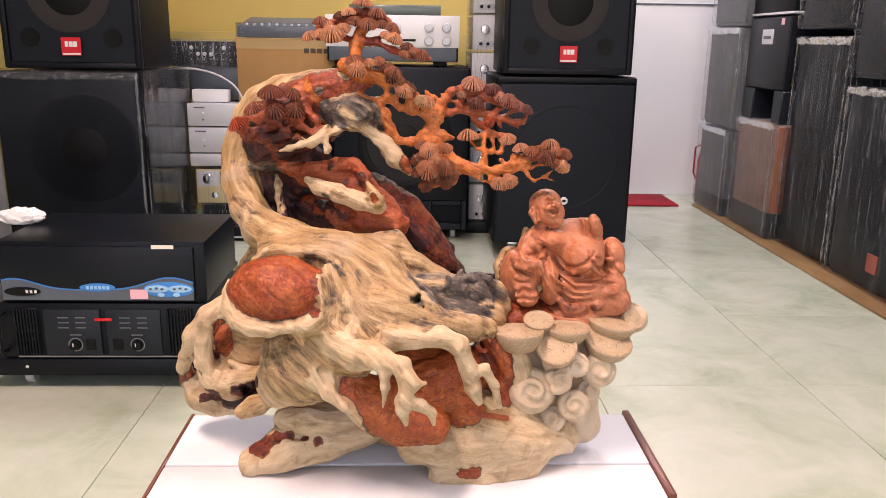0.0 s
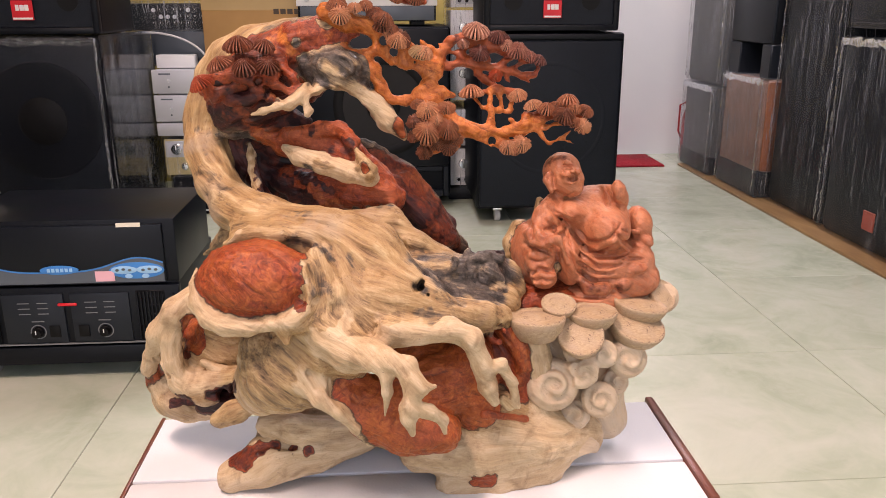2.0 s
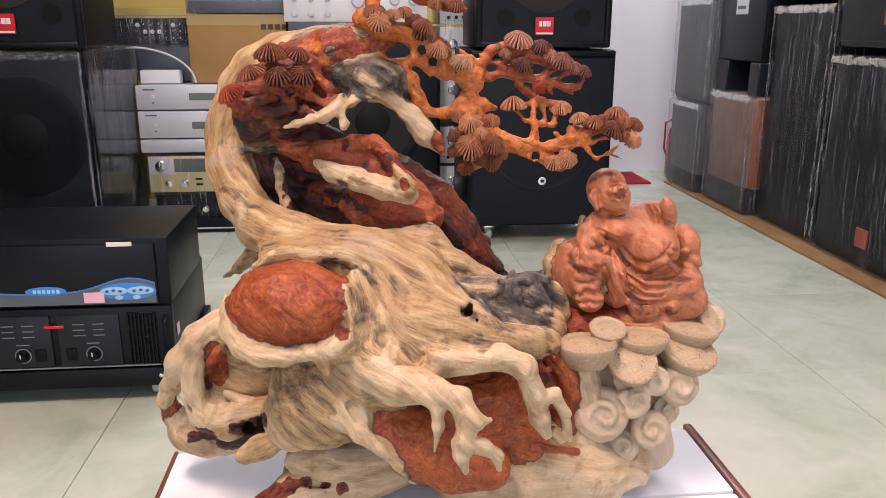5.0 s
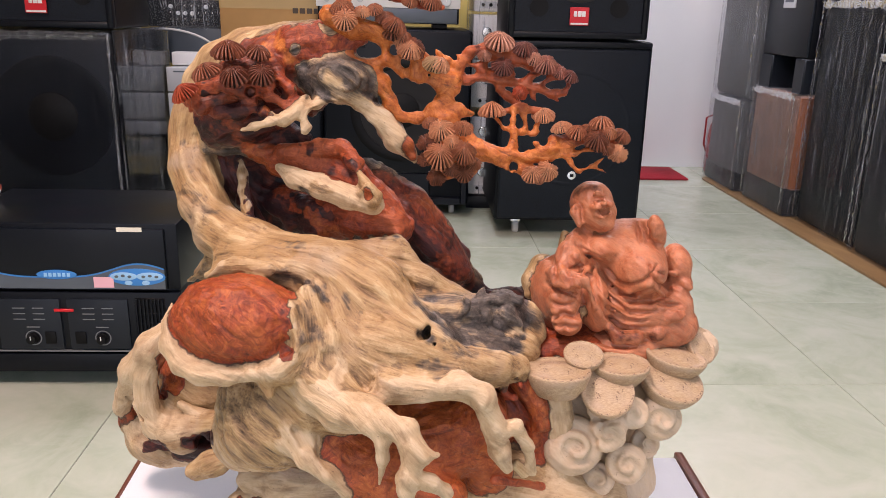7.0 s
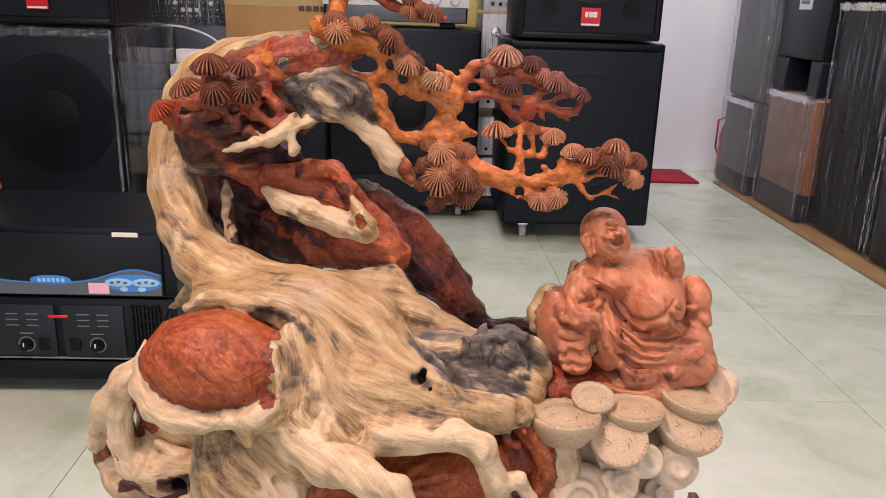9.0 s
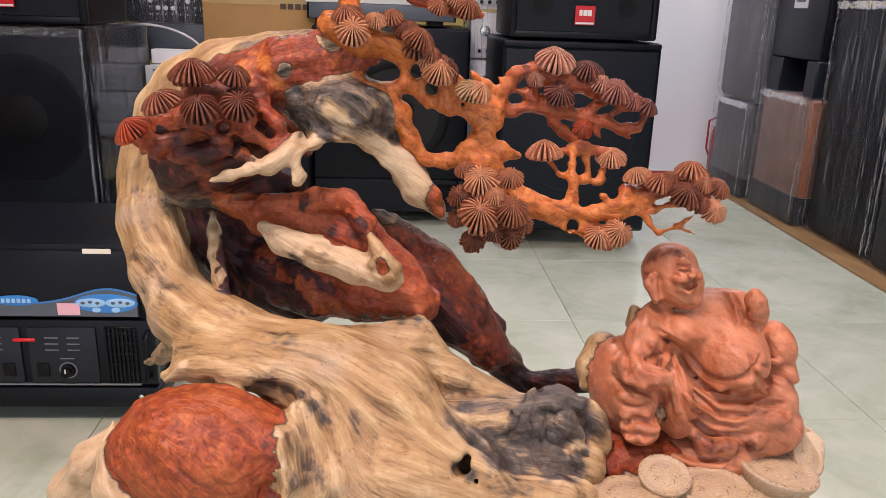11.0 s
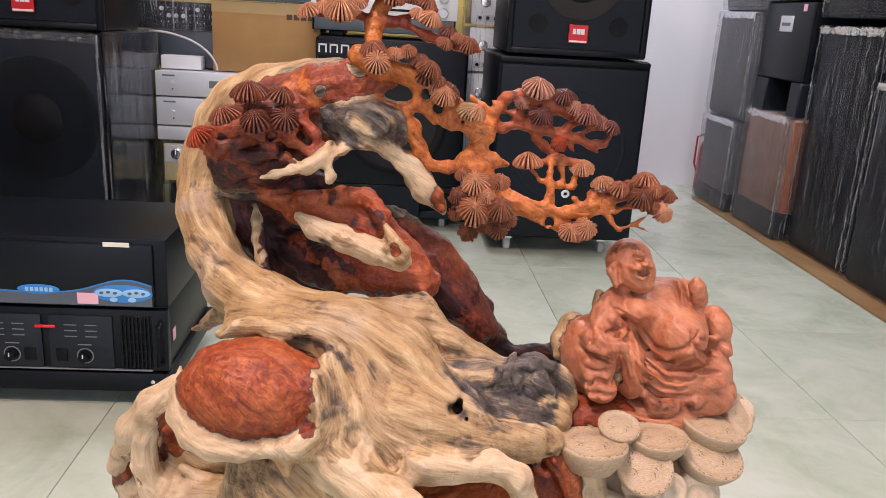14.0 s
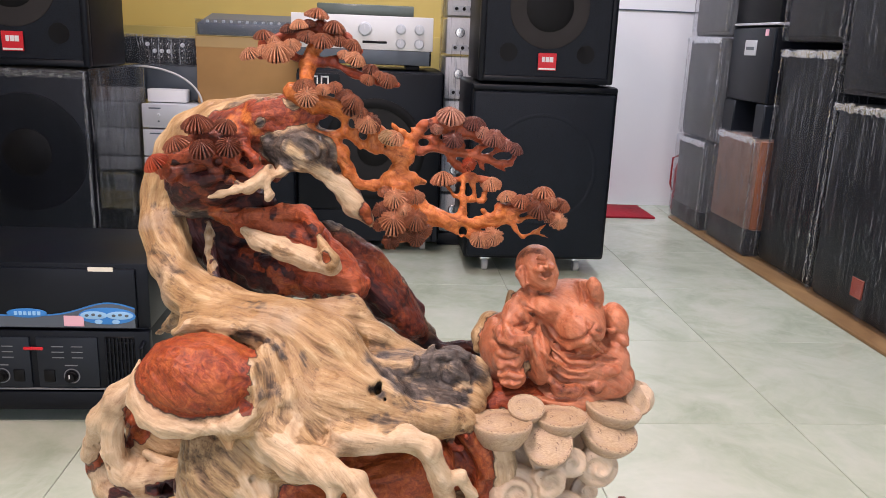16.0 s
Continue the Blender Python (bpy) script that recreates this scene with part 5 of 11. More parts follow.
body.tint("ash", [(0.035, 0.860, 0.669, 0.0047), (0.047, 0.910, 0.652, 0.0051)], ragged=0.006)
body.tint("ochre", [(0.005, 0.840, 0.671, 0.0041), (0.015, 0.890, 0.653, 0.0045)], ragged=0.006)
body.tint("ochre", [(0.014, 0.840, 0.667, 0.0039), (0.025, 0.890, 0.650, 0.0042)], ragged=0.006)
body.tint("ochre", [(0.023, 0.840, 0.664, 0.0037), (0.035, 0.890, 0.646, 0.0040)], ragged=0.006)
body.tint("char", [(-0.007, 0.840, 0.669, 0.0018), (0.002, 0.890, 0.651, 0.0020)], ragged=0.003)
body.tint("char", [(-0.000, 0.838, 0.667, 0.0020), (0.009, 0.888, 0.649, 0.0021)], ragged=0.003)
body.tint("char", [(0.006, 0.837, 0.665, 0.0021), (0.017, 0.887, 0.647, 0.0023)], ragged=0.003)
body.tint("char", [(0.013, 0.835, 0.663, 0.0023), (0.024, 0.885, 0.645, 0.0025)], ragged=0.003)
body.tint("char", [(0.021, 0.837, 0.660, 0.0028), (0.033, 0.887, 0.642, 0.0030)], ragged=0.003)
body.tint("char", [(0.030, 0.838, 0.657, 0.0032), (0.042, 0.888, 0.639, 0.0035)], ragged=0.003)
body.tint("char", [(0.038, 0.840, 0.655, 0.0037), (0.051, 0.890, 0.636, 0.0040)], ragged=0.003)
body.tint("char", [(-0.000, 0.850, 0.674, 0.0023), (0.009, 0.900, 0.657, 0.0025)], ragged=0.002)
body.tint("char", [(0.004, 0.850, 0.673, 0.0019), (0.014, 0.900, 0.656, 0.0020)], ragged=0.002)
body.cut([(0.014, 0.850, 0.668, 0.0019), (0.028, 0.850, 0.662, 0.0019)], 0.003)
body.limb("sap", [(0.099, 0.917, 0.641, 0.0093), (0.108, 0.914, 0.619, 0.0114)], 0.006)
body.limb("deep", [(0.038, 1.010, 0.643, 0.0126), (0.071, 0.998, 0.621, 0.0103), (0.121, 0.987, 0.629, 0.0091)])
body.limb("cream", [(-0.196, 0.914, 0.621, 0.0179), (-0.223, 0.913, 0.615, 0.0159), (-0.246, 0.911, 0.603, 0.0139), (-0.267, 0.919, 0.579, 0.0117), (-0.282, 0.933, 0.545, 0.0094), (-0.289, 0.941, 0.526, 0.0075)])
body.limb("cream", [(-0.243, 0.907, 0.605, 0.0089), (-0.252, 0.907, 0.578, 0.0090), (-0.253, 0.910, 0.549, 0.0122), (-0.245, 0.912, 0.524, 0.0154), (-0.216, 0.903, 0.522, 0.0162)])
body.limb("heart", [(-0.286, 0.946, 0.523, 0.0081), (-0.285, 0.951, 0.505, 0.0076)], 0.005)
body.limb("cream", [(-0.281, 0.949, 0.504, 0.0108), (-0.278, 0.956, 0.478, 0.0132), (-0.252, 0.948, 0.477, 0.0163), (-0.222, 0.934, 0.487, 0.0171)])
body.limb("sap", [(-0.242, 0.939, 0.522, 0.0237), (-0.210, 0.953, 0.537, 0.0292), (-0.177, 0.955, 0.558, 0.0317)])
body.limb("heart", [(-0.239, 0.956, 0.561, 0.0139), (-0.236, 0.955, 0.543, 0.0130)], 0.005)
body.limb("sap", [(-0.206, 0.937, 0.582, 0.0207), (-0.173, 0.930, 0.592, 0.0255)])
body.limb("sap", [(-0.221, 0.901, 0.517, 0.0132), (-0.189, 0.890, 0.536, 0.0120), (-0.164, 0.869, 0.548, 0.0116)])
body.cut([(-0.251, 0.890, 0.515, 0.0030), (-0.232, 0.885, 0.519, 0.0030)], 0.003)
# deep tints in and beside these cuts paint the dark of the hollows
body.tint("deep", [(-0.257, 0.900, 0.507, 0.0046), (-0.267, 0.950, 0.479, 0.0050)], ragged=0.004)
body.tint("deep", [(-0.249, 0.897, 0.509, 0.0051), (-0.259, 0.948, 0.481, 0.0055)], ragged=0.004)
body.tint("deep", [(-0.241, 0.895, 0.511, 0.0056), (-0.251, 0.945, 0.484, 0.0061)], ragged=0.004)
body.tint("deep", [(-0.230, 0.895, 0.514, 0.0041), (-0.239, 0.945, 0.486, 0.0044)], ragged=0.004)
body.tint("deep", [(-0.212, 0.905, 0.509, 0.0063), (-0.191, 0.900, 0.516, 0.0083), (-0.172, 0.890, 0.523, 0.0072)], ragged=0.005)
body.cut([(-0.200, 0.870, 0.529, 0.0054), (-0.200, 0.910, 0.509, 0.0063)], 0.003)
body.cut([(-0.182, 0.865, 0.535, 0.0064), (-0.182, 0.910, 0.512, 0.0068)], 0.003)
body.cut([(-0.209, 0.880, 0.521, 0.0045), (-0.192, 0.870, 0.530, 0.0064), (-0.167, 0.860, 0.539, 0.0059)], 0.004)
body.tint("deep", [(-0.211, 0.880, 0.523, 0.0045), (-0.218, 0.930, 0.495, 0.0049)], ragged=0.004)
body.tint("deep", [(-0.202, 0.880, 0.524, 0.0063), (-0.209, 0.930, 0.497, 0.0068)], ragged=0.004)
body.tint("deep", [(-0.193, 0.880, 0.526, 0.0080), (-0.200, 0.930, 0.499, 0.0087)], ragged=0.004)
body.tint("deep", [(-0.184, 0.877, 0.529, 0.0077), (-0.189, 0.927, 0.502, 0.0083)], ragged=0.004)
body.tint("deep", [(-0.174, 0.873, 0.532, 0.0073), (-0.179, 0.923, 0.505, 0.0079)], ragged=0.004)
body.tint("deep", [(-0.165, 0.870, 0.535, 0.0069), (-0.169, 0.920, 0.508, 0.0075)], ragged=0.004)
body.limb("sap", [(-0.202, 0.873, 0.499, 0.0099), (-0.184, 0.870, 0.511, 0.0128), (-0.166, 0.869, 0.521, 0.0108)], 0.006)
body.limb("heart", [(-0.104, 0.867, 0.680, 0.0093), (-0.126, 0.883, 0.588, 0.0287)])
body.limb("deep", [(-0.226, 0.923, 0.491, 0.0096), (-0.199, 0.920, 0.496, 0.0127), (-0.166, 0.910, 0.506, 0.0125)], 0.006)
body.limb("dull", [(-0.020, 0.976, 0.717, 0.0138), (0.011, 0.979, 0.682, 0.0173), (0.037, 0.982, 0.654, 0.0122)], 0.01)
body.lump("weather", (-0.136, 0.848, 0.567), (0.0362, 0.0480, 0.0438), (0, -20, 0), k=0.012)
body.lump("cream", (-0.157, 0.862, 0.543), (0.0225, 0.0400, 0.0293), (0, -25, 0), k=0.01)
body.lump("ochre", (-0.207, 0.958, 0.546), (0.0468, 0.0450, 0.0413), k=0.012)
body.cut([(-0.233, 0.900, 0.604, 0.0020), (-0.238, 0.905, 0.584, 0.0025), (-0.240, 0.910, 0.558, 0.0021)], 0.003)
body.tint("deep", [(-0.234, 0.910, 0.600, 0.0025), (-0.242, 0.960, 0.579, 0.0027)], ragged=0.003)
body.tint("deep", [(-0.236, 0.910, 0.591, 0.0030), (-0.245, 0.960, 0.569, 0.0033)], ragged=0.003)
body.tint("deep", [(-0.239, 0.910, 0.581, 0.0036), (-0.248, 0.960, 0.559, 0.0038)], ragged=0.003)
body.tint("deep", [(-0.239, 0.910, 0.573, 0.0032), (-0.248, 0.960, 0.550, 0.0035)], ragged=0.003)
body.tint("deep", [(-0.240, 0.910, 0.565, 0.0029), (-0.249, 0.960, 0.541, 0.0031)], ragged=0.003)
body.tint("deep", [(-0.240, 0.910, 0.556, 0.0026), (-0.249, 0.960, 0.532, 0.0028)], ragged=0.003)
body.tint("heart", [(-0.228, 0.910, 0.585, 0.0051), (-0.236, 0.960, 0.564, 0.0055)], ragged=0.004)
body.tint("heart", [(-0.228, 0.910, 0.573, 0.0077), (-0.236, 0.960, 0.550, 0.0082)], ragged=0.004)
body.tint("heart", [(-0.224, 0.910, 0.567, 0.0046), (-0.232, 0.960, 0.544, 0.0050)], ragged=0.004)
body.lump("sap", (-0.247, 0.955, 0.486), (0.0419, 0.0350, 0.0223), k=0.012)
body.limb("weather", [(-0.146, 0.838, 0.595, 0.0210), (-0.140, 0.832, 0.569, 0.0232), (-0.116, 0.825, 0.554, 0.0200)], 0.01)
body.limb("weather", [(-0.128, 0.832, 0.588, 0.0209), (-0.108, 0.826, 0.570, 0.0209), (-0.093, 0.824, 0.556, 0.0168)], 0.012)
body.limb("sap", [(-0.117, 0.825, 0.600, 0.0186), (-0.091, 0.818, 0.596, 0.0185), (-0.070, 0.812, 0.593, 0.0133)], 0.014)
body.tint("weather", [(-0.143, 0.820, 0.602, 0.0063), (-0.146, 0.870, 0.579, 0.0068)], ragged=0.016)
body.tint("weather", [(-0.139, 0.813, 0.601, 0.0068), (-0.141, 0.863, 0.576, 0.0074)], ragged=0.016)
body.tint("weather", [(-0.134, 0.807, 0.599, 0.0074), (-0.136, 0.857, 0.574, 0.0080)], ragged=0.016)
body.tint("weather", [(-0.130, 0.800, 0.597, 0.0079), (-0.131, 0.850, 0.572, 0.0086)], ragged=0.016)
body.tint("weather", [(-0.126, 0.797, 0.594, 0.0073), (-0.127, 0.847, 0.568, 0.0079)], ragged=0.016)
body.tint("weather", [(-0.122, 0.793, 0.590, 0.0067), (-0.122, 0.843, 0.564, 0.0073)], ragged=0.016)
body.tint("weather", [(-0.117, 0.790, 0.587, 0.0061), (-0.118, 0.840, 0.561, 0.0066)], ragged=0.016)
body.tint("cream", [(-0.161, 0.830, 0.584, 0.0064), (-0.164, 0.880, 0.559, 0.0070)], ragged=0.006)
body.tint("cream", [(-0.160, 0.830, 0.575, 0.0071), (-0.164, 0.880, 0.550, 0.0077)], ragged=0.006)
body.tint("cream", [(-0.160, 0.830, 0.567, 0.0077), (-0.164, 0.880, 0.540, 0.0084)], ragged=0.006)
body.tint("cream", [(-0.160, 0.830, 0.558, 0.0084), (-0.163, 0.880, 0.531, 0.0091)], ragged=0.006)
body.tint("cream", [(-0.154, 0.827, 0.554, 0.0081), (-0.157, 0.877, 0.527, 0.0088)], ragged=0.006)
body.tint("cream", [(-0.148, 0.825, 0.551, 0.0079), (-0.151, 0.875, 0.523, 0.0085)], ragged=0.006)
body.tint("cream", [(-0.142, 0.823, 0.548, 0.0076), (-0.145, 0.873, 0.519, 0.0083)], ragged=0.006)
body.tint("cream", [(-0.137, 0.820, 0.544, 0.0074), (-0.139, 0.870, 0.515, 0.0080)], ragged=0.006)
body.limb("cream", [(-0.116, 0.815, 0.586, 0.0051), (-0.105, 0.804, 0.571, 0.0071), (-0.092, 0.796, 0.558, 0.0071), (-0.074, 0.794, 0.545, 0.0061), (-0.059, 0.798, 0.527, 0.0046), (-0.046, 0.804, 0.507, 0.0031)], 0.01)
body.limb("rose", [(-0.071, 0.828, 0.549, 0.0228), (-0.043, 0.825, 0.533, 0.0317), (-0.012, 0.812, 0.518, 0.0271), (0.020, 0.807, 0.513, 0.0209)])
body.limb("rose", [(-0.007, 0.842, 0.548, 0.0279), (0.034, 0.851, 0.546, 0.0330), (0.053, 0.849, 0.568, 0.0236), (0.059, 0.847, 0.519, 0.0217)])
body.cut([(-0.014, 0.770, 0.617, 0.0109), (0.011, 0.775, 0.615, 0.0119), (0.035, 0.785, 0.610, 0.0078)], 0.006)
body.cut([(-0.063, 0.765, 0.595, 0.0084), (-0.043, 0.760, 0.594, 0.0083)], 0.006)
body.limb("rose", [(-0.013, 0.869, 0.562, 0.0297), (0.029, 0.874, 0.557, 0.0302), (0.072, 0.880, 0.552, 0.0249)], 0.006)
body.limb("heart", [(0.092, 0.881, 0.578, 0.0199), (0.110, 0.882, 0.543, 0.0212), (0.117, 0.881, 0.503, 0.0195)], 0.008)
body.limb("cream", [(-0.077, 0.807, 0.620, 0.0214), (-0.061, 0.791, 0.607, 0.0194), (-0.041, 0.772, 0.611, 0.0148), (-0.028, 0.760, 0.613, 0.0106), (-0.012, 0.756, 0.608, 0.0098), (-0.005, 0.749, 0.591, 0.0089), (-0.011, 0.746, 0.574, 0.0073), (-0.011, 0.746, 0.563, 0.0054), (-0.007, 0.746, 0.548, 0.0029)], 0.008)
body.limb("cream", [(-0.039, 0.761, 0.609, 0.0074), (-0.029, 0.756, 0.597, 0.0053), (-0.028, 0.756, 0.584, 0.0045), (-0.031, 0.759, 0.559, 0.0021)], 0.006)
body.limb("cream", [(-0.009, 0.747, 0.574, 0.0061), (0.008, 0.749, 0.567, 0.0054), (0.020, 0.754, 0.556, 0.0046), (0.022, 0.754, 0.542, 0.0025)], 0.006)
body.limb("cream", [(-0.007, 0.748, 0.598, 0.0065), (0.003, 0.746, 0.592, 0.0041), (0.013, 0.747, 0.592, 0.0025)], 0.006)
body.limb("cream", [(-0.095, 0.809, 0.568, 0.0107), (-0.104, 0.807, 0.582, 0.0088)], 0.008)
body.limb("cream", [(-0.025, 0.797, 0.622, 0.0145), (0.002, 0.798, 0.620, 0.0104), (0.029, 0.799, 0.622, 0.0113), (0.050, 0.798, 0.612, 0.0105), (0.059, 0.800, 0.587, 0.0098), (0.066, 0.803, 0.562, 0.0081), (0.073, 0.803, 0.545, 0.0037)], 0.008)
body.limb("cream", [(0.062, 0.800, 0.579, 0.0072), (0.078, 0.804, 0.584, 0.0054), (0.090, 0.810, 0.562, 0.0051), (0.097, 0.815, 0.533, 0.0033)], 0.005)
body.limb("weather", [(0.082, 0.811, 0.544, 0.0042), (0.089, 0.813, 0.534, 0.0038)], 0.005)
body.limb("rose", [(0.075, 0.862, 0.605, 0.0053), (0.090, 0.860, 0.594, 0.0080), (0.105, 0.860, 0.572, 0.0086), (0.108, 0.860, 0.553, 0.0076), (0.104, 0.862, 0.535, 0.0055)], 0.005)
body.limb("cream", [(0.120, 0.872, 0.591, 0.0141), (0.126, 0.870, 0.554, 0.0148), (0.130, 0.868, 0.512, 0.0133), (0.126, 0.868, 0.487, 0.0101)], 0.006)
body.cut([(0.077, 0.842, 0.606, 0.0026), (0.089, 0.842, 0.592, 0.0031), (0.094, 0.842, 0.571, 0.0026)], 0.003)
body.limb("heart", [(0.130, 0.937, 0.599, 0.0213), (0.187, 0.938, 0.596, 0.0225), (0.243, 0.947, 0.596, 0.0219)])
body.limb("sap", [(0.068, 0.856, 0.503, 0.0197), (0.102, 0.865, 0.484, 0.0182), (0.167, 0.892, 0.475, 0.0211)])
body.limb("heart", [(0.066, 0.819, 0.524, 0.0047), (0.107, 0.822, 0.515, 0.0029)], 0.004)
body.limb("cream", [(-0.191, 0.863, 0.438, 0.0167), (-0.156, 0.866, 0.453, 0.0264), (-0.110, 0.880, 0.463, 0.0307), (-0.059, 0.891, 0.473, 0.0257)])
body.lump("cream", (-0.118, 0.895, 0.470), (0.0521, 0.0450, 0.0264), (0, -8, 0), k=0.006)
body.limb("cream", [(0.003, 0.859, 0.464, 0.0237), (0.067, 0.857, 0.465, 0.0340), (0.131, 0.875, 0.463, 0.0373), (0.179, 0.890, 0.457, 0.0247)])
body.limb("cream", [(0.037, 0.850, 0.426, 0.0186), (0.082, 0.856, 0.430, 0.0265), (0.128, 0.870, 0.437, 0.0308), (0.164, 0.881, 0.444, 0.0259)])
body.limb("weather", [(0.061, 0.876, 0.503, 0.0330), (0.118, 0.892, 0.480, 0.0338)])
body.limb("weather", [(-0.122, 0.933, 0.500, 0.0414), (-0.022, 0.928, 0.463, 0.0350), (0.087, 0.931, 0.445, 0.0388)])
body.limb("heart", [(-0.019, 0.808, 0.520, 0.0161), (0.009, 0.802, 0.519, 0.0148)])
body.tint("heart", [(0.046, 0.820, 0.440, 0.0085), (0.072, 0.825, 0.441, 0.0092)], ragged=0.004)
body.limb("deep", [(0.190, 0.892, 0.457, 0.0084), (0.194, 0.889, 0.443, 0.0056)])
body.cut([(-0.056, 0.900, 0.874, 0.0052), (-0.053, 1.030, 0.865, 0.0066)], 0.002)
body.cut([(-0.051, 0.900, 0.874, 0.0062), (-0.046, 1.030, 0.866, 0.0079)], 0.002)
body.cut([(-0.045, 0.900, 0.875, 0.0049), (-0.038, 1.030, 0.866, 0.0062)], 0.002)
body.cut([(0.182, 0.800, 0.437, 0.0402), (0.199, 0.900, 0.379, 0.0413), (0.236, 1.020, 0.300, 0.0457)], 0.004)
body.cut([(0.072, 0.740, 0.441, 0.0259), (0.116, 0.770, 0.437, 0.0234)], 0.004)
body.cut([(-0.162, 0.800, 0.568, 0.0035), (-0.147, 0.795, 0.553, 0.0035), (-0.123, 0.790, 0.541, 0.0030), (-0.096, 0.785, 0.540, 0.0025)], 0.003)
body.cut([(-0.173, 0.860, 0.536, 0.0044), (-0.156, 0.855, 0.520, 0.0044), (-0.130, 0.850, 0.507, 0.0039), (-0.101, 0.845, 0.505, 0.0033)], 0.003)
body.limb("cream", [(-0.153, 0.872, 0.491, 0.0114), (-0.125, 0.862, 0.492, 0.0146), (-0.097, 0.866, 0.488, 0.0114), (-0.075, 0.875, 0.490, 0.0057)], 0.004)
body.tint("dull", [(-0.187, 0.830, 0.483, 0.0043), (-0.196, 0.875, 0.455, 0.0046)], ragged=0.004)
body.tint("dull", [(-0.179, 0.830, 0.477, 0.0081), (-0.188, 0.875, 0.448, 0.0087)], ragged=0.004)
body.tint("dull", [(-0.170, 0.830, 0.482, 0.0092), (-0.178, 0.875, 0.454, 0.0098)], ragged=0.004)
body.tint("dull", [(-0.172, 0.830, 0.470, 0.0054), (-0.180, 0.875, 0.441, 0.0058)], ragged=0.004)
body.tint("dull", [(-0.155, 0.830, 0.489, 0.0065), (-0.162, 0.875, 0.461, 0.0069)], ragged=0.004)
body.tint("dull", [(-0.141, 0.830, 0.492, 0.0059), (-0.147, 0.875, 0.464, 0.0063)], ragged=0.004)
body.tint("dull", [(-0.125, 0.830, 0.488, 0.0049), (-0.130, 0.875, 0.460, 0.0052)], ragged=0.004)
body.tint("dull", [(-0.109, 0.830, 0.484, 0.0038), (-0.113, 0.875, 0.456, 0.0041)], ragged=0.004)
body.cut([(-0.188, 0.850, 0.470, 0.0039), (-0.158, 0.852, 0.479, 0.0045), (-0.125, 0.855, 0.474, 0.0045), (-0.092, 0.862, 0.473, 0.0040)], 0.003)
body.tint("knot", [(0.054, 0.860, 0.674, 0.0083), (0.074, 0.930, 0.636, 0.0097)], ragged=0.002)
body.tint("knot", [(0.064, 0.860, 0.677, 0.0076), (0.086, 0.930, 0.640, 0.0088)], ragged=0.002)
body.tint("knot", [(0.075, 0.860, 0.675, 0.0076), (0.098, 0.930, 0.638, 0.0089)], ragged=0.002)
body.tint("knot", [(0.078, 0.860, 0.662, 0.0077), (0.102, 0.930, 0.622, 0.0089)], ragged=0.002)
body.tint("knot", [(0.067, 0.860, 0.660, 0.0091), (0.089, 0.930, 0.620, 0.0106)], ragged=0.002)
body.tint("knot", [(0.057, 0.860, 0.654, 0.0084), (0.078, 0.930, 0.613, 0.0098)], ragged=0.002)
body.tint("knot", [(0.076, 0.860, 0.646, 0.0085), (0.099, 0.930, 0.604, 0.0099)], ragged=0.002)
body.tint("knot", [(0.066, 0.860, 0.638, 0.0085), (0.087, 0.930, 0.595, 0.0099)], ragged=0.002)
body.tint("knot", [(0.080, 0.860, 0.632, 0.0071), (0.104, 0.930, 0.587, 0.0083)], ragged=0.002)
body.tint("knot", [(0.056, 0.860, 0.640, 0.0078), (0.077, 0.930, 0.597, 0.0090)], ragged=0.002)
body.tint("knot", [(0.072, 0.860, 0.628, 0.0064), (0.095, 0.930, 0.583, 0.0075)], ragged=0.002)
body.tint("ash", [(0.009, 0.840, 0.663, 0.0033), (0.023, 0.910, 0.621, 0.0039)], ragged=0.008)
body.tint("ash", [(0.018, 0.840, 0.659, 0.0053), (0.033, 0.910, 0.617, 0.0062)], ragged=0.008)
body.tint("ash", [(0.028, 0.840, 0.657, 0.0067), (0.045, 0.910, 0.614, 0.0078)], ragged=0.008)
body.tint("ash", [(0.038, 0.840, 0.658, 0.0067), (0.056, 0.910, 0.616, 0.0078)], ragged=0.008)
body.tint("ash", [(0.040, 0.840, 0.670, 0.0040), (0.059, 0.910, 0.629, 0.0047)], ragged=0.008)
body.tint("ash", [(0.030, 0.840, 0.647, 0.0034), (0.047, 0.910, 0.603, 0.0039)], ragged=0.008)
body.tint("ash", [(0.042, 0.840, 0.647, 0.0040), (0.061, 0.910, 0.603, 0.0047)], ragged=0.008)
body.tint("ash", [(0.026, 0.840, 0.688, 0.0039), (0.042, 0.910, 0.651, 0.0046)], ragged=0.008)
body.tint("ash", [(0.034, 0.840, 0.692, 0.0033), (0.052, 0.910, 0.655, 0.0038)], ragged=0.008)
body.tint("ash", [(0.039, 0.840, 0.697, 0.0026), (0.057, 0.910, 0.662, 0.0031)], ragged=0.008)
body.tint("weather", [(0.009, 0.855, 0.674, 0.0048), (0.017, 0.900, 0.650, 0.0053)], ragged=0.003)
body.tint("weather", [(0.020, 0.855, 0.672, 0.0048), (0.029, 0.900, 0.647, 0.0053)], ragged=0.003)
body.tint("weather", [(0.028, 0.855, 0.672, 0.0034), (0.039, 0.900, 0.647, 0.0038)], ragged=0.003)
body.tint("ash", [(-0.013, 0.785, 0.714, 0.0044), (0.009, 0.925, 0.638, 0.0062)], ragged=0.002)
body.tint("ash", [(-0.013, 0.785, 0.707, 0.0044), (0.009, 0.925, 0.629, 0.0062)], ragged=0.002)
body.tint("ash", [(-0.005, 0.785, 0.714, 0.0048), (0.020, 0.925, 0.639, 0.0067)], ragged=0.002)
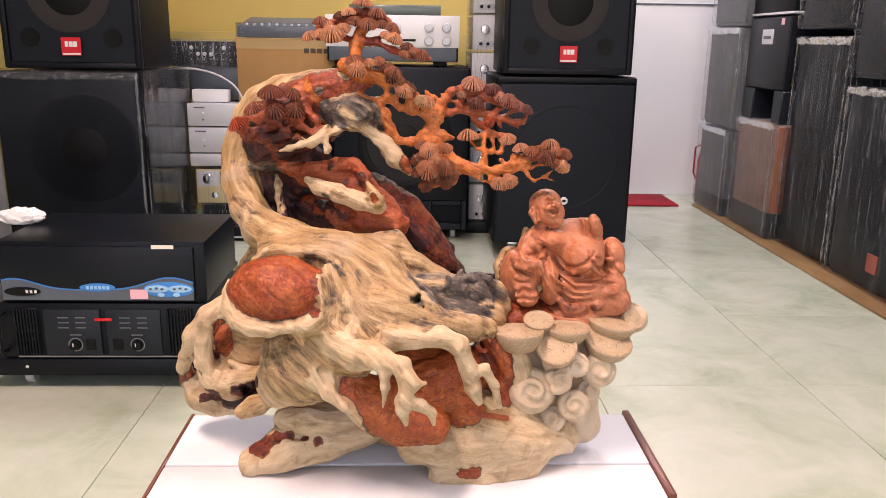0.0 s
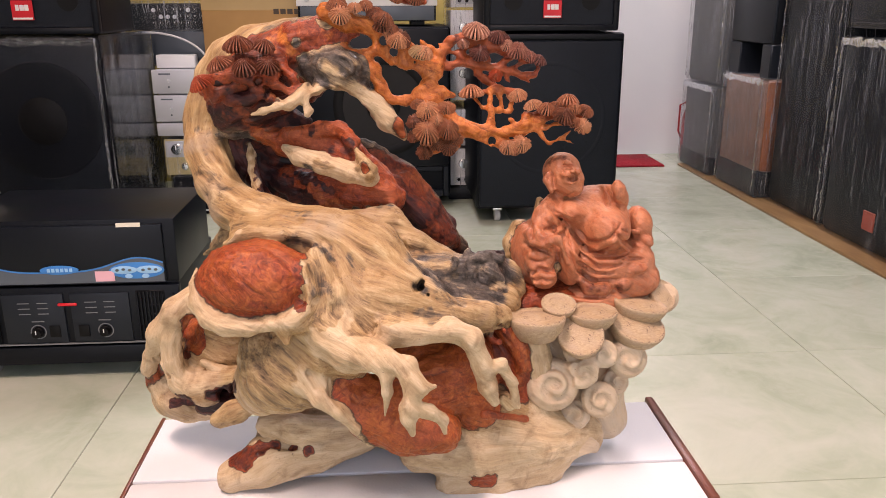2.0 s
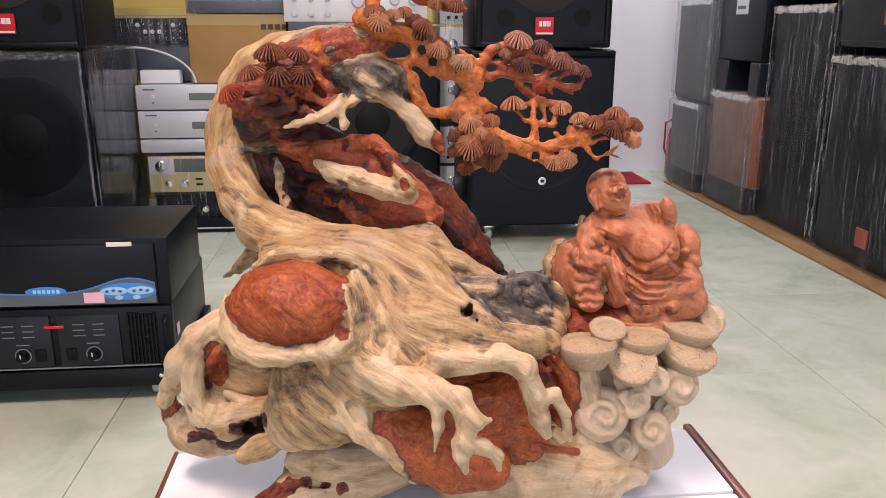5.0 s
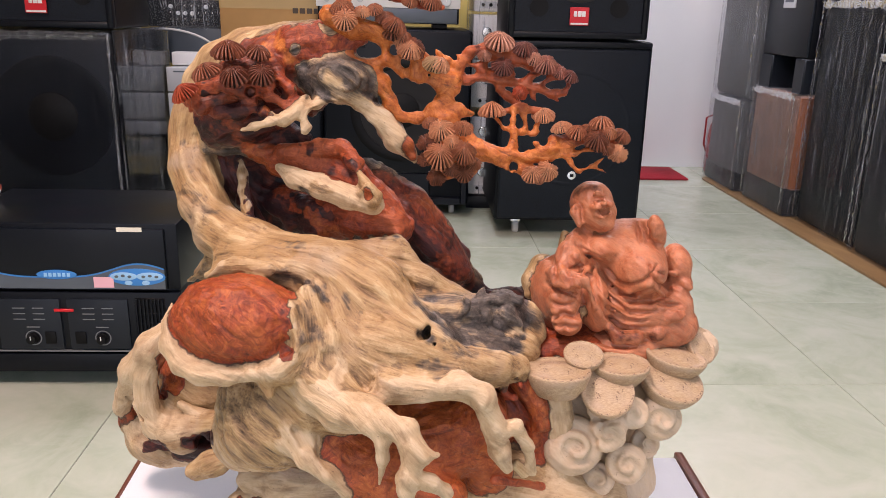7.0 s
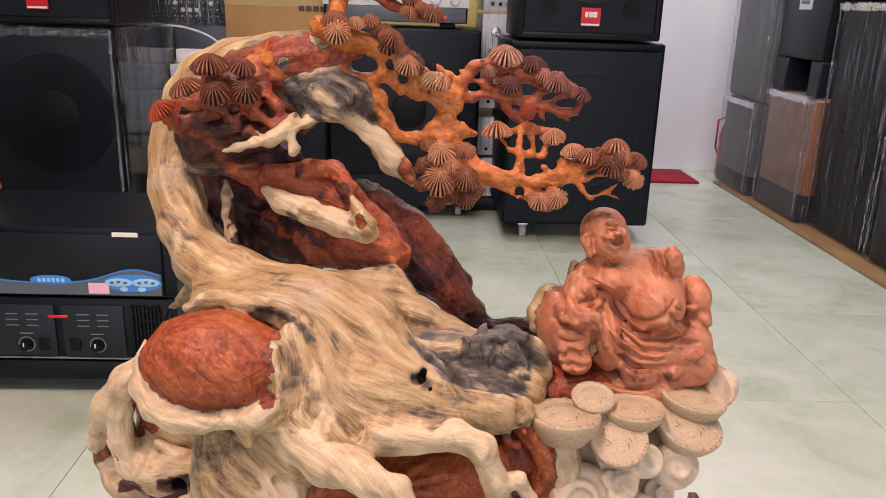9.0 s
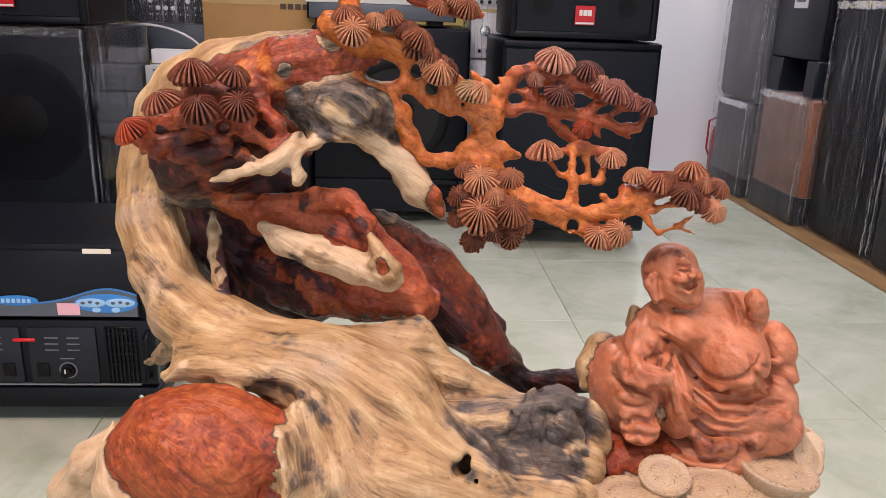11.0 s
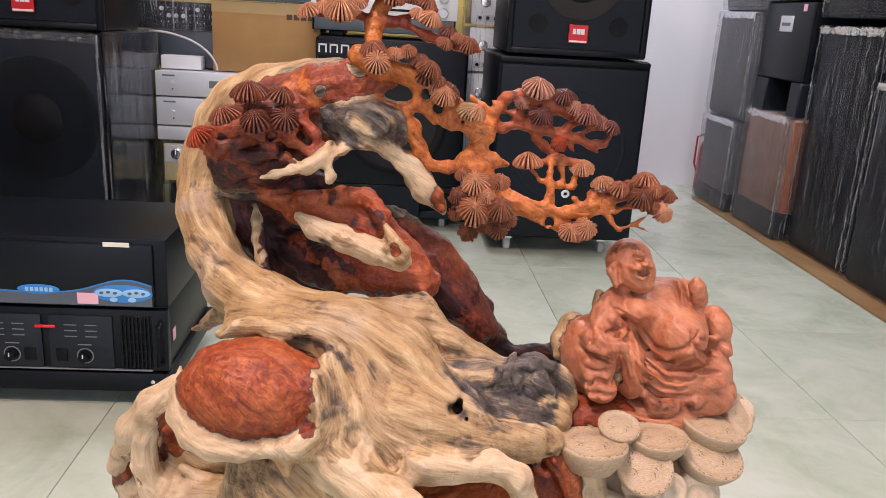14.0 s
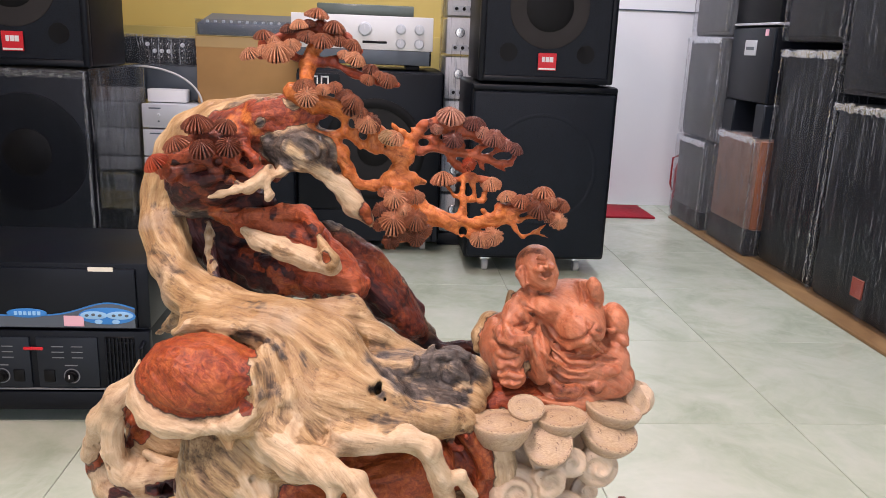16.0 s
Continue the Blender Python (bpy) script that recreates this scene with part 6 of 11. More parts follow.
body.tint("ash", [(-0.006, 0.785, 0.708, 0.0043), (0.018, 0.925, 0.631, 0.0060)], ragged=0.002)
body.tint("ash", [(-0.006, 0.785, 0.702, 0.0042), (0.019, 0.925, 0.622, 0.0059)], ragged=0.002)
body.tint("ash", [(0.001, 0.785, 0.716, 0.0049), (0.029, 0.925, 0.641, 0.0068)], ragged=0.002)
body.tint("ash", [(0.001, 0.785, 0.710, 0.0043), (0.029, 0.925, 0.634, 0.0060)], ragged=0.002)
body.tint("ash", [(0.001, 0.785, 0.702, 0.0050), (0.029, 0.925, 0.622, 0.0070)], ragged=0.002)
body.tint("char", [(0.002, 0.785, 0.696, 0.0047), (0.030, 0.925, 0.614, 0.0066)], ragged=0.002)
body.tint("ash", [(0.007, 0.785, 0.718, 0.0042), (0.037, 0.925, 0.644, 0.0058)], ragged=0.002)
body.tint("ash", [(0.007, 0.785, 0.712, 0.0050), (0.036, 0.925, 0.636, 0.0070)], ragged=0.002)
body.tint("ash", [(0.008, 0.785, 0.703, 0.0044), (0.038, 0.925, 0.624, 0.0061)], ragged=0.002)
body.tint("char", [(0.009, 0.785, 0.696, 0.0050), (0.039, 0.925, 0.614, 0.0070)], ragged=0.002)
body.tint("char", [(0.009, 0.785, 0.689, 0.0045), (0.040, 0.925, 0.604, 0.0063)], ragged=0.002)
body.tint("ash", [(0.013, 0.785, 0.718, 0.0042), (0.045, 0.925, 0.645, 0.0058)], ragged=0.002)
body.tint("ash", [(0.013, 0.785, 0.710, 0.0040), (0.045, 0.925, 0.634, 0.0056)], ragged=0.002)
body.tint("ash", [(0.013, 0.785, 0.704, 0.0043), (0.045, 0.925, 0.625, 0.0060)], ragged=0.002)
body.tint("ash", [(0.014, 0.785, 0.697, 0.0044), (0.047, 0.925, 0.615, 0.0062)], ragged=0.002)
body.tint("char", [(0.016, 0.785, 0.691, 0.0045), (0.049, 0.925, 0.606, 0.0063)], ragged=0.002)
body.tint("char", [(0.014, 0.785, 0.682, 0.0044), (0.047, 0.925, 0.595, 0.0061)], ragged=0.002)
body.tint("ash", [(0.019, 0.785, 0.718, 0.0043), (0.053, 0.925, 0.645, 0.0061)], ragged=0.002)
body.tint("ash", [(0.020, 0.785, 0.711, 0.0041), (0.054, 0.925, 0.634, 0.0057)], ragged=0.002)
body.tint("ash", [(0.019, 0.785, 0.705, 0.0049), (0.053, 0.925, 0.627, 0.0068)], ragged=0.002)
body.tint("ash", [(0.021, 0.785, 0.698, 0.0044), (0.056, 0.925, 0.617, 0.0062)], ragged=0.002)
body.tint("char", [(0.020, 0.785, 0.691, 0.0041), (0.055, 0.925, 0.606, 0.0057)], ragged=0.002)
body.tint("char", [(0.022, 0.785, 0.682, 0.0052), (0.058, 0.925, 0.594, 0.0072)], ragged=0.002)
body.tint("char", [(0.026, 0.785, 0.718, 0.0040), (0.063, 0.925, 0.644, 0.0056)], ragged=0.002)
body.tint("char", [(0.025, 0.785, 0.711, 0.0049), (0.063, 0.925, 0.634, 0.0068)], ragged=0.002)
body.tint("char", [(0.026, 0.785, 0.704, 0.0047), (0.064, 0.925, 0.624, 0.0066)], ragged=0.002)
body.tint("char", [(0.028, 0.785, 0.698, 0.0043), (0.066, 0.925, 0.617, 0.0059)], ragged=0.002)
body.tint("char", [(0.027, 0.785, 0.691, 0.0045), (0.065, 0.925, 0.607, 0.0063)], ragged=0.002)
body.tint("char", [(0.029, 0.785, 0.684, 0.0041), (0.068, 0.925, 0.596, 0.0057)], ragged=0.002)
body.tint("char", [(0.031, 0.785, 0.719, 0.0049), (0.070, 0.925, 0.646, 0.0068)], ragged=0.002)
body.tint("char", [(0.032, 0.785, 0.712, 0.0041), (0.072, 0.925, 0.636, 0.0057)], ragged=0.002)
body.tint("char", [(0.034, 0.785, 0.705, 0.0043), (0.074, 0.925, 0.626, 0.0059)], ragged=0.002)
body.tint("char", [(0.032, 0.785, 0.699, 0.0042), (0.072, 0.925, 0.617, 0.0059)], ragged=0.002)
body.tint("char", [(0.034, 0.785, 0.691, 0.0041), (0.075, 0.925, 0.607, 0.0057)], ragged=0.002)
body.tint("char", [(0.034, 0.785, 0.684, 0.0053), (0.075, 0.925, 0.596, 0.0073)], ragged=0.002)
body.tint("char", [(0.037, 0.785, 0.719, 0.0049), (0.079, 0.925, 0.646, 0.0068)], ragged=0.002)
body.tint("char", [(0.038, 0.785, 0.711, 0.0046), (0.081, 0.925, 0.635, 0.0064)], ragged=0.002)
body.tint("char", [(0.039, 0.785, 0.705, 0.0041), (0.081, 0.925, 0.627, 0.0057)], ragged=0.002)
body.tint("char", [(0.040, 0.785, 0.699, 0.0051), (0.082, 0.925, 0.617, 0.0071)], ragged=0.002)
body.tint("char", [(0.041, 0.785, 0.691, 0.0041), (0.085, 0.925, 0.606, 0.0057)], ragged=0.002)
body.tint("char", [(0.040, 0.785, 0.684, 0.0043), (0.083, 0.925, 0.597, 0.0060)], ragged=0.002)
body.tint("char", [(0.041, 0.785, 0.675, 0.0043), (0.084, 0.925, 0.585, 0.0060)], ragged=0.002)
body.tint("char", [(0.043, 0.785, 0.718, 0.0046), (0.088, 0.925, 0.644, 0.0065)], ragged=0.002)
body.tint("char", [(0.046, 0.785, 0.712, 0.0050), (0.091, 0.925, 0.637, 0.0070)], ragged=0.002)
body.tint("char", [(0.046, 0.785, 0.704, 0.0049), (0.091, 0.925, 0.625, 0.0068)], ragged=0.002)
body.tint("char", [(0.046, 0.785, 0.699, 0.0043), (0.091, 0.925, 0.618, 0.0060)], ragged=0.002)
body.tint("char", [(0.048, 0.785, 0.690, 0.0052), (0.094, 0.925, 0.605, 0.0072)], ragged=0.002)
body.tint("char", [(0.047, 0.785, 0.683, 0.0050), (0.093, 0.925, 0.596, 0.0070)], ragged=0.002)
body.tint("char", [(0.049, 0.785, 0.675, 0.0047), (0.095, 0.925, 0.585, 0.0066)], ragged=0.002)
body.tint("char", [(0.051, 0.785, 0.719, 0.0043), (0.098, 0.925, 0.645, 0.0060)], ragged=0.002)
body.tint("char", [(0.053, 0.785, 0.711, 0.0041), (0.100, 0.925, 0.634, 0.0057)], ragged=0.002)
body.tint("char", [(0.053, 0.785, 0.704, 0.0048), (0.101, 0.925, 0.625, 0.0067)], ragged=0.002)
body.tint("char", [(0.052, 0.785, 0.697, 0.0042), (0.099, 0.925, 0.615, 0.0059)], ragged=0.002)
body.tint("char", [(0.055, 0.785, 0.690, 0.0042), (0.103, 0.925, 0.606, 0.0058)], ragged=0.002)
body.tint("char", [(0.053, 0.785, 0.683, 0.0048), (0.102, 0.925, 0.596, 0.0067)], ragged=0.002)
body.tint("char", [(0.056, 0.785, 0.675, 0.0044), (0.105, 0.925, 0.584, 0.0061)], ragged=0.002)
body.tint("char", [(-0.012, 0.790, 0.704, 0.0008), (0.009, 0.920, 0.631, 0.0011)], ragged=0.001)
body.tint("char", [(-0.007, 0.790, 0.700, 0.0009), (0.016, 0.920, 0.627, 0.0012)], ragged=0.001)
body.tint("char", [(-0.001, 0.790, 0.698, 0.0010), (0.024, 0.920, 0.623, 0.0014)], ragged=0.001)
body.tint("char", [(0.005, 0.790, 0.696, 0.0010), (0.032, 0.920, 0.620, 0.0014)], ragged=0.001)
body.tint("char", [(0.011, 0.790, 0.695, 0.0011), (0.040, 0.920, 0.619, 0.0015)], ragged=0.001)
body.tint("char", [(0.016, 0.790, 0.696, 0.0012), (0.047, 0.920, 0.621, 0.0017)], ragged=0.001)
body.tint("char", [(0.020, 0.790, 0.700, 0.0013), (0.051, 0.920, 0.626, 0.0018)], ragged=0.001)
body.tint("char", [(0.021, 0.790, 0.705, 0.0013), (0.053, 0.920, 0.632, 0.0018)], ragged=0.001)
body.tint("char", [(0.019, 0.790, 0.709, 0.0010), (0.051, 0.920, 0.639, 0.0014)], ragged=0.001)
body.tint("weather", [(-0.009, 0.790, 0.709, 0.0020), (0.013, 0.920, 0.639, 0.0027)], ragged=0.003)
body.tint("weather", [(-0.003, 0.790, 0.707, 0.0023), (0.021, 0.920, 0.635, 0.0031)], ragged=0.003)
body.tint("weather", [(0.004, 0.790, 0.704, 0.0023), (0.030, 0.920, 0.632, 0.0032)], ragged=0.003)
body.tint("weather", [(0.010, 0.790, 0.704, 0.0023), (0.039, 0.920, 0.632, 0.0032)], ragged=0.003)
body.tint("weather", [(0.014, 0.790, 0.707, 0.0020), (0.044, 0.920, 0.636, 0.0028)], ragged=0.003)
body.limb("ash", [(0.000, 0.868, 0.663, 0.0015), (0.007, 0.868, 0.659, 0.0017), (0.014, 0.868, 0.656, 0.0019), (0.021, 0.868, 0.653, 0.0019), (0.028, 0.868, 0.653, 0.0021), (0.034, 0.868, 0.655, 0.0023), (0.038, 0.868, 0.660, 0.0025), (0.040, 0.868, 0.665, 0.0025), (0.038, 0.868, 0.670, 0.0019)], 0.003)
body.tint("cream", [(0.072, 0.860, 0.644, 0.0025), (0.091, 0.920, 0.608, 0.0028)], ragged=0.003)
body.tint("cream", [(0.076, 0.860, 0.646, 0.0028), (0.097, 0.920, 0.610, 0.0032)], ragged=0.003)
body.tint("cream", [(0.081, 0.860, 0.647, 0.0021), (0.101, 0.920, 0.611, 0.0024)], ragged=0.003)
body.cut([(0.055, 0.880, 0.652, 0.0015), (0.061, 0.878, 0.655, 0.0025), (0.066, 0.880, 0.657, 0.0015)], 0.002)
body.cut([(0.057, 0.880, 0.640, 0.0011), (0.068, 0.878, 0.638, 0.0015), (0.086, 0.882, 0.638, 0.0011)], 0.002)
body.cut([(0.064, 0.880, 0.623, 0.0011), (0.075, 0.878, 0.629, 0.0015), (0.089, 0.884, 0.624, 0.0011)], 0.002)
body.cut([(0.089, 0.885, 0.670, 0.0011), (0.092, 0.885, 0.641, 0.0015), (0.095, 0.885, 0.607, 0.0015)], 0.002)
body.cut([(-0.003, 0.868, 0.675, 0.0009), (0.005, 0.866, 0.678, 0.0010), (0.018, 0.868, 0.676, 0.0007)], 0.002)
body.cut([(0.003, 0.862, 0.673, 0.0017), (0.009, 0.862, 0.673, 0.0021)], 0.002)
body.tint("char", [(0.004, 0.860, 0.674, 0.0024), (0.010, 0.900, 0.653, 0.0026)], ragged=0.002)
body.tint("char", [(0.009, 0.860, 0.675, 0.0027), (0.016, 0.900, 0.653, 0.0030)], ragged=0.002)
body.tint("rose", [(0.002, 0.960, 0.733, 0.0056), (0.010, 1.020, 0.713, 0.0062)], ragged=0.004)
body.tint("rose", [(0.009, 0.960, 0.729, 0.0064), (0.018, 1.020, 0.710, 0.0071)], ragged=0.004)
body.tint("rose", [(0.007, 0.960, 0.737, 0.0040), (0.015, 1.020, 0.718, 0.0044)], ragged=0.004)
body.tint("ash", [(-0.004, 0.970, 0.751, 0.0040), (0.004, 1.030, 0.734, 0.0045)], ragged=0.006)
body.tint("ash", [(0.005, 0.970, 0.745, 0.0056), (0.013, 1.030, 0.728, 0.0063)], ragged=0.006)
body.tint("ash", [(0.015, 0.970, 0.743, 0.0048), (0.024, 1.030, 0.725, 0.0054)], ragged=0.006)
body.tint("ash", [(0.022, 0.970, 0.726, 0.0033), (0.032, 1.030, 0.706, 0.0036)], ragged=0.006)
body.tint("ash", [(0.029, 0.970, 0.713, 0.0033), (0.040, 1.030, 0.692, 0.0037)], ragged=0.006)
body.limb("cream", [(-0.179, 0.872, 0.686, 0.0023), (-0.165, 0.868, 0.697, 0.0032), (-0.148, 0.862, 0.703, 0.0031), (-0.130, 0.856, 0.701, 0.0027), (-0.111, 0.850, 0.700, 0.0022)], 0.004)
body.cut([(-0.123, 0.842, 0.698, 0.0013), (-0.107, 0.836, 0.699, 0.0022), (-0.091, 0.832, 0.698, 0.0026), (-0.079, 0.828, 0.692, 0.0017)], 0.002)
body.tint("char", [(-0.108, 0.800, 0.714, 0.0020), (-0.124, 0.880, 0.684, 0.0023)], ragged=0.003)
body.tint("char", [(-0.100, 0.800, 0.713, 0.0028), (-0.115, 0.880, 0.683, 0.0033)], ragged=0.003)
body.tint("char", [(-0.092, 0.800, 0.712, 0.0028), (-0.106, 0.880, 0.682, 0.0033)], ragged=0.003)
body.tint("char", [(-0.085, 0.800, 0.710, 0.0032), (-0.098, 0.880, 0.680, 0.0037)], ragged=0.003)
body.tint("char", [(-0.078, 0.800, 0.705, 0.0024), (-0.091, 0.880, 0.674, 0.0028)], ragged=0.003)
body.tint("char", [(-0.074, 0.800, 0.701, 0.0016), (-0.085, 0.880, 0.669, 0.0019)], ragged=0.003)
body.cut([(-0.132, 0.868, 0.713, 0.0007), (-0.108, 0.862, 0.711, 0.0010), (-0.085, 0.852, 0.710, 0.0010), (-0.064, 0.842, 0.705, 0.0007)], 0.004)
body.cut([(-0.094, 0.825, 0.693, 0.0006), (-0.081, 0.816, 0.678, 0.0010), (-0.073, 0.806, 0.660, 0.0010), (-0.071, 0.798, 0.641, 0.0006)], 0.004)
body.cut([(-0.071, 0.842, 0.705, 0.0007), (-0.052, 0.832, 0.688, 0.0010), (-0.035, 0.824, 0.671, 0.0010), (-0.013, 0.815, 0.657, 0.0006)], 0.004)
body.cut([(-0.049, 0.848, 0.713, 0.0007), (-0.032, 0.842, 0.701, 0.0011), (-0.018, 0.836, 0.685, 0.0009), (-0.007, 0.828, 0.670, 0.0007)], 0.004)
body.cut([(-0.028, 0.790, 0.641, 0.0006), (-0.008, 0.795, 0.650, 0.0009), (0.017, 0.800, 0.652, 0.0009), (0.043, 0.808, 0.644, 0.0005)], 0.004)
body.tint("rose", [(-0.154, 0.955, 0.780, 0.0068), (-0.127, 0.950, 0.744, 0.0084), (-0.096, 0.945, 0.711, 0.0077), (-0.073, 0.940, 0.705, 0.0054)], ragged=0.008)
body.tint("rose", [(-0.102, 0.900, 0.881, 0.0077), (-0.108, 0.990, 0.876, 0.0092)], ragged=0.01)
body.tint("rose", [(-0.091, 0.900, 0.884, 0.0083), (-0.095, 0.990, 0.880, 0.0099)], ragged=0.01)
body.tint("rose", [(-0.081, 0.900, 0.880, 0.0064), (-0.084, 0.990, 0.875, 0.0077)], ragged=0.01)
body.tint("rose", [(-0.105, 0.900, 0.871, 0.0052), (-0.112, 0.990, 0.865, 0.0062)], ragged=0.01)
body.tint("rose", [(-0.111, 0.900, 0.887, 0.0051), (-0.120, 0.990, 0.883, 0.0061)], ragged=0.01)
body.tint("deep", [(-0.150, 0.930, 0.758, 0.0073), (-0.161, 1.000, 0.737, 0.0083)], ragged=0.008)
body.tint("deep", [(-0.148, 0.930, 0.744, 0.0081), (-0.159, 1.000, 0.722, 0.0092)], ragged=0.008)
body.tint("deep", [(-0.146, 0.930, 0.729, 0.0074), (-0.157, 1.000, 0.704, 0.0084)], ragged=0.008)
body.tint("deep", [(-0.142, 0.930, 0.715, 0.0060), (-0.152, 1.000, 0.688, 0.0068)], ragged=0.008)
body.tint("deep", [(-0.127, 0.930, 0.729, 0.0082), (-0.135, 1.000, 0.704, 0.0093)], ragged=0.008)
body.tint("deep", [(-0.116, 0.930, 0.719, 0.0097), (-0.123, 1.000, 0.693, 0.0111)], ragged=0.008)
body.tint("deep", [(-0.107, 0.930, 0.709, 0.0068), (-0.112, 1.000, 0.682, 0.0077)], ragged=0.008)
body.tint("dull", [(-0.080, 0.920, 0.771, 0.0072), (-0.081, 0.970, 0.757, 0.0079)], ragged=0.008)
body.tint("dull", [(-0.069, 0.920, 0.769, 0.0058), (-0.070, 0.970, 0.755, 0.0063)], ragged=0.008)
body.tint("dull", [(-0.098, 0.920, 0.789, 0.0042), (-0.101, 0.970, 0.777, 0.0047)], ragged=0.008)
body.tint("char", [(-0.090, 0.900, 0.714, 0.0014), (-0.094, 0.970, 0.686, 0.0016)], ragged=0.004)
body.tint("char", [(-0.080, 0.900, 0.716, 0.0018), (-0.081, 0.970, 0.688, 0.0020)], ragged=0.004)
body.tint("char", [(-0.069, 0.900, 0.717, 0.0018), (-0.069, 0.970, 0.689, 0.0021)], ragged=0.004)
body.tint("char", [(-0.058, 0.900, 0.717, 0.0018), (-0.057, 0.970, 0.689, 0.0021)], ragged=0.004)
body.tint("char", [(-0.046, 0.900, 0.718, 0.0014), (-0.043, 0.970, 0.690, 0.0016)], ragged=0.004)
body.tint("char", [(-0.033, 0.900, 0.718, 0.0018), (-0.028, 0.970, 0.690, 0.0021)], ragged=0.004)
body.tint("char", [(-0.023, 0.900, 0.718, 0.0018), (-0.016, 0.970, 0.690, 0.0021)], ragged=0.004)
body.tint("ash", [(-0.110, 0.920, 0.891, 0.0036), (-0.116, 1.000, 0.889, 0.0040)], ragged=0.005)
body.tint("ash", [(-0.097, 0.920, 0.892, 0.0047), (-0.102, 1.000, 0.890, 0.0052)], ragged=0.005)
body.tint("ash", [(-0.086, 0.920, 0.890, 0.0042), (-0.090, 1.000, 0.888, 0.0046)], ragged=0.005)
body.tint("ash", [(-0.078, 0.920, 0.887, 0.0031), (-0.081, 1.000, 0.885, 0.0035)], ragged=0.005)
body.limb("heart", [(0.082, 0.842, 0.603, 0.0021), (0.085, 0.842, 0.600, 0.0022), (0.086, 0.842, 0.596, 0.0022), (0.085, 0.842, 0.591, 0.0022), (0.082, 0.842, 0.589, 0.0022), (0.077, 0.842, 0.589, 0.0022), (0.074, 0.842, 0.592, 0.0022), (0.072, 0.842, 0.596, 0.0022), (0.074, 0.842, 0.601, 0.0021)], 0.003)
body.cut([(0.089, 0.835, 0.611, 0.0016), (0.096, 0.838, 0.586, 0.0016), (0.096, 0.842, 0.554, 0.0016), (0.103, 0.845, 0.525, 0.0017)], 0.003)
body.cut([(0.080, 0.838, 0.577, 0.0013), (0.088, 0.840, 0.555, 0.0016), (0.093, 0.842, 0.530, 0.0017)], 0.003)
body.cut([(-0.239, 0.900, 0.588, 0.0028), (-0.238, 0.900, 0.569, 0.0034), (-0.232, 0.905, 0.551, 0.0023)], 0.003)
body.cut([(-0.263, 0.905, 0.552, 0.0023), (-0.255, 0.905, 0.536, 0.0035), (-0.243, 0.910, 0.524, 0.0018)], 0.004)
body.cut([(-0.278, 0.925, 0.550, 0.0018), (-0.272, 0.925, 0.541, 0.0029)], 0.003)
body.limb("cream", [(-0.221, 0.905, 0.549, 0.0040), (-0.200, 0.900, 0.540, 0.0052), (-0.178, 0.890, 0.546, 0.0045), (-0.164, 0.875, 0.559, 0.0033)], 0.006)
# near-black purple stands in for shade in the gap under the loop
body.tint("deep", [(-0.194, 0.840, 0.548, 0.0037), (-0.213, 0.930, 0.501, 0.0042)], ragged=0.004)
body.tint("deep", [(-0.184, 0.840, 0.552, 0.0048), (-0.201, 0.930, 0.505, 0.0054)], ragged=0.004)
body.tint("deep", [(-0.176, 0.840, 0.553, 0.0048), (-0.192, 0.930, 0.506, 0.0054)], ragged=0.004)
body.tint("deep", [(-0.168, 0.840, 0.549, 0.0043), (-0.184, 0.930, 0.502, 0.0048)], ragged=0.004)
body.cut([(-0.208, 0.882, 0.522, 0.0028), (-0.191, 0.875, 0.533, 0.0045), (-0.171, 0.865, 0.537, 0.0039)], 0.003)
body.cut([(-0.259, 0.918, 0.490, 0.0018), (-0.246, 0.918, 0.495, 0.0030), (-0.233, 0.918, 0.499, 0.0018)], 0.002)
body.cut([(-0.120, 0.800, 0.618, 0.0015), (-0.114, 0.797, 0.613, 0.0025)], 0.003)
body.cut([(-0.105, 0.797, 0.618, 0.0015), (-0.101, 0.797, 0.619, 0.0020)], 0.003)
body.cut([(-0.100, 0.800, 0.583, 0.0035), (-0.090, 0.795, 0.573, 0.0045), (-0.081, 0.790, 0.565, 0.0030)], 0.004)
body.tint("knot", [(-0.096, 0.910, 0.853, 0.0047), (-0.100, 0.990, 0.844, 0.0055)], ragged=0.004)
body.tint("knot", [(-0.092, 0.910, 0.859, 0.0053), (-0.095, 0.990, 0.852, 0.0062)], ragged=0.004)
body.tint("knot", [(-0.080, 0.910, 0.864, 0.0060), (-0.082, 0.990, 0.857, 0.0070)], ragged=0.004)
body.tint("knot", [(-0.067, 0.910, 0.866, 0.0067), (-0.066, 0.990, 0.859, 0.0078)], ragged=0.004)
body.tint("knot", [(-0.055, 0.910, 0.862, 0.0074), (-0.053, 0.990, 0.855, 0.0086)], ragged=0.004)
body.tint("knot", [(-0.047, 0.910, 0.852, 0.0074), (-0.044, 0.990, 0.843, 0.0086)], ragged=0.004)
body.tint("knot", [(-0.043, 0.910, 0.843, 0.0061), (-0.039, 0.990, 0.833, 0.0071)], ragged=0.004)
body.tint("knot", [(-0.041, 0.910, 0.835, 0.0041), (-0.036, 0.990, 0.823, 0.0048)], ragged=0.004)
body.tint("knot", [(-0.092, 0.910, 0.845, 0.0040), (-0.096, 0.990, 0.835, 0.0047)], ragged=0.004)
body.tint("knot", [(-0.080, 0.910, 0.855, 0.0087), (-0.082, 0.990, 0.847, 0.0101)], ragged=0.004)
body.tint("knot", [(-0.067, 0.910, 0.853, 0.0094), (-0.066, 0.990, 0.845, 0.0110)], ragged=0.004)
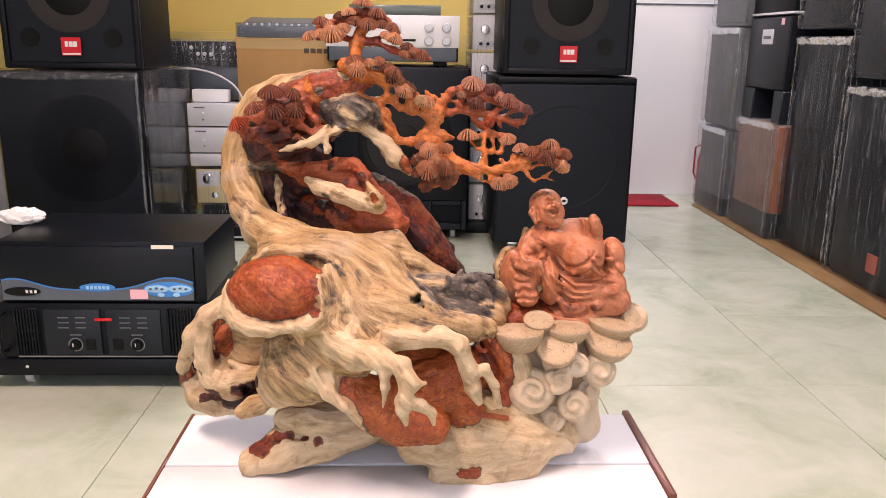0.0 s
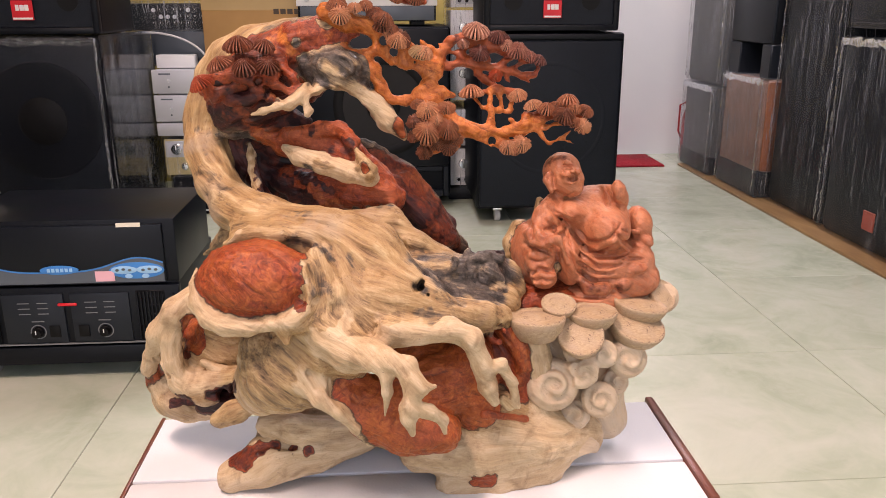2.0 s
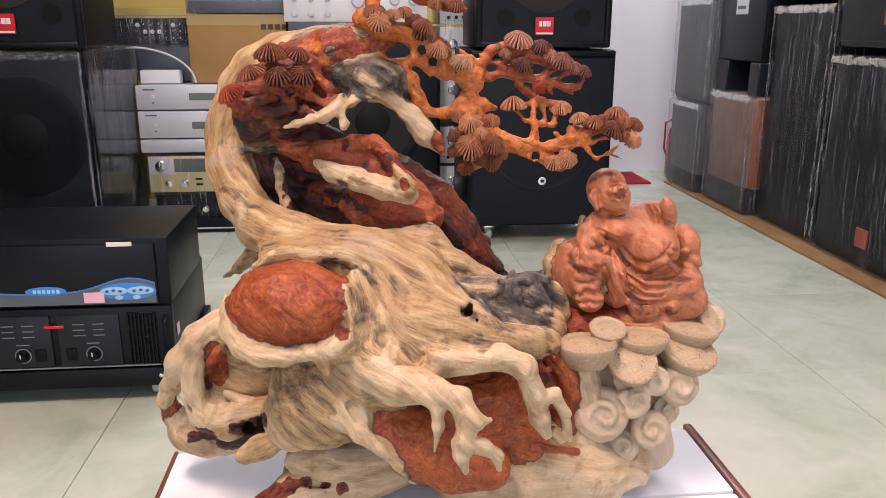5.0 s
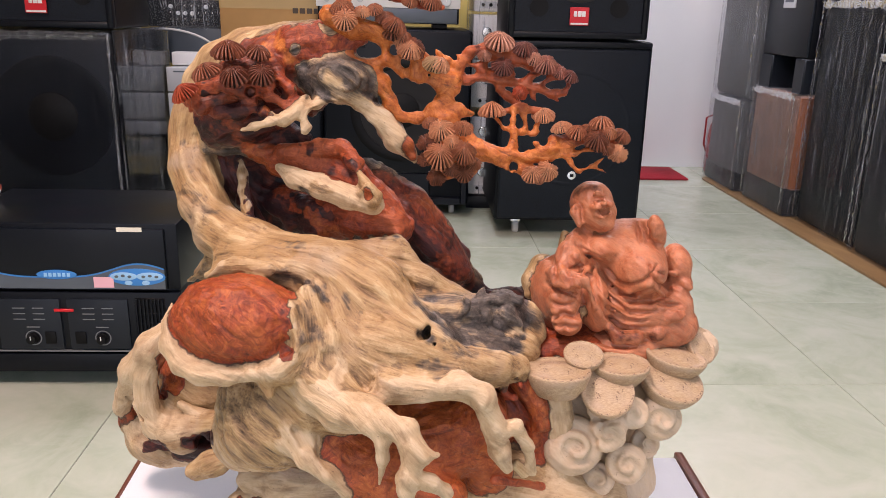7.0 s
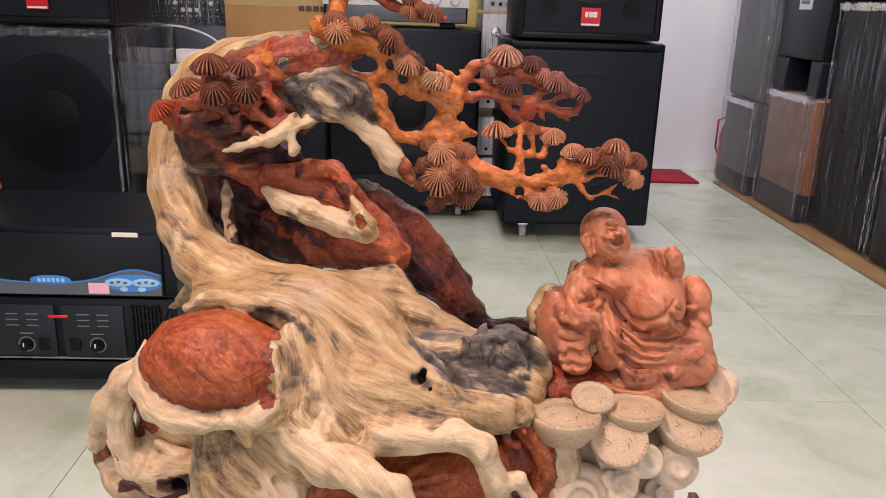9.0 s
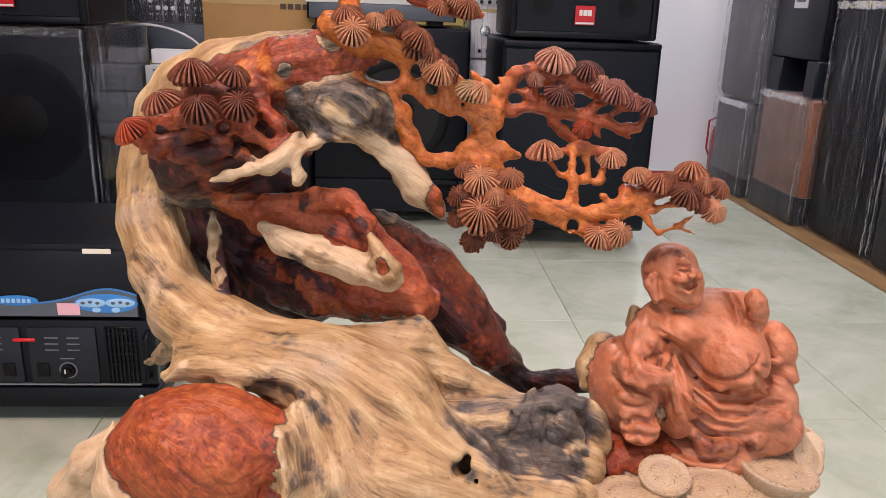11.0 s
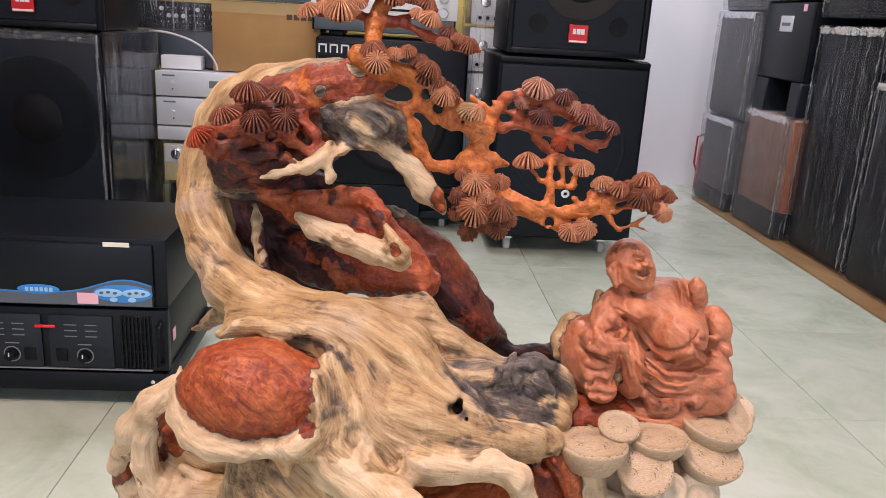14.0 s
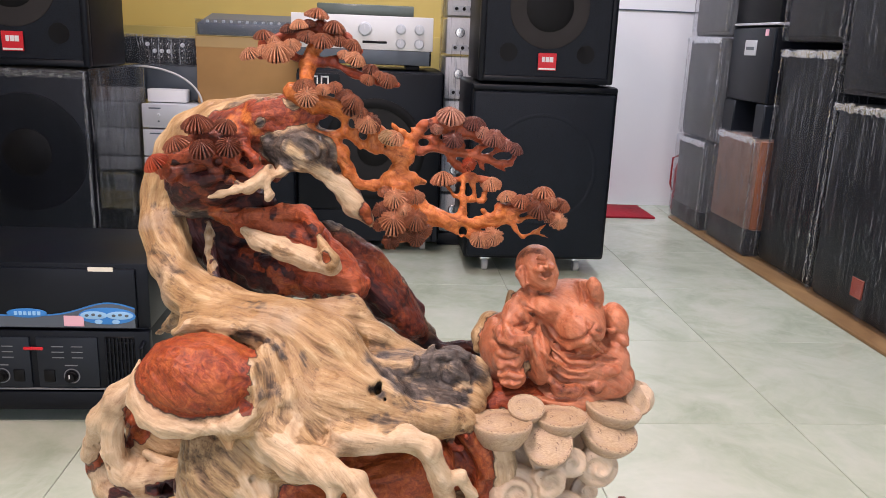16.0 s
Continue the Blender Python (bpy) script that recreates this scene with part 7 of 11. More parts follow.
body.tint("knot", [(-0.056, 0.910, 0.847, 0.0074), (-0.054, 0.990, 0.837, 0.0087)], ragged=0.004)
body.tint("knot", [(-0.077, 0.910, 0.845, 0.0040), (-0.078, 0.990, 0.835, 0.0047)], ragged=0.004)
body.tint("knot", [(-0.063, 0.910, 0.842, 0.0034), (-0.062, 0.990, 0.831, 0.0039)], ragged=0.004)
body.tint("weather", [(-0.080, 0.910, 0.851, 0.0030), (-0.081, 0.960, 0.846, 0.0033)], ragged=0.004)
body.tint("weather", [(-0.072, 0.910, 0.848, 0.0027), (-0.072, 0.960, 0.842, 0.0030)], ragged=0.004)
body.tint("weather", [(-0.062, 0.910, 0.848, 0.0024), (-0.061, 0.960, 0.842, 0.0026)], ragged=0.004)
body.tint("weather", [(-0.055, 0.910, 0.854, 0.0020), (-0.053, 0.960, 0.848, 0.0022)], ragged=0.004)
body.tint("amber", [(-0.131, 0.900, 0.872, 0.0058), (-0.143, 0.990, 0.866, 0.0069)], ragged=0.006)
body.tint("amber", [(-0.120, 0.900, 0.878, 0.0071), (-0.129, 0.990, 0.873, 0.0084)], ragged=0.006)
body.tint("pinkish", [(-0.107, 0.900, 0.882, 0.0077), (-0.114, 0.990, 0.878, 0.0092)], ragged=0.006)
body.tint("pinkish", [(-0.094, 0.900, 0.885, 0.0077), (-0.099, 0.990, 0.881, 0.0092)], ragged=0.006)
body.tint("amber", [(-0.112, 0.900, 0.868, 0.0052), (-0.120, 0.990, 0.861, 0.0062)], ragged=0.006)
body.tint("pinkish", [(-0.101, 0.900, 0.873, 0.0058), (-0.107, 0.990, 0.867, 0.0069)], ragged=0.006)
body.tint("pinkish", [(-0.086, 0.900, 0.876, 0.0045), (-0.089, 0.990, 0.871, 0.0054)], ragged=0.006)
body.cut([(-0.088, 0.870, 0.825, 0.0075), (-0.095, 1.040, 0.795, 0.0104)], 0.003)
body.cut([(-0.079, 0.870, 0.828, 0.0094), (-0.083, 1.040, 0.799, 0.0130)], 0.003)
body.cut([(-0.070, 0.870, 0.826, 0.0107), (-0.071, 1.040, 0.796, 0.0148)], 0.003)
body.cut([(-0.061, 0.870, 0.821, 0.0101), (-0.058, 1.040, 0.788, 0.0140)], 0.003)
body.cut([(-0.053, 0.870, 0.814, 0.0089), (-0.047, 1.040, 0.780, 0.0123)], 0.003)
body.cut([(-0.046, 0.870, 0.807, 0.0064), (-0.037, 1.040, 0.770, 0.0089)], 0.003)
# shadow of the cavern below the claw, painted as deep purple
body.tint("deep", [(-0.137, 0.930, 0.801, 0.0050), (-0.151, 1.030, 0.780, 0.0060)], ragged=0.006)
body.tint("deep", [(-0.125, 0.930, 0.798, 0.0064), (-0.136, 1.030, 0.777, 0.0077)], ragged=0.006)
body.tint("deep", [(-0.111, 0.930, 0.795, 0.0065), (-0.119, 1.030, 0.773, 0.0078)], ragged=0.006)
body.tint("deep", [(-0.098, 0.930, 0.791, 0.0047), (-0.104, 1.030, 0.769, 0.0056)], ragged=0.006)
body.limb("heart", [(-0.145, 0.935, 0.840, 0.0049), (-0.132, 0.928, 0.833, 0.0042), (-0.118, 0.925, 0.826, 0.0031), (-0.110, 0.930, 0.829, 0.0025)], 0.005)
body.limb("heart", [(-0.123, 0.937, 0.847, 0.0053), (-0.113, 0.930, 0.838, 0.0042), (-0.111, 0.930, 0.829, 0.0028)], 0.005)
body.limb("dull", [(-0.189, 0.935, 0.827, 0.0056), (-0.177, 0.935, 0.819, 0.0071), (-0.162, 0.935, 0.817, 0.0071), (-0.147, 0.932, 0.823, 0.0056)], 0.006)
body.cut([(-0.124, 0.920, 0.838, 0.0031), (-0.129, 0.950, 0.832, 0.0033)], 0.003)
body.cut([(-0.138, 0.915, 0.827, 0.0024), (-0.141, 0.945, 0.821, 0.0025)], 0.003)
body.cut([(-0.116, 0.915, 0.835, 0.0017), (-0.118, 0.940, 0.831, 0.0018)], 0.002)
body.tint("weather", [(-0.104, 0.800, 0.729, 0.0057), (-0.114, 0.900, 0.682, 0.0072)], ragged=0.016)
body.tint("weather", [(-0.094, 0.800, 0.725, 0.0069), (-0.102, 0.900, 0.676, 0.0087)], ragged=0.016)
body.tint("weather", [(-0.083, 0.800, 0.721, 0.0052), (-0.087, 0.900, 0.671, 0.0066)], ragged=0.016)
body.tint("weather", [(-0.089, 0.800, 0.692, 0.0070), (-0.095, 0.900, 0.635, 0.0089)], ragged=0.016)
body.tint("weather", [(-0.092, 0.800, 0.679, 0.0077), (-0.099, 0.900, 0.618, 0.0098)], ragged=0.016)
body.tint("weather", [(-0.083, 0.800, 0.665, 0.0078), (-0.087, 0.900, 0.601, 0.0099)], ragged=0.016)
body.tint("weather", [(-0.098, 0.800, 0.666, 0.0054), (-0.106, 0.900, 0.601, 0.0068)], ragged=0.016)
body.tint("weather", [(-0.071, 0.800, 0.662, 0.0060), (-0.072, 0.900, 0.596, 0.0076)], ragged=0.016)
body.tint("weather", [(-0.060, 0.800, 0.692, 0.0041), (-0.057, 0.900, 0.635, 0.0052)], ragged=0.016)
body.tint("ash", [(-0.114, 0.780, 0.736, 0.0022), (-0.133, 0.920, 0.669, 0.0030)], ragged=0.01)
body.tint("ash", [(-0.105, 0.780, 0.733, 0.0024), (-0.120, 0.920, 0.664, 0.0034)], ragged=0.01)
body.tint("ash", [(-0.097, 0.780, 0.729, 0.0022), (-0.109, 0.920, 0.659, 0.0030)], ragged=0.01)
body.tint("ash", [(-0.063, 0.780, 0.711, 0.0019), (-0.061, 0.920, 0.634, 0.0027)], ragged=0.01)
body.tint("ash", [(-0.060, 0.780, 0.707, 0.0019), (-0.056, 0.920, 0.628, 0.0027)], ragged=0.01)
body.tint("ash", [(-0.056, 0.780, 0.703, 0.0014), (-0.051, 0.920, 0.622, 0.0020)], ragged=0.01)
body.tint("ash", [(-0.077, 0.780, 0.679, 0.0028), (-0.080, 0.920, 0.589, 0.0040)], ragged=0.01)
body.tint("ash", [(-0.070, 0.780, 0.676, 0.0023), (-0.070, 0.920, 0.585, 0.0032)], ragged=0.01)
body.tint("ash", [(-0.088, 0.780, 0.675, 0.0023), (-0.096, 0.920, 0.583, 0.0032)], ragged=0.01)
body.tint("ash", [(-0.084, 0.780, 0.725, 0.0022), (-0.090, 0.920, 0.654, 0.0031)], ragged=0.01)
body.tint("ash", [(-0.077, 0.780, 0.722, 0.0019), (-0.080, 0.920, 0.649, 0.0027)], ragged=0.01)
body.tint("ash", [(-0.101, 0.780, 0.755, 0.0016), (-0.114, 0.920, 0.695, 0.0022)], ragged=0.01)
body.tint("ash", [(-0.094, 0.780, 0.754, 0.0016), (-0.104, 0.920, 0.693, 0.0022)], ragged=0.01)
body.limb("heart", [(-0.202, 0.935, 0.826, 0.0056), (-0.188, 0.932, 0.836, 0.0076), (-0.173, 0.934, 0.838, 0.0077)], 0.006)
body.limb("dull", [(-0.172, 0.932, 0.840, 0.0083), (-0.153, 0.932, 0.837, 0.0077), (-0.133, 0.936, 0.841, 0.0070), (-0.123, 0.945, 0.854, 0.0057)], 0.006)
body.limb("dull", [(-0.166, 0.940, 0.853, 0.0084), (-0.146, 0.942, 0.854, 0.0085), (-0.130, 0.945, 0.859, 0.0057)], 0.006)
body.cut([(-0.144, 0.905, 0.839, 0.0023), (-0.148, 0.935, 0.834, 0.0025)], 0.003)
body.cut([(-0.167, 0.905, 0.836, 0.0020), (-0.173, 0.935, 0.831, 0.0021)], 0.003)
body.cut([(-0.122, 0.905, 0.847, 0.0017), (-0.125, 0.935, 0.843, 0.0018)], 0.002)
body.tint("dull", [(-0.177, 0.910, 0.819, 0.0074), (-0.197, 1.000, 0.804, 0.0088)], ragged=0.008)
body.tint("dull", [(-0.166, 0.910, 0.813, 0.0081), (-0.184, 1.000, 0.796, 0.0096)], ragged=0.008)
body.tint("dull", [(-0.160, 0.910, 0.803, 0.0061), (-0.177, 1.000, 0.784, 0.0073)], ragged=0.008)
body.tint("dull", [(-0.175, 0.910, 0.806, 0.0054), (-0.194, 1.000, 0.787, 0.0064)], ragged=0.008)
body.tint("char", [(-0.108, 0.900, 0.873, 0.0029), (-0.115, 0.990, 0.867, 0.0035)], ragged=0.003)
body.tint("char", [(-0.107, 0.900, 0.875, 0.0026), (-0.114, 0.990, 0.870, 0.0031)], ragged=0.003)
body.tint("ash", [(-0.208, 0.930, 0.793, 0.0021), (-0.233, 1.020, 0.773, 0.0025)], ragged=0.002)
body.tint("ash", [(-0.201, 0.930, 0.794, 0.0021), (-0.224, 1.020, 0.774, 0.0025)], ragged=0.002)
body.tint("weather", [(-0.213, 0.930, 0.801, 0.0021), (-0.239, 1.020, 0.783, 0.0025)], ragged=0.008)
body.tint("weather", [(-0.206, 0.930, 0.785, 0.0025), (-0.231, 1.020, 0.764, 0.0029)], ragged=0.008)
body.tint("weather", [(-0.201, 0.930, 0.780, 0.0018), (-0.225, 1.020, 0.757, 0.0021)], ragged=0.008)
body.tint("rose", [(-0.209, 0.800, 0.639, 0.0060), (-0.240, 0.950, 0.577, 0.0075)], ragged=0.002)
body.tint("rose", [(-0.209, 0.800, 0.629, 0.0079), (-0.239, 0.950, 0.565, 0.0098)], ragged=0.002)
body.tint("rose", [(-0.208, 0.800, 0.619, 0.0070), (-0.238, 0.950, 0.552, 0.0087)], ragged=0.002)
body.tint("rose", [(-0.205, 0.800, 0.612, 0.0047), (-0.235, 0.950, 0.543, 0.0058)], ragged=0.002)
body.tint("ash", [(0.034, 0.785, 0.706, 0.0011), (0.075, 0.925, 0.627, 0.0016)], ragged=0.002)
body.tint("ash", [(0.039, 0.785, 0.707, 0.0011), (0.081, 0.925, 0.629, 0.0016)], ragged=0.002)
body.tint("ash", [(0.043, 0.785, 0.707, 0.0011), (0.087, 0.925, 0.630, 0.0016)], ragged=0.002)
body.tint("ash", [(0.048, 0.785, 0.706, 0.0012), (0.094, 0.925, 0.627, 0.0016)], ragged=0.002)
body.tint("ash", [(0.037, 0.785, 0.690, 0.0015), (0.079, 0.925, 0.605, 0.0020)], ragged=0.002)
body.tint("ash", [(0.042, 0.785, 0.688, 0.0015), (0.085, 0.925, 0.602, 0.0020)], ragged=0.002)
body.tint("ash", [(0.046, 0.785, 0.686, 0.0015), (0.092, 0.925, 0.600, 0.0020)], ragged=0.002)
body.tint("ash", [(0.051, 0.785, 0.687, 0.0015), (0.098, 0.925, 0.602, 0.0020)], ragged=0.002)
body.tint("ash", [(0.006, 0.785, 0.690, 0.0014), (0.036, 0.925, 0.605, 0.0020)], ragged=0.002)
body.tint("ash", [(0.011, 0.785, 0.692, 0.0014), (0.042, 0.925, 0.608, 0.0020)], ragged=0.002)
body.tint("ash", [(0.015, 0.785, 0.693, 0.0014), (0.048, 0.925, 0.610, 0.0020)], ragged=0.002)
body.tint("ash", [(0.020, 0.785, 0.690, 0.0014), (0.054, 0.925, 0.605, 0.0020)], ragged=0.002)
body.tint("weather", [(-0.204, 0.920, 0.773, 0.0042), (-0.235, 1.030, 0.744, 0.0052)], ragged=0.012)
body.tint("weather", [(-0.202, 0.920, 0.757, 0.0071), (-0.232, 1.030, 0.723, 0.0087)], ragged=0.012)
body.tint("weather", [(-0.194, 0.920, 0.740, 0.0079), (-0.223, 1.030, 0.703, 0.0097)], ragged=0.012)
body.tint("weather", [(-0.187, 0.920, 0.723, 0.0080), (-0.213, 1.030, 0.682, 0.0098)], ragged=0.012)
body.tint("weather", [(-0.175, 0.920, 0.707, 0.0059), (-0.199, 1.030, 0.663, 0.0072)], ragged=0.012)
body.tint("weather", [(-0.202, 0.920, 0.730, 0.0043), (-0.232, 1.030, 0.691, 0.0053)], ragged=0.012)
body.tint("ochre", [(-0.185, 0.840, 0.807, 0.0058), (-0.240, 1.030, 0.761, 0.0085)], ragged=0.014)
body.tint("ochre", [(-0.189, 0.840, 0.790, 0.0041), (-0.245, 1.030, 0.737, 0.0060)], ragged=0.014)
body.tint("ochre", [(-0.170, 0.840, 0.778, 0.0042), (-0.217, 1.030, 0.719, 0.0061)], ragged=0.014)
body.tint("ochre", [(-0.146, 0.840, 0.729, 0.0062), (-0.182, 1.030, 0.648, 0.0091)], ragged=0.014)
body.tint("ochre", [(-0.128, 0.840, 0.726, 0.0062), (-0.155, 1.030, 0.643, 0.0091)], ragged=0.014)
body.tint("ash", [(-0.171, 0.840, 0.759, 0.0024), (-0.219, 1.030, 0.691, 0.0035)], ragged=0.009)
body.tint("ash", [(-0.166, 0.840, 0.744, 0.0024), (-0.211, 1.030, 0.670, 0.0036)], ragged=0.009)
body.tint("ash", [(-0.160, 0.840, 0.733, 0.0022), (-0.202, 1.030, 0.653, 0.0032)], ragged=0.009)
body.tint("ash", [(-0.176, 0.840, 0.773, 0.0018), (-0.226, 1.030, 0.712, 0.0026)], ragged=0.009)
body.tint("ash", [(-0.115, 0.840, 0.730, 0.0016), (-0.137, 1.030, 0.649, 0.0023)], ragged=0.009)
body.tint("ash", [(-0.108, 0.840, 0.729, 0.0016), (-0.126, 1.030, 0.648, 0.0023)], ragged=0.009)
body.tint("ash", [(-0.100, 0.840, 0.728, 0.0012), (-0.115, 1.030, 0.646, 0.0018)], ragged=0.009)
body.tint("weather", [(-0.008, 0.840, 0.705, 0.0058), (0.013, 0.980, 0.636, 0.0078)], ragged=0.01)
body.tint("weather", [(0.005, 0.840, 0.703, 0.0058), (0.031, 0.980, 0.634, 0.0078)], ragged=0.01)
body.tint("weather", [(0.018, 0.840, 0.704, 0.0045), (0.048, 0.980, 0.636, 0.0061)], ragged=0.01)
body.tint("weather", [(-0.018, 0.840, 0.719, 0.0038), (-0.001, 0.980, 0.655, 0.0051)], ragged=0.01)
skin_part("root_base", body, MAT["carve"], carving, "cream sapwood root with brick-red burl faces")

clouds = Skin(0.0019)


def scroll(cx, cy, cz, r, start, turns=1.3, way=1, lean=14):
    """A cloud scroll: a round boss with a groove that winds inward to a small pit, facing the viewer and slightly up."""
    m = Matrix.Translation((cx, cy, cz)) @ pose(0, 0, 0, -lean)
    c = m @ Vector((0, 0.45 * r, 0))
    clouds.lump("sap", c, (r, 0.62 * r, r), (-lean, 0, 0), k=0.004)
    groove = []
    for i in range(19):
        f = i / 18
        a = radians(start) + way * 2 * math.pi * turns * f
        q = r * (0.80 - 0.66 * f)
        w = m @ Vector((q * math.cos(a), 0.45 * r - 0.60 * r * math.sqrt(max(0.05, 1 - (q / r) ** 2)), q * math.sin(a)))
        groove.append((w.x, w.y, w.z, max(0.0022, r * (0.075 + 0.095 * f))))
    clouds.cut(groove, 0.003)
    clouds.tint("weather", groove[9:], 0.002, 0.001)


clouds.limb("sap", [(0.131, 0.904, 0.574, 0.0236), (0.151, 0.920, 0.522, 0.0308), (0.160, 0.918, 0.467, 0.0282)])
clouds.limb("sap", [(0.193, 0.929, 0.546, 0.0295), (0.202, 0.927, 0.491, 0.0337), (0.213, 0.915, 0.462, 0.0251)])
clouds.limb("sap", [(0.247, 0.932, 0.572, 0.0217), (0.224, 0.920, 0.530, 0.0184), (0.201, 0.910, 0.488, 0.0184)])
clouds.limb("heart", [(0.119, 0.919, 0.597, 0.0178), (0.140, 0.919, 0.598, 0.0178), (0.189, 0.929, 0.590, 0.0213)], 0.004)
clouds.limb("sap", [(0.191, 0.932, 0.580, 0.0215), (0.257, 0.952, 0.587, 0.0274), (0.281, 0.950, 0.590, 0.0188)])
clouds.limb("sap", [(0.081, 0.864, 0.497, 0.0181), (0.114, 0.882, 0.470, 0.0208), (0.179, 0.905, 0.457, 0.0248)])
clouds.limb("sap", [(0.089, 0.860, 0.470, 0.0192), (0.121, 0.867, 0.456, 0.0215), (0.173, 0.880, 0.448, 0.0251)], 0.004)
clouds.limb("sap", [(0.066, 0.845, 0.481, 0.0129), (0.055, 0.843, 0.465, 0.0100)], 0.006)
clouds.cut([(0.076, 0.808, 0.510, 0.0076), (0.086, 0.812, 0.504, 0.0072)], 0.002)
clouds.cut([(0.093, 0.808, 0.502, 0.0076), (0.104, 0.812, 0.496, 0.0072)], 0.002)
clouds.cut([(0.113, 0.808, 0.508, 0.0076), (0.123, 0.812, 0.501, 0.0072)], 0.002)
clouds.cut([(0.130, 0.808, 0.499, 0.0077), (0.141, 0.812, 0.492, 0.0072)], 0.002)
clouds.cut([(0.145, 0.808, 0.504, 0.0076), (0.156, 0.812, 0.498, 0.0072)], 0.002)
clouds.cut([(0.104, 0.808, 0.491, 0.0077), (0.115, 0.812, 0.484, 0.0072)], 0.002)
clouds.cut([(0.124, 0.808, 0.488, 0.0077), (0.135, 0.812, 0.482, 0.0073)], 0.002)
clouds.tint("heart", [(0.266, 0.905, 0.576, 0.0054), (0.270, 0.905, 0.558, 0.0049)])
clouds.tint("heart", [(0.102, 0.860, 0.608, 0.0059), (0.104, 0.860, 0.587, 0.0049)])
scroll(0.141, 0.852, 0.533, 0.0281, 150, 1.25, -1)
scroll(0.170, 0.850, 0.548, 0.0170, 60, 1.2, 1)
scroll(0.194, 0.858, 0.564, 0.0151, 180, 1.1, -1)
scroll(0.222, 0.868, 0.553, 0.0216, 30, 1.1, -1)
scroll(0.191, 0.854, 0.514, 0.0194, 120, 1.1, 1)
scroll(0.163, 0.862, 0.566, 0.0111, 200, 1, 1)
scroll(0.122, 0.862, 0.554, 0.0171, 160, 1, -1)
scroll(0.168, 0.864, 0.492, 0.0166, 80, 1, -1)
scroll(0.212, 0.872, 0.525, 0.0146, 80, 1, 1)
scroll(0.227, 0.885, 0.570, 0.0157, 20, 1, -1)
scroll(0.124, 0.862, 0.507, 0.0154, 20, 1, 1)
clouds.cut([(0.182, 0.800, 0.437, 0.0402), (0.199, 0.900, 0.379, 0.0413), (0.236, 1.020, 0.300, 0.0457)], 0.004)
skin_part("cloud_base", clouds, MAT["carve_cream"], carving, "pale sapwood carved into cloud scrolls", rough=0.0009)

boughs = Skin(0.0018)
boughs.limb("amber", [(-0.074, 0.967, 0.866, 0.0137), (-0.051, 0.963, 0.857, 0.0097), (-0.037, 0.960, 0.843, 0.0082), (-0.029, 0.958, 0.826, 0.0060), (-0.018, 0.957, 0.815, 0.0049), (-0.002, 0.956, 0.811, 0.0053), (0.017, 0.957, 0.814, 0.0065)], 0.0045)
boughs.limb("amber", [(-0.081, 0.966, 0.884, 0.0095), (-0.059, 0.962, 0.889, 0.0087), (-0.038, 0.960, 0.883, 0.0066), (-0.020, 0.960, 0.871, 0.0055), (-0.005, 0.960, 0.859, 0.0052), (0.012, 0.962, 0.851, 0.0053), (0.028, 0.966, 0.848, 0.0061)], 0.0045)
boughs.limb("amber", [(-0.063, 0.962, 0.861, 0.0059), (-0.043, 0.960, 0.858, 0.0055), (-0.029, 0.960, 0.862, 0.0044), (-0.017, 0.960, 0.852, 0.0041), (-0.003, 0.960, 0.848, 0.0041), (0.019, 0.962, 0.840, 0.0057)], 0.0045)
boughs.limb("amber", [(-0.033, 0.960, 0.879, 0.0044), (-0.031, 0.960, 0.865, 0.0044)], 0.0045)
boughs.limb("amber", [(-0.017, 0.960, 0.868, 0.0033), (-0.020, 0.960, 0.862, 0.0037)], 0.0045)
boughs.limb("amber", [(-0.005, 0.960, 0.859, 0.0033), (-0.006, 0.960, 0.848, 0.0034)], 0.0045)
boughs.limb("amber", [(0.003, 0.960, 0.855, 0.0026), (0.003, 0.960, 0.845, 0.0026)], 0.0045)
boughs.limb("amber", [(-0.017, 0.959, 0.851, 0.0030), (-0.017, 0.957, 0.845, 0.0011)], 0.003)
boughs.limb("amber", [(-0.003, 0.959, 0.847, 0.0026), (-0.002, 0.957, 0.842, 0.0011)], 0.003)
boughs.limb("amber", [(0.010, 0.959, 0.843, 0.0026), (0.011, 0.957, 0.837, 0.0011)], 0.003)
boughs.limb("amber", [(0.027, 0.968, 0.848, 0.0069), (0.026, 0.964, 0.838, 0.0068), (0.021, 0.960, 0.828, 0.0065), (0.012, 0.957, 0.819, 0.0068), (0.022, 0.955, 0.809, 0.0106), (0.034, 0.955, 0.792, 0.0138), (0.051, 0.950, 0.784, 0.0100), (0.068, 0.946, 0.782, 0.0073), (0.080, 0.945, 0.782, 0.0054), (0.097, 0.943, 0.779, 0.0046), (0.113, 0.940, 0.779, 0.0031), (0.129, 0.937, 0.783, 0.0027)], 0.0045)
boughs.limb("amber", [(0.019, 0.959, 0.823, 0.0053), (0.034, 0.957, 0.819, 0.0049), (0.046, 0.957, 0.816, 0.0034)], 0.006)
boughs.limb("amber", [(0.031, 0.948, 0.778, 0.0092), (0.023, 0.948, 0.763, 0.0050), (0.045, 0.946, 0.766, 0.0058)], 0.0045)
boughs.limb("amber", [(0.067, 0.944, 0.778, 0.0053), (0.080, 0.942, 0.770, 0.0031), (0.094, 0.942, 0.767, 0.0050), (0.117, 0.942, 0.768, 0.0050)], 0.0045)
boughs.limb("amber", [(0.075, 0.945, 0.781, 0.0031), (0.089, 0.944, 0.775, 0.0023), (0.095, 0.943, 0.767, 0.0027)], 0.003)
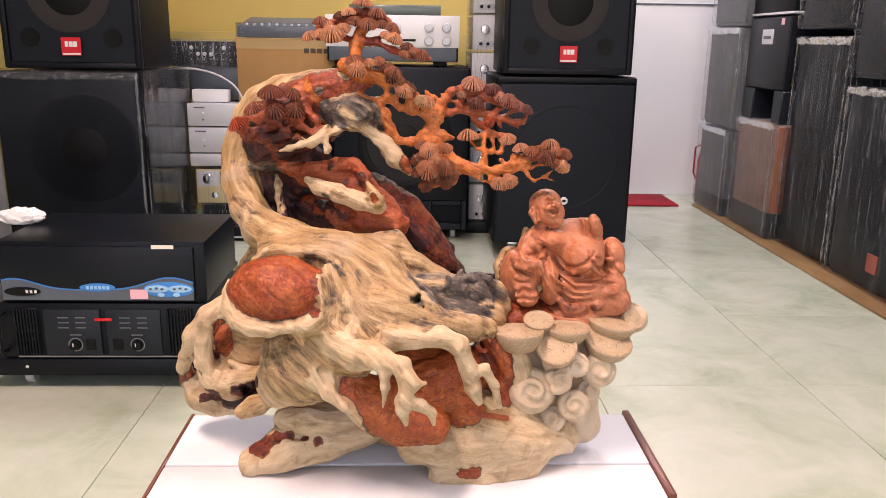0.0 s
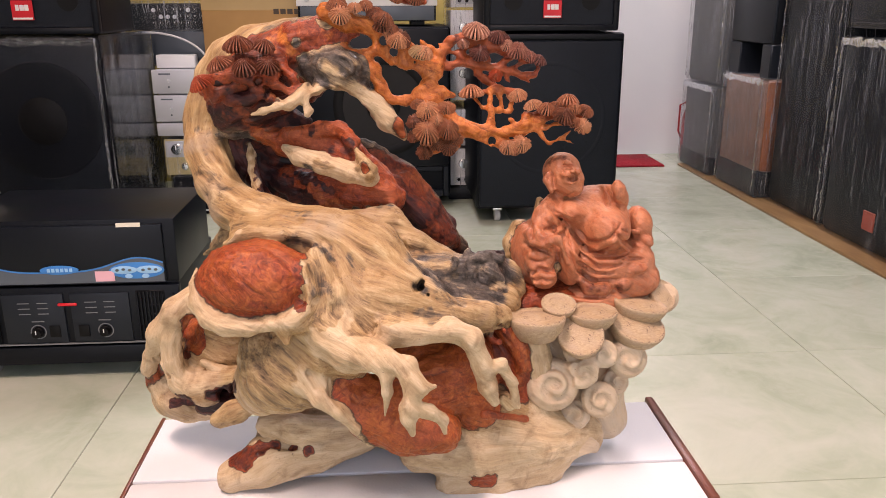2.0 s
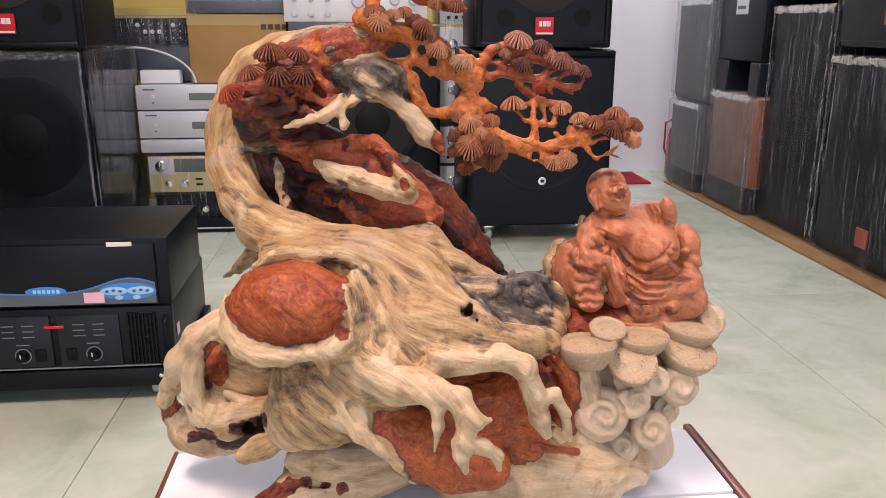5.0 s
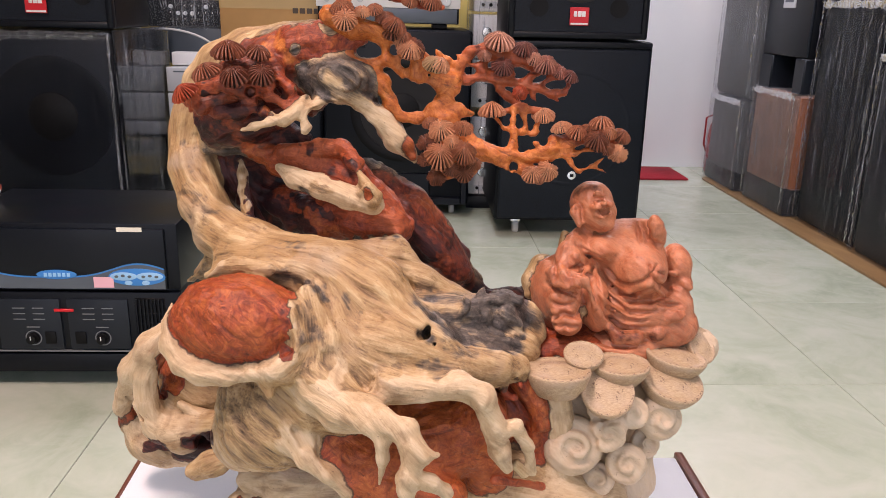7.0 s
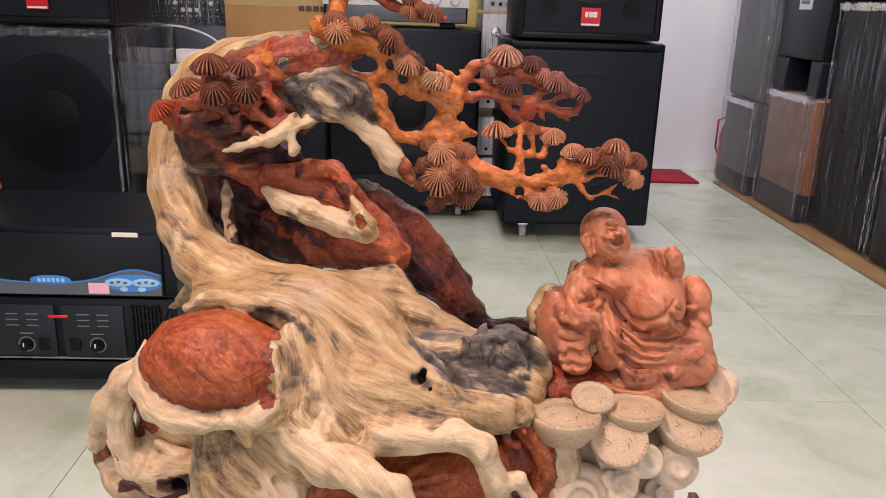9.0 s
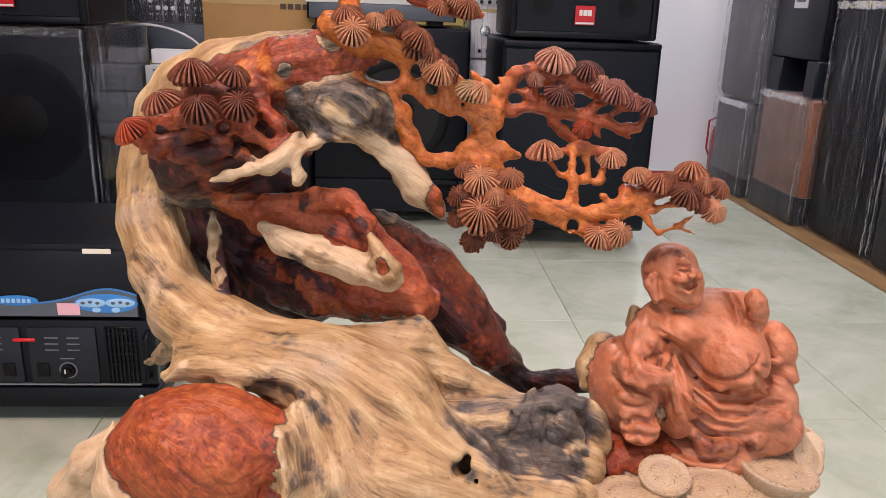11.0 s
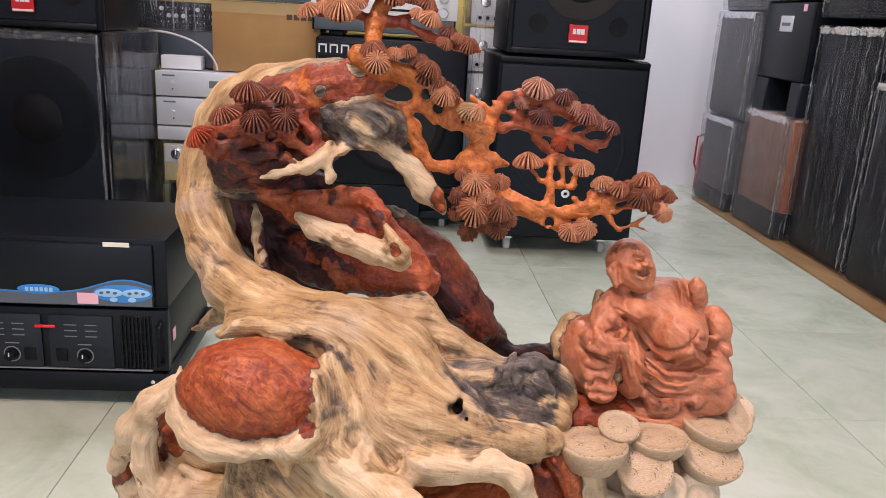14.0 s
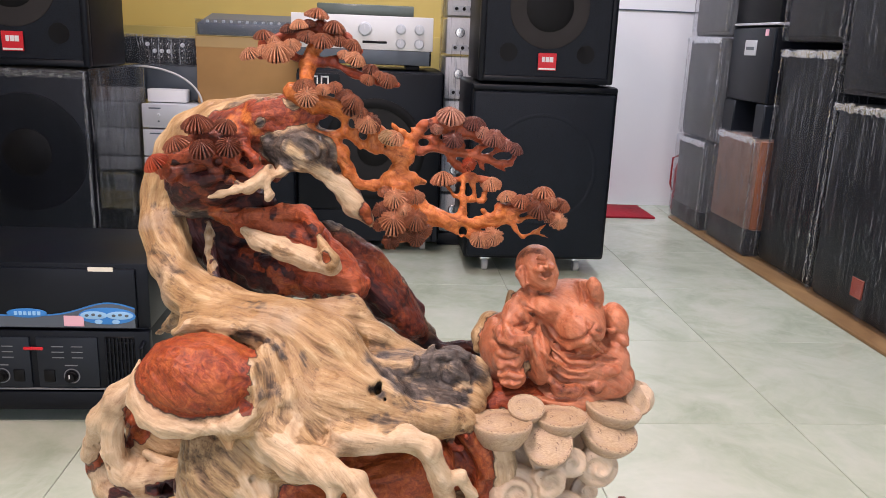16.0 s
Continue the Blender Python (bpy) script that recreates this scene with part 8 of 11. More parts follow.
boughs.limb("amber", [(0.129, 0.937, 0.783, 0.0027), (0.136, 0.935, 0.776, 0.0023), (0.142, 0.934, 0.769, 0.0017), (0.154, 0.933, 0.774, 0.0019), (0.163, 0.932, 0.771, 0.0019), (0.169, 0.932, 0.768, 0.0011)], 0.003)
boughs.limb("amber", [(0.155, 0.933, 0.774, 0.0017), (0.160, 0.932, 0.778, 0.0015), (0.165, 0.931, 0.783, 0.0011)], 0.002)
boughs.limb("amber", [(0.127, 0.937, 0.783, 0.0023), (0.140, 0.936, 0.785, 0.0019), (0.150, 0.935, 0.789, 0.0015), (0.157, 0.934, 0.787, 0.0015)], 0.003)
boughs.limb("amber", [(0.100, 0.941, 0.782, 0.0027), (0.110, 0.939, 0.787, 0.0025), (0.119, 0.938, 0.793, 0.0019), (0.122, 0.938, 0.795, 0.0011)], 0.003)
boughs.limb("amber", [(0.110, 0.939, 0.787, 0.0019), (0.104, 0.939, 0.793, 0.0013), (0.102, 0.939, 0.795, 0.0008)], 0.002)
boughs.limb("amber", [(0.098, 0.942, 0.784, 0.0027), (0.107, 0.940, 0.784, 0.0027), (0.119, 0.938, 0.788, 0.0027), (0.134, 0.937, 0.791, 0.0026)], 0.004)
boughs.limb("pinkish", [(0.120, 0.944, 0.796, 0.0046), (0.136, 0.943, 0.795, 0.0061), (0.156, 0.944, 0.801, 0.0061), (0.174, 0.940, 0.796, 0.0050)], 0.0045)
boughs.limb("amber", [(0.142, 0.934, 0.769, 0.0015), (0.146, 0.934, 0.766, 0.0008)], 0.002)
boughs.limb("amber", [(0.083, 0.946, 0.781, 0.0046), (0.084, 0.948, 0.791, 0.0031), (0.084, 0.951, 0.801, 0.0031), (0.083, 0.955, 0.811, 0.0025), (0.085, 0.960, 0.820, 0.0027)], 0.004)
boughs.limb("amber", [(0.084, 0.951, 0.801, 0.0025), (0.076, 0.955, 0.804, 0.0023), (0.072, 0.959, 0.809, 0.0023), (0.066, 0.964, 0.815, 0.0027)], 0.003)
boughs.limb("amber", [(0.084, 0.952, 0.802, 0.0023), (0.094, 0.955, 0.801, 0.0023), (0.103, 0.957, 0.799, 0.0021), (0.108, 0.958, 0.801, 0.0016)], 0.003)
boughs.limb("amber", [(0.097, 0.956, 0.801, 0.0019), (0.097, 0.958, 0.806, 0.0017), (0.094, 0.960, 0.815, 0.0019), (0.096, 0.962, 0.820, 0.0027)], 0.002)
boughs.limb("amber", [(0.103, 0.957, 0.800, 0.0017), (0.106, 0.959, 0.806, 0.0019), (0.111, 0.962, 0.815, 0.0031)], 0.002)
boughs.limb("amber", [(0.084, 0.948, 0.790, 0.0023), (0.088, 0.947, 0.788, 0.0015)], 0.002)
boughs.limb("pinkish", [(0.057, 0.962, 0.817, 0.0031), (0.073, 0.963, 0.818, 0.0031), (0.092, 0.964, 0.821, 0.0043), (0.112, 0.964, 0.818, 0.0035)], 0.003)
boughs.limb("pinkish", [(0.029, 0.970, 0.844, 0.0058), (0.042, 0.973, 0.845, 0.0042), (0.057, 0.975, 0.849, 0.0039), (0.074, 0.976, 0.845, 0.0039), (0.095, 0.976, 0.842, 0.0035), (0.110, 0.974, 0.838, 0.0033), (0.120, 0.972, 0.832, 0.0020), (0.127, 0.971, 0.828, 0.0010)], 0.004)
boughs.limb("pinkish", [(0.110, 0.974, 0.838, 0.0027), (0.124, 0.972, 0.834, 0.0024), (0.133, 0.971, 0.836, 0.0022), (0.137, 0.971, 0.843, 0.0020), (0.134, 0.971, 0.851, 0.0023)], 0.003)
boughs.limb("pinkish", [(0.095, 0.976, 0.842, 0.0031), (0.101, 0.976, 0.849, 0.0029), (0.108, 0.975, 0.852, 0.0031)], 0.003)
boughs.limb("pinkish", [(0.105, 0.975, 0.841, 0.0024), (0.117, 0.973, 0.846, 0.0021), (0.128, 0.972, 0.848, 0.0023)], 0.003)
boughs.limb("pinkish", [(0.072, 0.976, 0.844, 0.0035), (0.072, 0.975, 0.837, 0.0031), (0.080, 0.974, 0.831, 0.0027), (0.090, 0.972, 0.824, 0.0027)], 0.003)
boughs.limb("pinkish", [(0.103, 0.975, 0.839, 0.0024), (0.104, 0.974, 0.831, 0.0020), (0.107, 0.973, 0.827, 0.0010)], 0.002)
boughs.limb("pinkish", [(0.033, 0.970, 0.849, 0.0050), (0.036, 0.972, 0.858, 0.0046), (0.043, 0.975, 0.869, 0.0050), (0.060, 0.979, 0.871, 0.0077), (0.081, 0.980, 0.866, 0.0078), (0.100, 0.978, 0.863, 0.0070), (0.120, 0.975, 0.856, 0.0055), (0.134, 0.972, 0.851, 0.0039)], 0.004)
boughs.limb("pinkish", [(0.036, 0.972, 0.855, 0.0046), (0.053, 0.975, 0.856, 0.0042), (0.069, 0.977, 0.853, 0.0054), (0.084, 0.977, 0.852, 0.0035)], 0.004)
boughs.limb("pinkish", [(0.059, 0.977, 0.867, 0.0039), (0.057, 0.976, 0.851, 0.0035)], 0.004)
boughs.limb("amber", [(0.029, 0.969, 0.849, 0.0042), (0.032, 0.970, 0.857, 0.0038), (0.023, 0.971, 0.863, 0.0025), (0.016, 0.972, 0.868, 0.0015), (0.014, 0.972, 0.871, 0.0008)], 0.003)
boughs.limb("amber", [(0.035, 0.970, 0.857, 0.0023), (0.036, 0.971, 0.865, 0.0019), (0.032, 0.972, 0.868, 0.0015)], 0.002)
boughs.limb("amber", [(-0.067, 0.957, 0.892, 0.0082), (-0.071, 0.970, 0.906, 0.0065), (-0.070, 0.985, 0.921, 0.0066), (-0.067, 0.990, 0.932, 0.0057), (-0.062, 0.995, 0.943, 0.0066)], 0.0045)
boughs.limb("heart", [(-0.068, 0.988, 0.928, 0.0043), (-0.045, 0.985, 0.926, 0.0038), (-0.023, 0.981, 0.917, 0.0043), (-0.001, 0.978, 0.911, 0.0038), (0.018, 0.974, 0.908, 0.0024)], 0.0035)
boughs.limb("heart", [(-0.068, 0.988, 0.926, 0.0033), (-0.084, 0.988, 0.931, 0.0033), (-0.100, 0.988, 0.932, 0.0038), (-0.116, 0.988, 0.930, 0.0038)], 0.0035)
boughs.limb("heart", [(-0.048, 0.986, 0.927, 0.0028), (-0.035, 0.990, 0.936, 0.0028), (-0.018, 0.988, 0.931, 0.0038)], 0.0035)
boughs.limb("heart", [(-0.113, 1.003, 0.943, 0.0057), (-0.085, 1.005, 0.952, 0.0062), (-0.058, 1.006, 0.959, 0.0072), (-0.035, 1.002, 0.950, 0.0053), (-0.021, 0.994, 0.939, 0.0048)], 0.005)
boughs.limb("amber", [(-0.080, 0.953, 0.901, 0.0100), (-0.059, 0.953, 0.891, 0.0090), (-0.034, 0.956, 0.889, 0.0070), (-0.011, 0.960, 0.871, 0.0060), (0.011, 0.963, 0.857, 0.0060)], 0.0045)
boughs.limb("dull", [(-0.203, 0.934, 0.831, 0.0049), (-0.189, 0.931, 0.824, 0.0073), (-0.161, 0.939, 0.837, 0.0107), (-0.142, 0.944, 0.837, 0.0108), (-0.130, 0.941, 0.832, 0.0075)], 0.0045)
boughs.limb("heart", [(-0.195, 0.930, 0.835, 0.0057), (-0.200, 0.932, 0.819, 0.0029)], 0.005)
boughs.cut([(-0.056, 0.900, 0.874, 0.0052), (-0.053, 1.030, 0.865, 0.0066)], 0.002)
boughs.cut([(-0.051, 0.900, 0.874, 0.0062), (-0.046, 1.030, 0.866, 0.0079)], 0.002)
boughs.cut([(-0.045, 0.900, 0.875, 0.0049), (-0.038, 1.030, 0.866, 0.0062)], 0.002)
boughs.cut([(-0.029, 0.900, 0.875, 0.0036), (-0.019, 1.030, 0.867, 0.0046)], 0.002)
boughs.cut([(-0.020, 0.900, 0.866, 0.0036), (-0.007, 1.030, 0.855, 0.0046)], 0.002)
boughs.cut([(-0.002, 0.900, 0.856, 0.0020), (0.017, 1.030, 0.843, 0.0025)], 0.002)
boughs.cut([(0.035, 0.900, 0.870, 0.0036), (0.064, 1.030, 0.861, 0.0046)], 0.002)
boughs.cut([(0.029, 0.900, 0.860, 0.0033), (0.056, 1.030, 0.848, 0.0042)], 0.002)
boughs.cut([(0.032, 0.900, 0.860, 0.0030), (0.059, 1.030, 0.848, 0.0038)], 0.002)
boughs.cut([(0.044, 0.900, 0.865, 0.0018), (0.076, 1.030, 0.854, 0.0023)], 0.002)
boughs.cut([(-0.017, 0.900, 0.844, 0.0087), (-0.002, 1.030, 0.827, 0.0111)], 0.002)
boughs.cut([(-0.010, 0.900, 0.839, 0.0100), (0.007, 1.030, 0.821, 0.0128)], 0.002)
boughs.cut([(-0.006, 0.900, 0.842, 0.0087), (0.012, 1.030, 0.824, 0.0111)], 0.002)
boughs.cut([(-0.018, 0.900, 0.834, 0.0074), (-0.004, 1.030, 0.815, 0.0094)], 0.002)
boughs.cut([(0.052, 0.900, 0.844, 0.0012), (0.086, 1.030, 0.827, 0.0015)], 0.002)
boughs.cut([(0.072, 0.900, 0.781, 0.0028), (0.112, 1.030, 0.747, 0.0036)], 0.002)
skin_part("pine_branch", boughs, MAT["carve_red"], carving, "red heartwood branches carved in openwork", rough=0.0016)

sitter = Skin(0.0009)
sitter.lump("heart", (0.200, 0.962, 0.683), (0.0388, 0.0360, 0.0337), (0, 0, 0), k=0.008)
sitter.lump("heart", (0.215, 0.955, 0.633), (0.0479, 0.0460, 0.0321), (0, 0, 0), k=0.01)
sitter.lump("heart", (0.208, 0.942, 0.677), (0.0270, 0.0400, 0.0262), (0, 0, 0), k=0.007)
sitter.lump("heart", (0.172, 0.938, 0.695), (0.0152, 0.0160, 0.0120), (0, 0, 0), k=0.007)
sitter.lump("heart", (0.198, 0.945, 0.697), (0.0122, 0.0140, 0.0081), (0, 0, 0), k=0.008)
sitter.lump("heart", (0.137, 0.945, 0.648), (0.0281, 0.0300, 0.0393), (0, 0, 0), k=0.008)
sitter.lump("heart", (0.137, 0.930, 0.589), (0.0332, 0.0340, 0.0175), (0, 0, 0), k=0.006)
sitter.lump("heart", (0.191, 0.935, 0.599), (0.0483, 0.0360, 0.0189), (0, 0, 0), k=0.006)
sitter.lump("heart", (0.239, 0.942, 0.618), (0.0339, 0.0320, 0.0233), (0, 0, 0), k=0.008)
sitter.lump("heart", (0.162, 0.955, 0.734), (0.0202, 0.0200, 0.0218), (0, 0, 0), k=0.004)
sitter.lump("heart", (0.167, 0.946, 0.726), (0.0168, 0.0150, 0.0152), (0, 0, 0), k=0.008)
sitter.lump("heart", (0.172, 0.940, 0.718), (0.0087, 0.0090, 0.0052), (0, 0, 0), k=0.006)
sitter.lump("heart", (0.162, 0.931, 0.736), (0.0050, 0.0060, 0.0046), (0, 0, 0), k=0.005)
sitter.lump("heart", (0.174, 0.933, 0.739), (0.0039, 0.0060, 0.0039), (0, 0, 0), k=0.005)
sitter.lump("heart", (0.167, 0.927, 0.742), (0.0023, 0.0040, 0.0031), (0, 0, 0), k=0.003)
sitter.limb("heart", [(0.159, 0.934, 0.747, 0.0012), (0.161, 0.931, 0.750, 0.0015), (0.165, 0.931, 0.748, 0.0012)], 0.003)
sitter.limb("heart", [(0.167, 0.934, 0.747, 0.0012), (0.171, 0.936, 0.747, 0.0010)], 0.003)
sitter.limb("heart", [(0.145, 0.942, 0.734, 0.0032), (0.144, 0.941, 0.729, 0.0039), (0.147, 0.940, 0.724, 0.0032), (0.149, 0.938, 0.719, 0.0039)], 0.0025)
sitter.limb("heart", [(0.162, 0.931, 0.730, 0.0016), (0.167, 0.928, 0.729, 0.0015), (0.175, 0.932, 0.731, 0.0012)], 0.003)
sitter.limb("heart", [(0.211, 0.962, 0.710, 0.0083), (0.218, 0.955, 0.710, 0.0082), (0.224, 0.940, 0.703, 0.0061)], 0.006)
sitter.limb("heart", [(0.224, 0.936, 0.704, 0.0068), (0.222, 0.933, 0.712, 0.0075)], 0.004)
sitter.limb("dull", [(0.219, 0.931, 0.716, 0.0079), (0.218, 0.931, 0.720, 0.0079)], 0.002)
sitter.limb("pinkish", [(0.217, 0.931, 0.723, 0.0063), (0.217, 0.931, 0.725, 0.0051)], 0.001)
sitter.limb("heart", [(0.153, 0.950, 0.701, 0.0106), (0.140, 0.935, 0.690, 0.0119), (0.131, 0.922, 0.676, 0.0110)], 0.007)
sitter.limb("heart", [(0.127, 0.915, 0.676, 0.0093), (0.135, 0.907, 0.675, 0.0084), (0.144, 0.903, 0.677, 0.0064)], 0.005)
sitter.limb("heart", [(0.136, 0.900, 0.678, 0.0021), (0.137, 0.899, 0.673, 0.0017), (0.140, 0.901, 0.668, 0.0014)], 0.0012)
sitter.limb("heart", [(0.139, 0.899, 0.679, 0.0021), (0.140, 0.898, 0.674, 0.0017), (0.143, 0.900, 0.669, 0.0014)], 0.0012)
sitter.limb("heart", [(0.142, 0.898, 0.679, 0.0021), (0.143, 0.897, 0.674, 0.0017), (0.145, 0.899, 0.669, 0.0014)], 0.0012)
sitter.limb("heart", [(0.146, 0.899, 0.679, 0.0021), (0.147, 0.898, 0.674, 0.0017), (0.149, 0.900, 0.669, 0.0014)], 0.0012)
sitter.limb("heart", [(0.150, 0.900, 0.678, 0.0021), (0.151, 0.899, 0.673, 0.0017), (0.153, 0.901, 0.668, 0.0014)], 0.0012)
sitter.lump("brick", (0.166, 0.922, 0.644), (0.0132, 0.0200, 0.0256), (0, -6, 0), k=0.003)
sitter.limb("heart", [(0.153, 0.935, 0.675, 0.0096), (0.162, 0.930, 0.657, 0.0105), (0.162, 0.928, 0.634, 0.0098)], 0.006)
sitter.lump("heart", (0.135, 0.920, 0.649), (0.0166, 0.0180, 0.0190), (0, 0, 0), k=0.005)
sitter.lump("heart", (0.138, 0.912, 0.632), (0.0142, 0.0160, 0.0134), (0, 0, 0), k=0.004)
sitter.lump("brick", (0.250, 0.953, 0.676), (0.0138, 0.0200, 0.0201), (0, -10, 0), k=0.003)
sitter.lump("heart", (0.253, 0.948, 0.660), (0.0118, 0.0160, 0.0092), (0, 0, 0), k=0.005)
sitter.limb("heart", [(0.251, 0.938, 0.666, 0.0041), (0.255, 0.933, 0.661, 0.0041), (0.257, 0.932, 0.659, 0.0033)], 0.002)
sitter.limb("heart", [(0.236, 0.936, 0.673, 0.0016), (0.242, 0.934, 0.672, 0.0020), (0.248, 0.936, 0.673, 0.0016)], 0.002)
sitter.limb("heart", [(0.242, 0.934, 0.657, 0.0025), (0.249, 0.932, 0.655, 0.0025), (0.256, 0.934, 0.653, 0.0016)], 0.002)
sitter.lump("heart", (0.247, 0.942, 0.639), (0.0185, 0.0220, 0.0176), (0, 0, 0), k=0.006)
sitter.limb("heart", [(0.230, 0.920, 0.635, 0.0053), (0.235, 0.914, 0.636, 0.0056), (0.245, 0.914, 0.637, 0.0044)], 0.004)
sitter.limb("heart", [(0.238, 0.911, 0.641, 0.0018), (0.241, 0.910, 0.636, 0.0014)], 0.0012)
sitter.limb("heart", [(0.241, 0.912, 0.642, 0.0018), (0.243, 0.911, 0.636, 0.0014)], 0.0012)
sitter.limb("heart", [(0.245, 0.913, 0.642, 0.0018), (0.246, 0.912, 0.636, 0.0014)], 0.0012)
sitter.limb("heart", [(0.248, 0.914, 0.642, 0.0018), (0.249, 0.913, 0.637, 0.0014)], 0.0012)
sitter.limb("dull", [(0.172, 0.912, 0.631, 0.0036), (0.186, 0.906, 0.620, 0.0071), (0.202, 0.908, 0.617, 0.0064), (0.213, 0.914, 0.619, 0.0028)], 0.002)
sitter.limb("dull", [(0.211, 0.915, 0.623, 0.0032), (0.224, 0.912, 0.620, 0.0068), (0.241, 0.918, 0.623, 0.0053), (0.253, 0.925, 0.624, 0.0021)], 0.002)
sitter.limb("heart", [(0.134, 0.930, 0.698, 0.0016), (0.143, 0.923, 0.692, 0.0036), (0.168, 0.943, 0.677, 0.0038), (0.177, 0.943, 0.662, 0.0038), (0.184, 0.930, 0.650, 0.0037), (0.196, 0.917, 0.645, 0.0037), (0.215, 0.914, 0.646, 0.0037), (0.234, 0.921, 0.650, 0.0017)], 0.0016)
sitter.limb("heart", [(0.167, 0.945, 0.677, 0.0014), (0.165, 0.923, 0.669, 0.0030), (0.168, 0.907, 0.658, 0.0029), (0.189, 0.918, 0.638, 0.0030), (0.206, 0.911, 0.637, 0.0030), (0.226, 0.913, 0.642, 0.0013)], 0.0016)
sitter.limb("heart", [(0.175, 0.938, 0.671, 0.0013), (0.187, 0.933, 0.660, 0.0028), (0.195, 0.916, 0.661, 0.0027), (0.207, 0.903, 0.672, 0.0027), (0.218, 0.907, 0.683, 0.0012)], 0.0016)
sitter.limb("heart", [(0.182, 0.940, 0.658, 0.0011), (0.191, 0.927, 0.652, 0.0023), (0.204, 0.919, 0.652, 0.0023), (0.224, 0.923, 0.656, 0.0010)], 0.0016)
sitter.limb("heart", [(0.165, 0.906, 0.659, 0.0012), (0.183, 0.921, 0.634, 0.0028), (0.197, 0.914, 0.628, 0.0028), (0.214, 0.910, 0.633, 0.0012)], 0.0016)
sitter.limb("heart", [(0.120, 0.926, 0.668, 0.0012), (0.124, 0.906, 0.672, 0.0026), (0.133, 0.900, 0.671, 0.0026), (0.144, 0.909, 0.661, 0.0012)], 0.0016)
sitter.limb("heart", [(0.128, 0.941, 0.685, 0.0012), (0.120, 0.924, 0.676, 0.0027), (0.123, 0.919, 0.662, 0.0012)], 0.0016)
sitter.limb("heart", [(0.145, 0.944, 0.708, 0.0012), (0.142, 0.935, 0.703, 0.0027), (0.135, 0.928, 0.698, 0.0027), (0.130, 0.925, 0.691, 0.0012)], 0.0016)
sitter.limb("heart", [(0.145, 0.937, 0.705, 0.0010), (0.156, 0.933, 0.695, 0.0023), (0.169, 0.923, 0.694, 0.0010)], 0.0016)
sitter.limb("heart", [(0.209, 0.955, 0.717, 0.0011), (0.209, 0.943, 0.711, 0.0023), (0.209, 0.932, 0.704, 0.0010)], 0.0016)
sitter.limb("heart", [(0.215, 0.954, 0.717, 0.0008), (0.215, 0.945, 0.712, 0.0019), (0.215, 0.936, 0.706, 0.0008)], 0.0016)
sitter.limb("heart", [(0.144, 0.897, 0.680, 0.0008), (0.153, 0.900, 0.668, 0.0017), (0.161, 0.904, 0.649, 0.0018), (0.163, 0.907, 0.630, 0.0008)], 0.0016)
sitter.limb("heart", [(0.148, 0.926, 0.688, 0.0010), (0.157, 0.927, 0.678, 0.0023), (0.145, 0.900, 0.682, 0.0010)], 0.0016)
sitter.limb("heart", [(0.135, 0.917, 0.687, 0.0010), (0.146, 0.924, 0.676, 0.0023), (0.138, 0.900, 0.681, 0.0010)], 0.0016)
sitter.limb("heart", [(0.114, 0.938, 0.601, 0.0013), (0.125, 0.918, 0.603, 0.0028), (0.143, 0.910, 0.603, 0.0028), (0.159, 0.912, 0.607, 0.0012)], 0.0016)
sitter.limb("heart", [(0.160, 0.914, 0.608, 0.0015), (0.175, 0.905, 0.607, 0.0032), (0.195, 0.903, 0.606, 0.0032), (0.214, 0.910, 0.609, 0.0015)], 0.0016)
sitter.limb("heart", [(0.214, 0.905, 0.669, 0.0010), (0.234, 0.921, 0.650, 0.0023), (0.246, 0.923, 0.647, 0.0010)], 0.0016)
sitter.limb("heart", [(0.220, 0.919, 0.651, 0.0010), (0.228, 0.915, 0.645, 0.0023), (0.244, 0.920, 0.643, 0.0010)], 0.0016)
sitter.lump("heart", (0.125, 0.911, 0.656), (0.0047, 0.0042, 0.0037), (0, 0, 0), k=0.0022)
sitter.lump("heart", (0.132, 0.908, 0.660), (0.0035, 0.0042, 0.0028), (0, 0, 0), k=0.0022)
sitter.lump("heart", (0.139, 0.906, 0.658), (0.0039, 0.0042, 0.0031), (0, 0, 0), k=0.0022)
sitter.lump("heart", (0.126, 0.908, 0.644), (0.0047, 0.0042, 0.0037), (0, 0, 0), k=0.0022)
sitter.lump("heart", (0.138, 0.904, 0.646), (0.0035, 0.0042, 0.0028), (0, 0, 0), k=0.0022)
sitter.lump("heart", (0.132, 0.903, 0.638), (0.0050, 0.0042, 0.0040), (0, 0, 0), k=0.0022)
sitter.lump("heart", (0.144, 0.900, 0.637), (0.0042, 0.0042, 0.0034), (0, 0, 0), k=0.0022)
sitter.lump("heart", (0.129, 0.902, 0.629), (0.0047, 0.0042, 0.0037), (0, 0, 0), k=0.0022)
sitter.lump("heart", (0.137, 0.898, 0.629), (0.0039, 0.0042, 0.0031), (0, 0, 0), k=0.0022)
sitter.limb("sap", [(0.151, 0.913, 0.650, 0.0010), (0.154, 0.916, 0.639, 0.0023), (0.150, 0.907, 0.637, 0.0010)], 0.001)
sitter.limb("sap", [(0.124, 0.912, 0.639, 0.0014), (0.126, 0.908, 0.635, 0.0031), (0.127, 0.903, 0.634, 0.0014)], 0.001)
sitter.limb("sap", [(0.122, 0.968, 0.665, 0.0144), (0.112, 0.962, 0.654, 0.0110), (0.108, 0.955, 0.643, 0.0050)], 0.003)
sitter.limb("sap", [(0.139, 0.955, 0.704, 0.0037), (0.136, 0.952, 0.694, 0.0037)], 0.003)
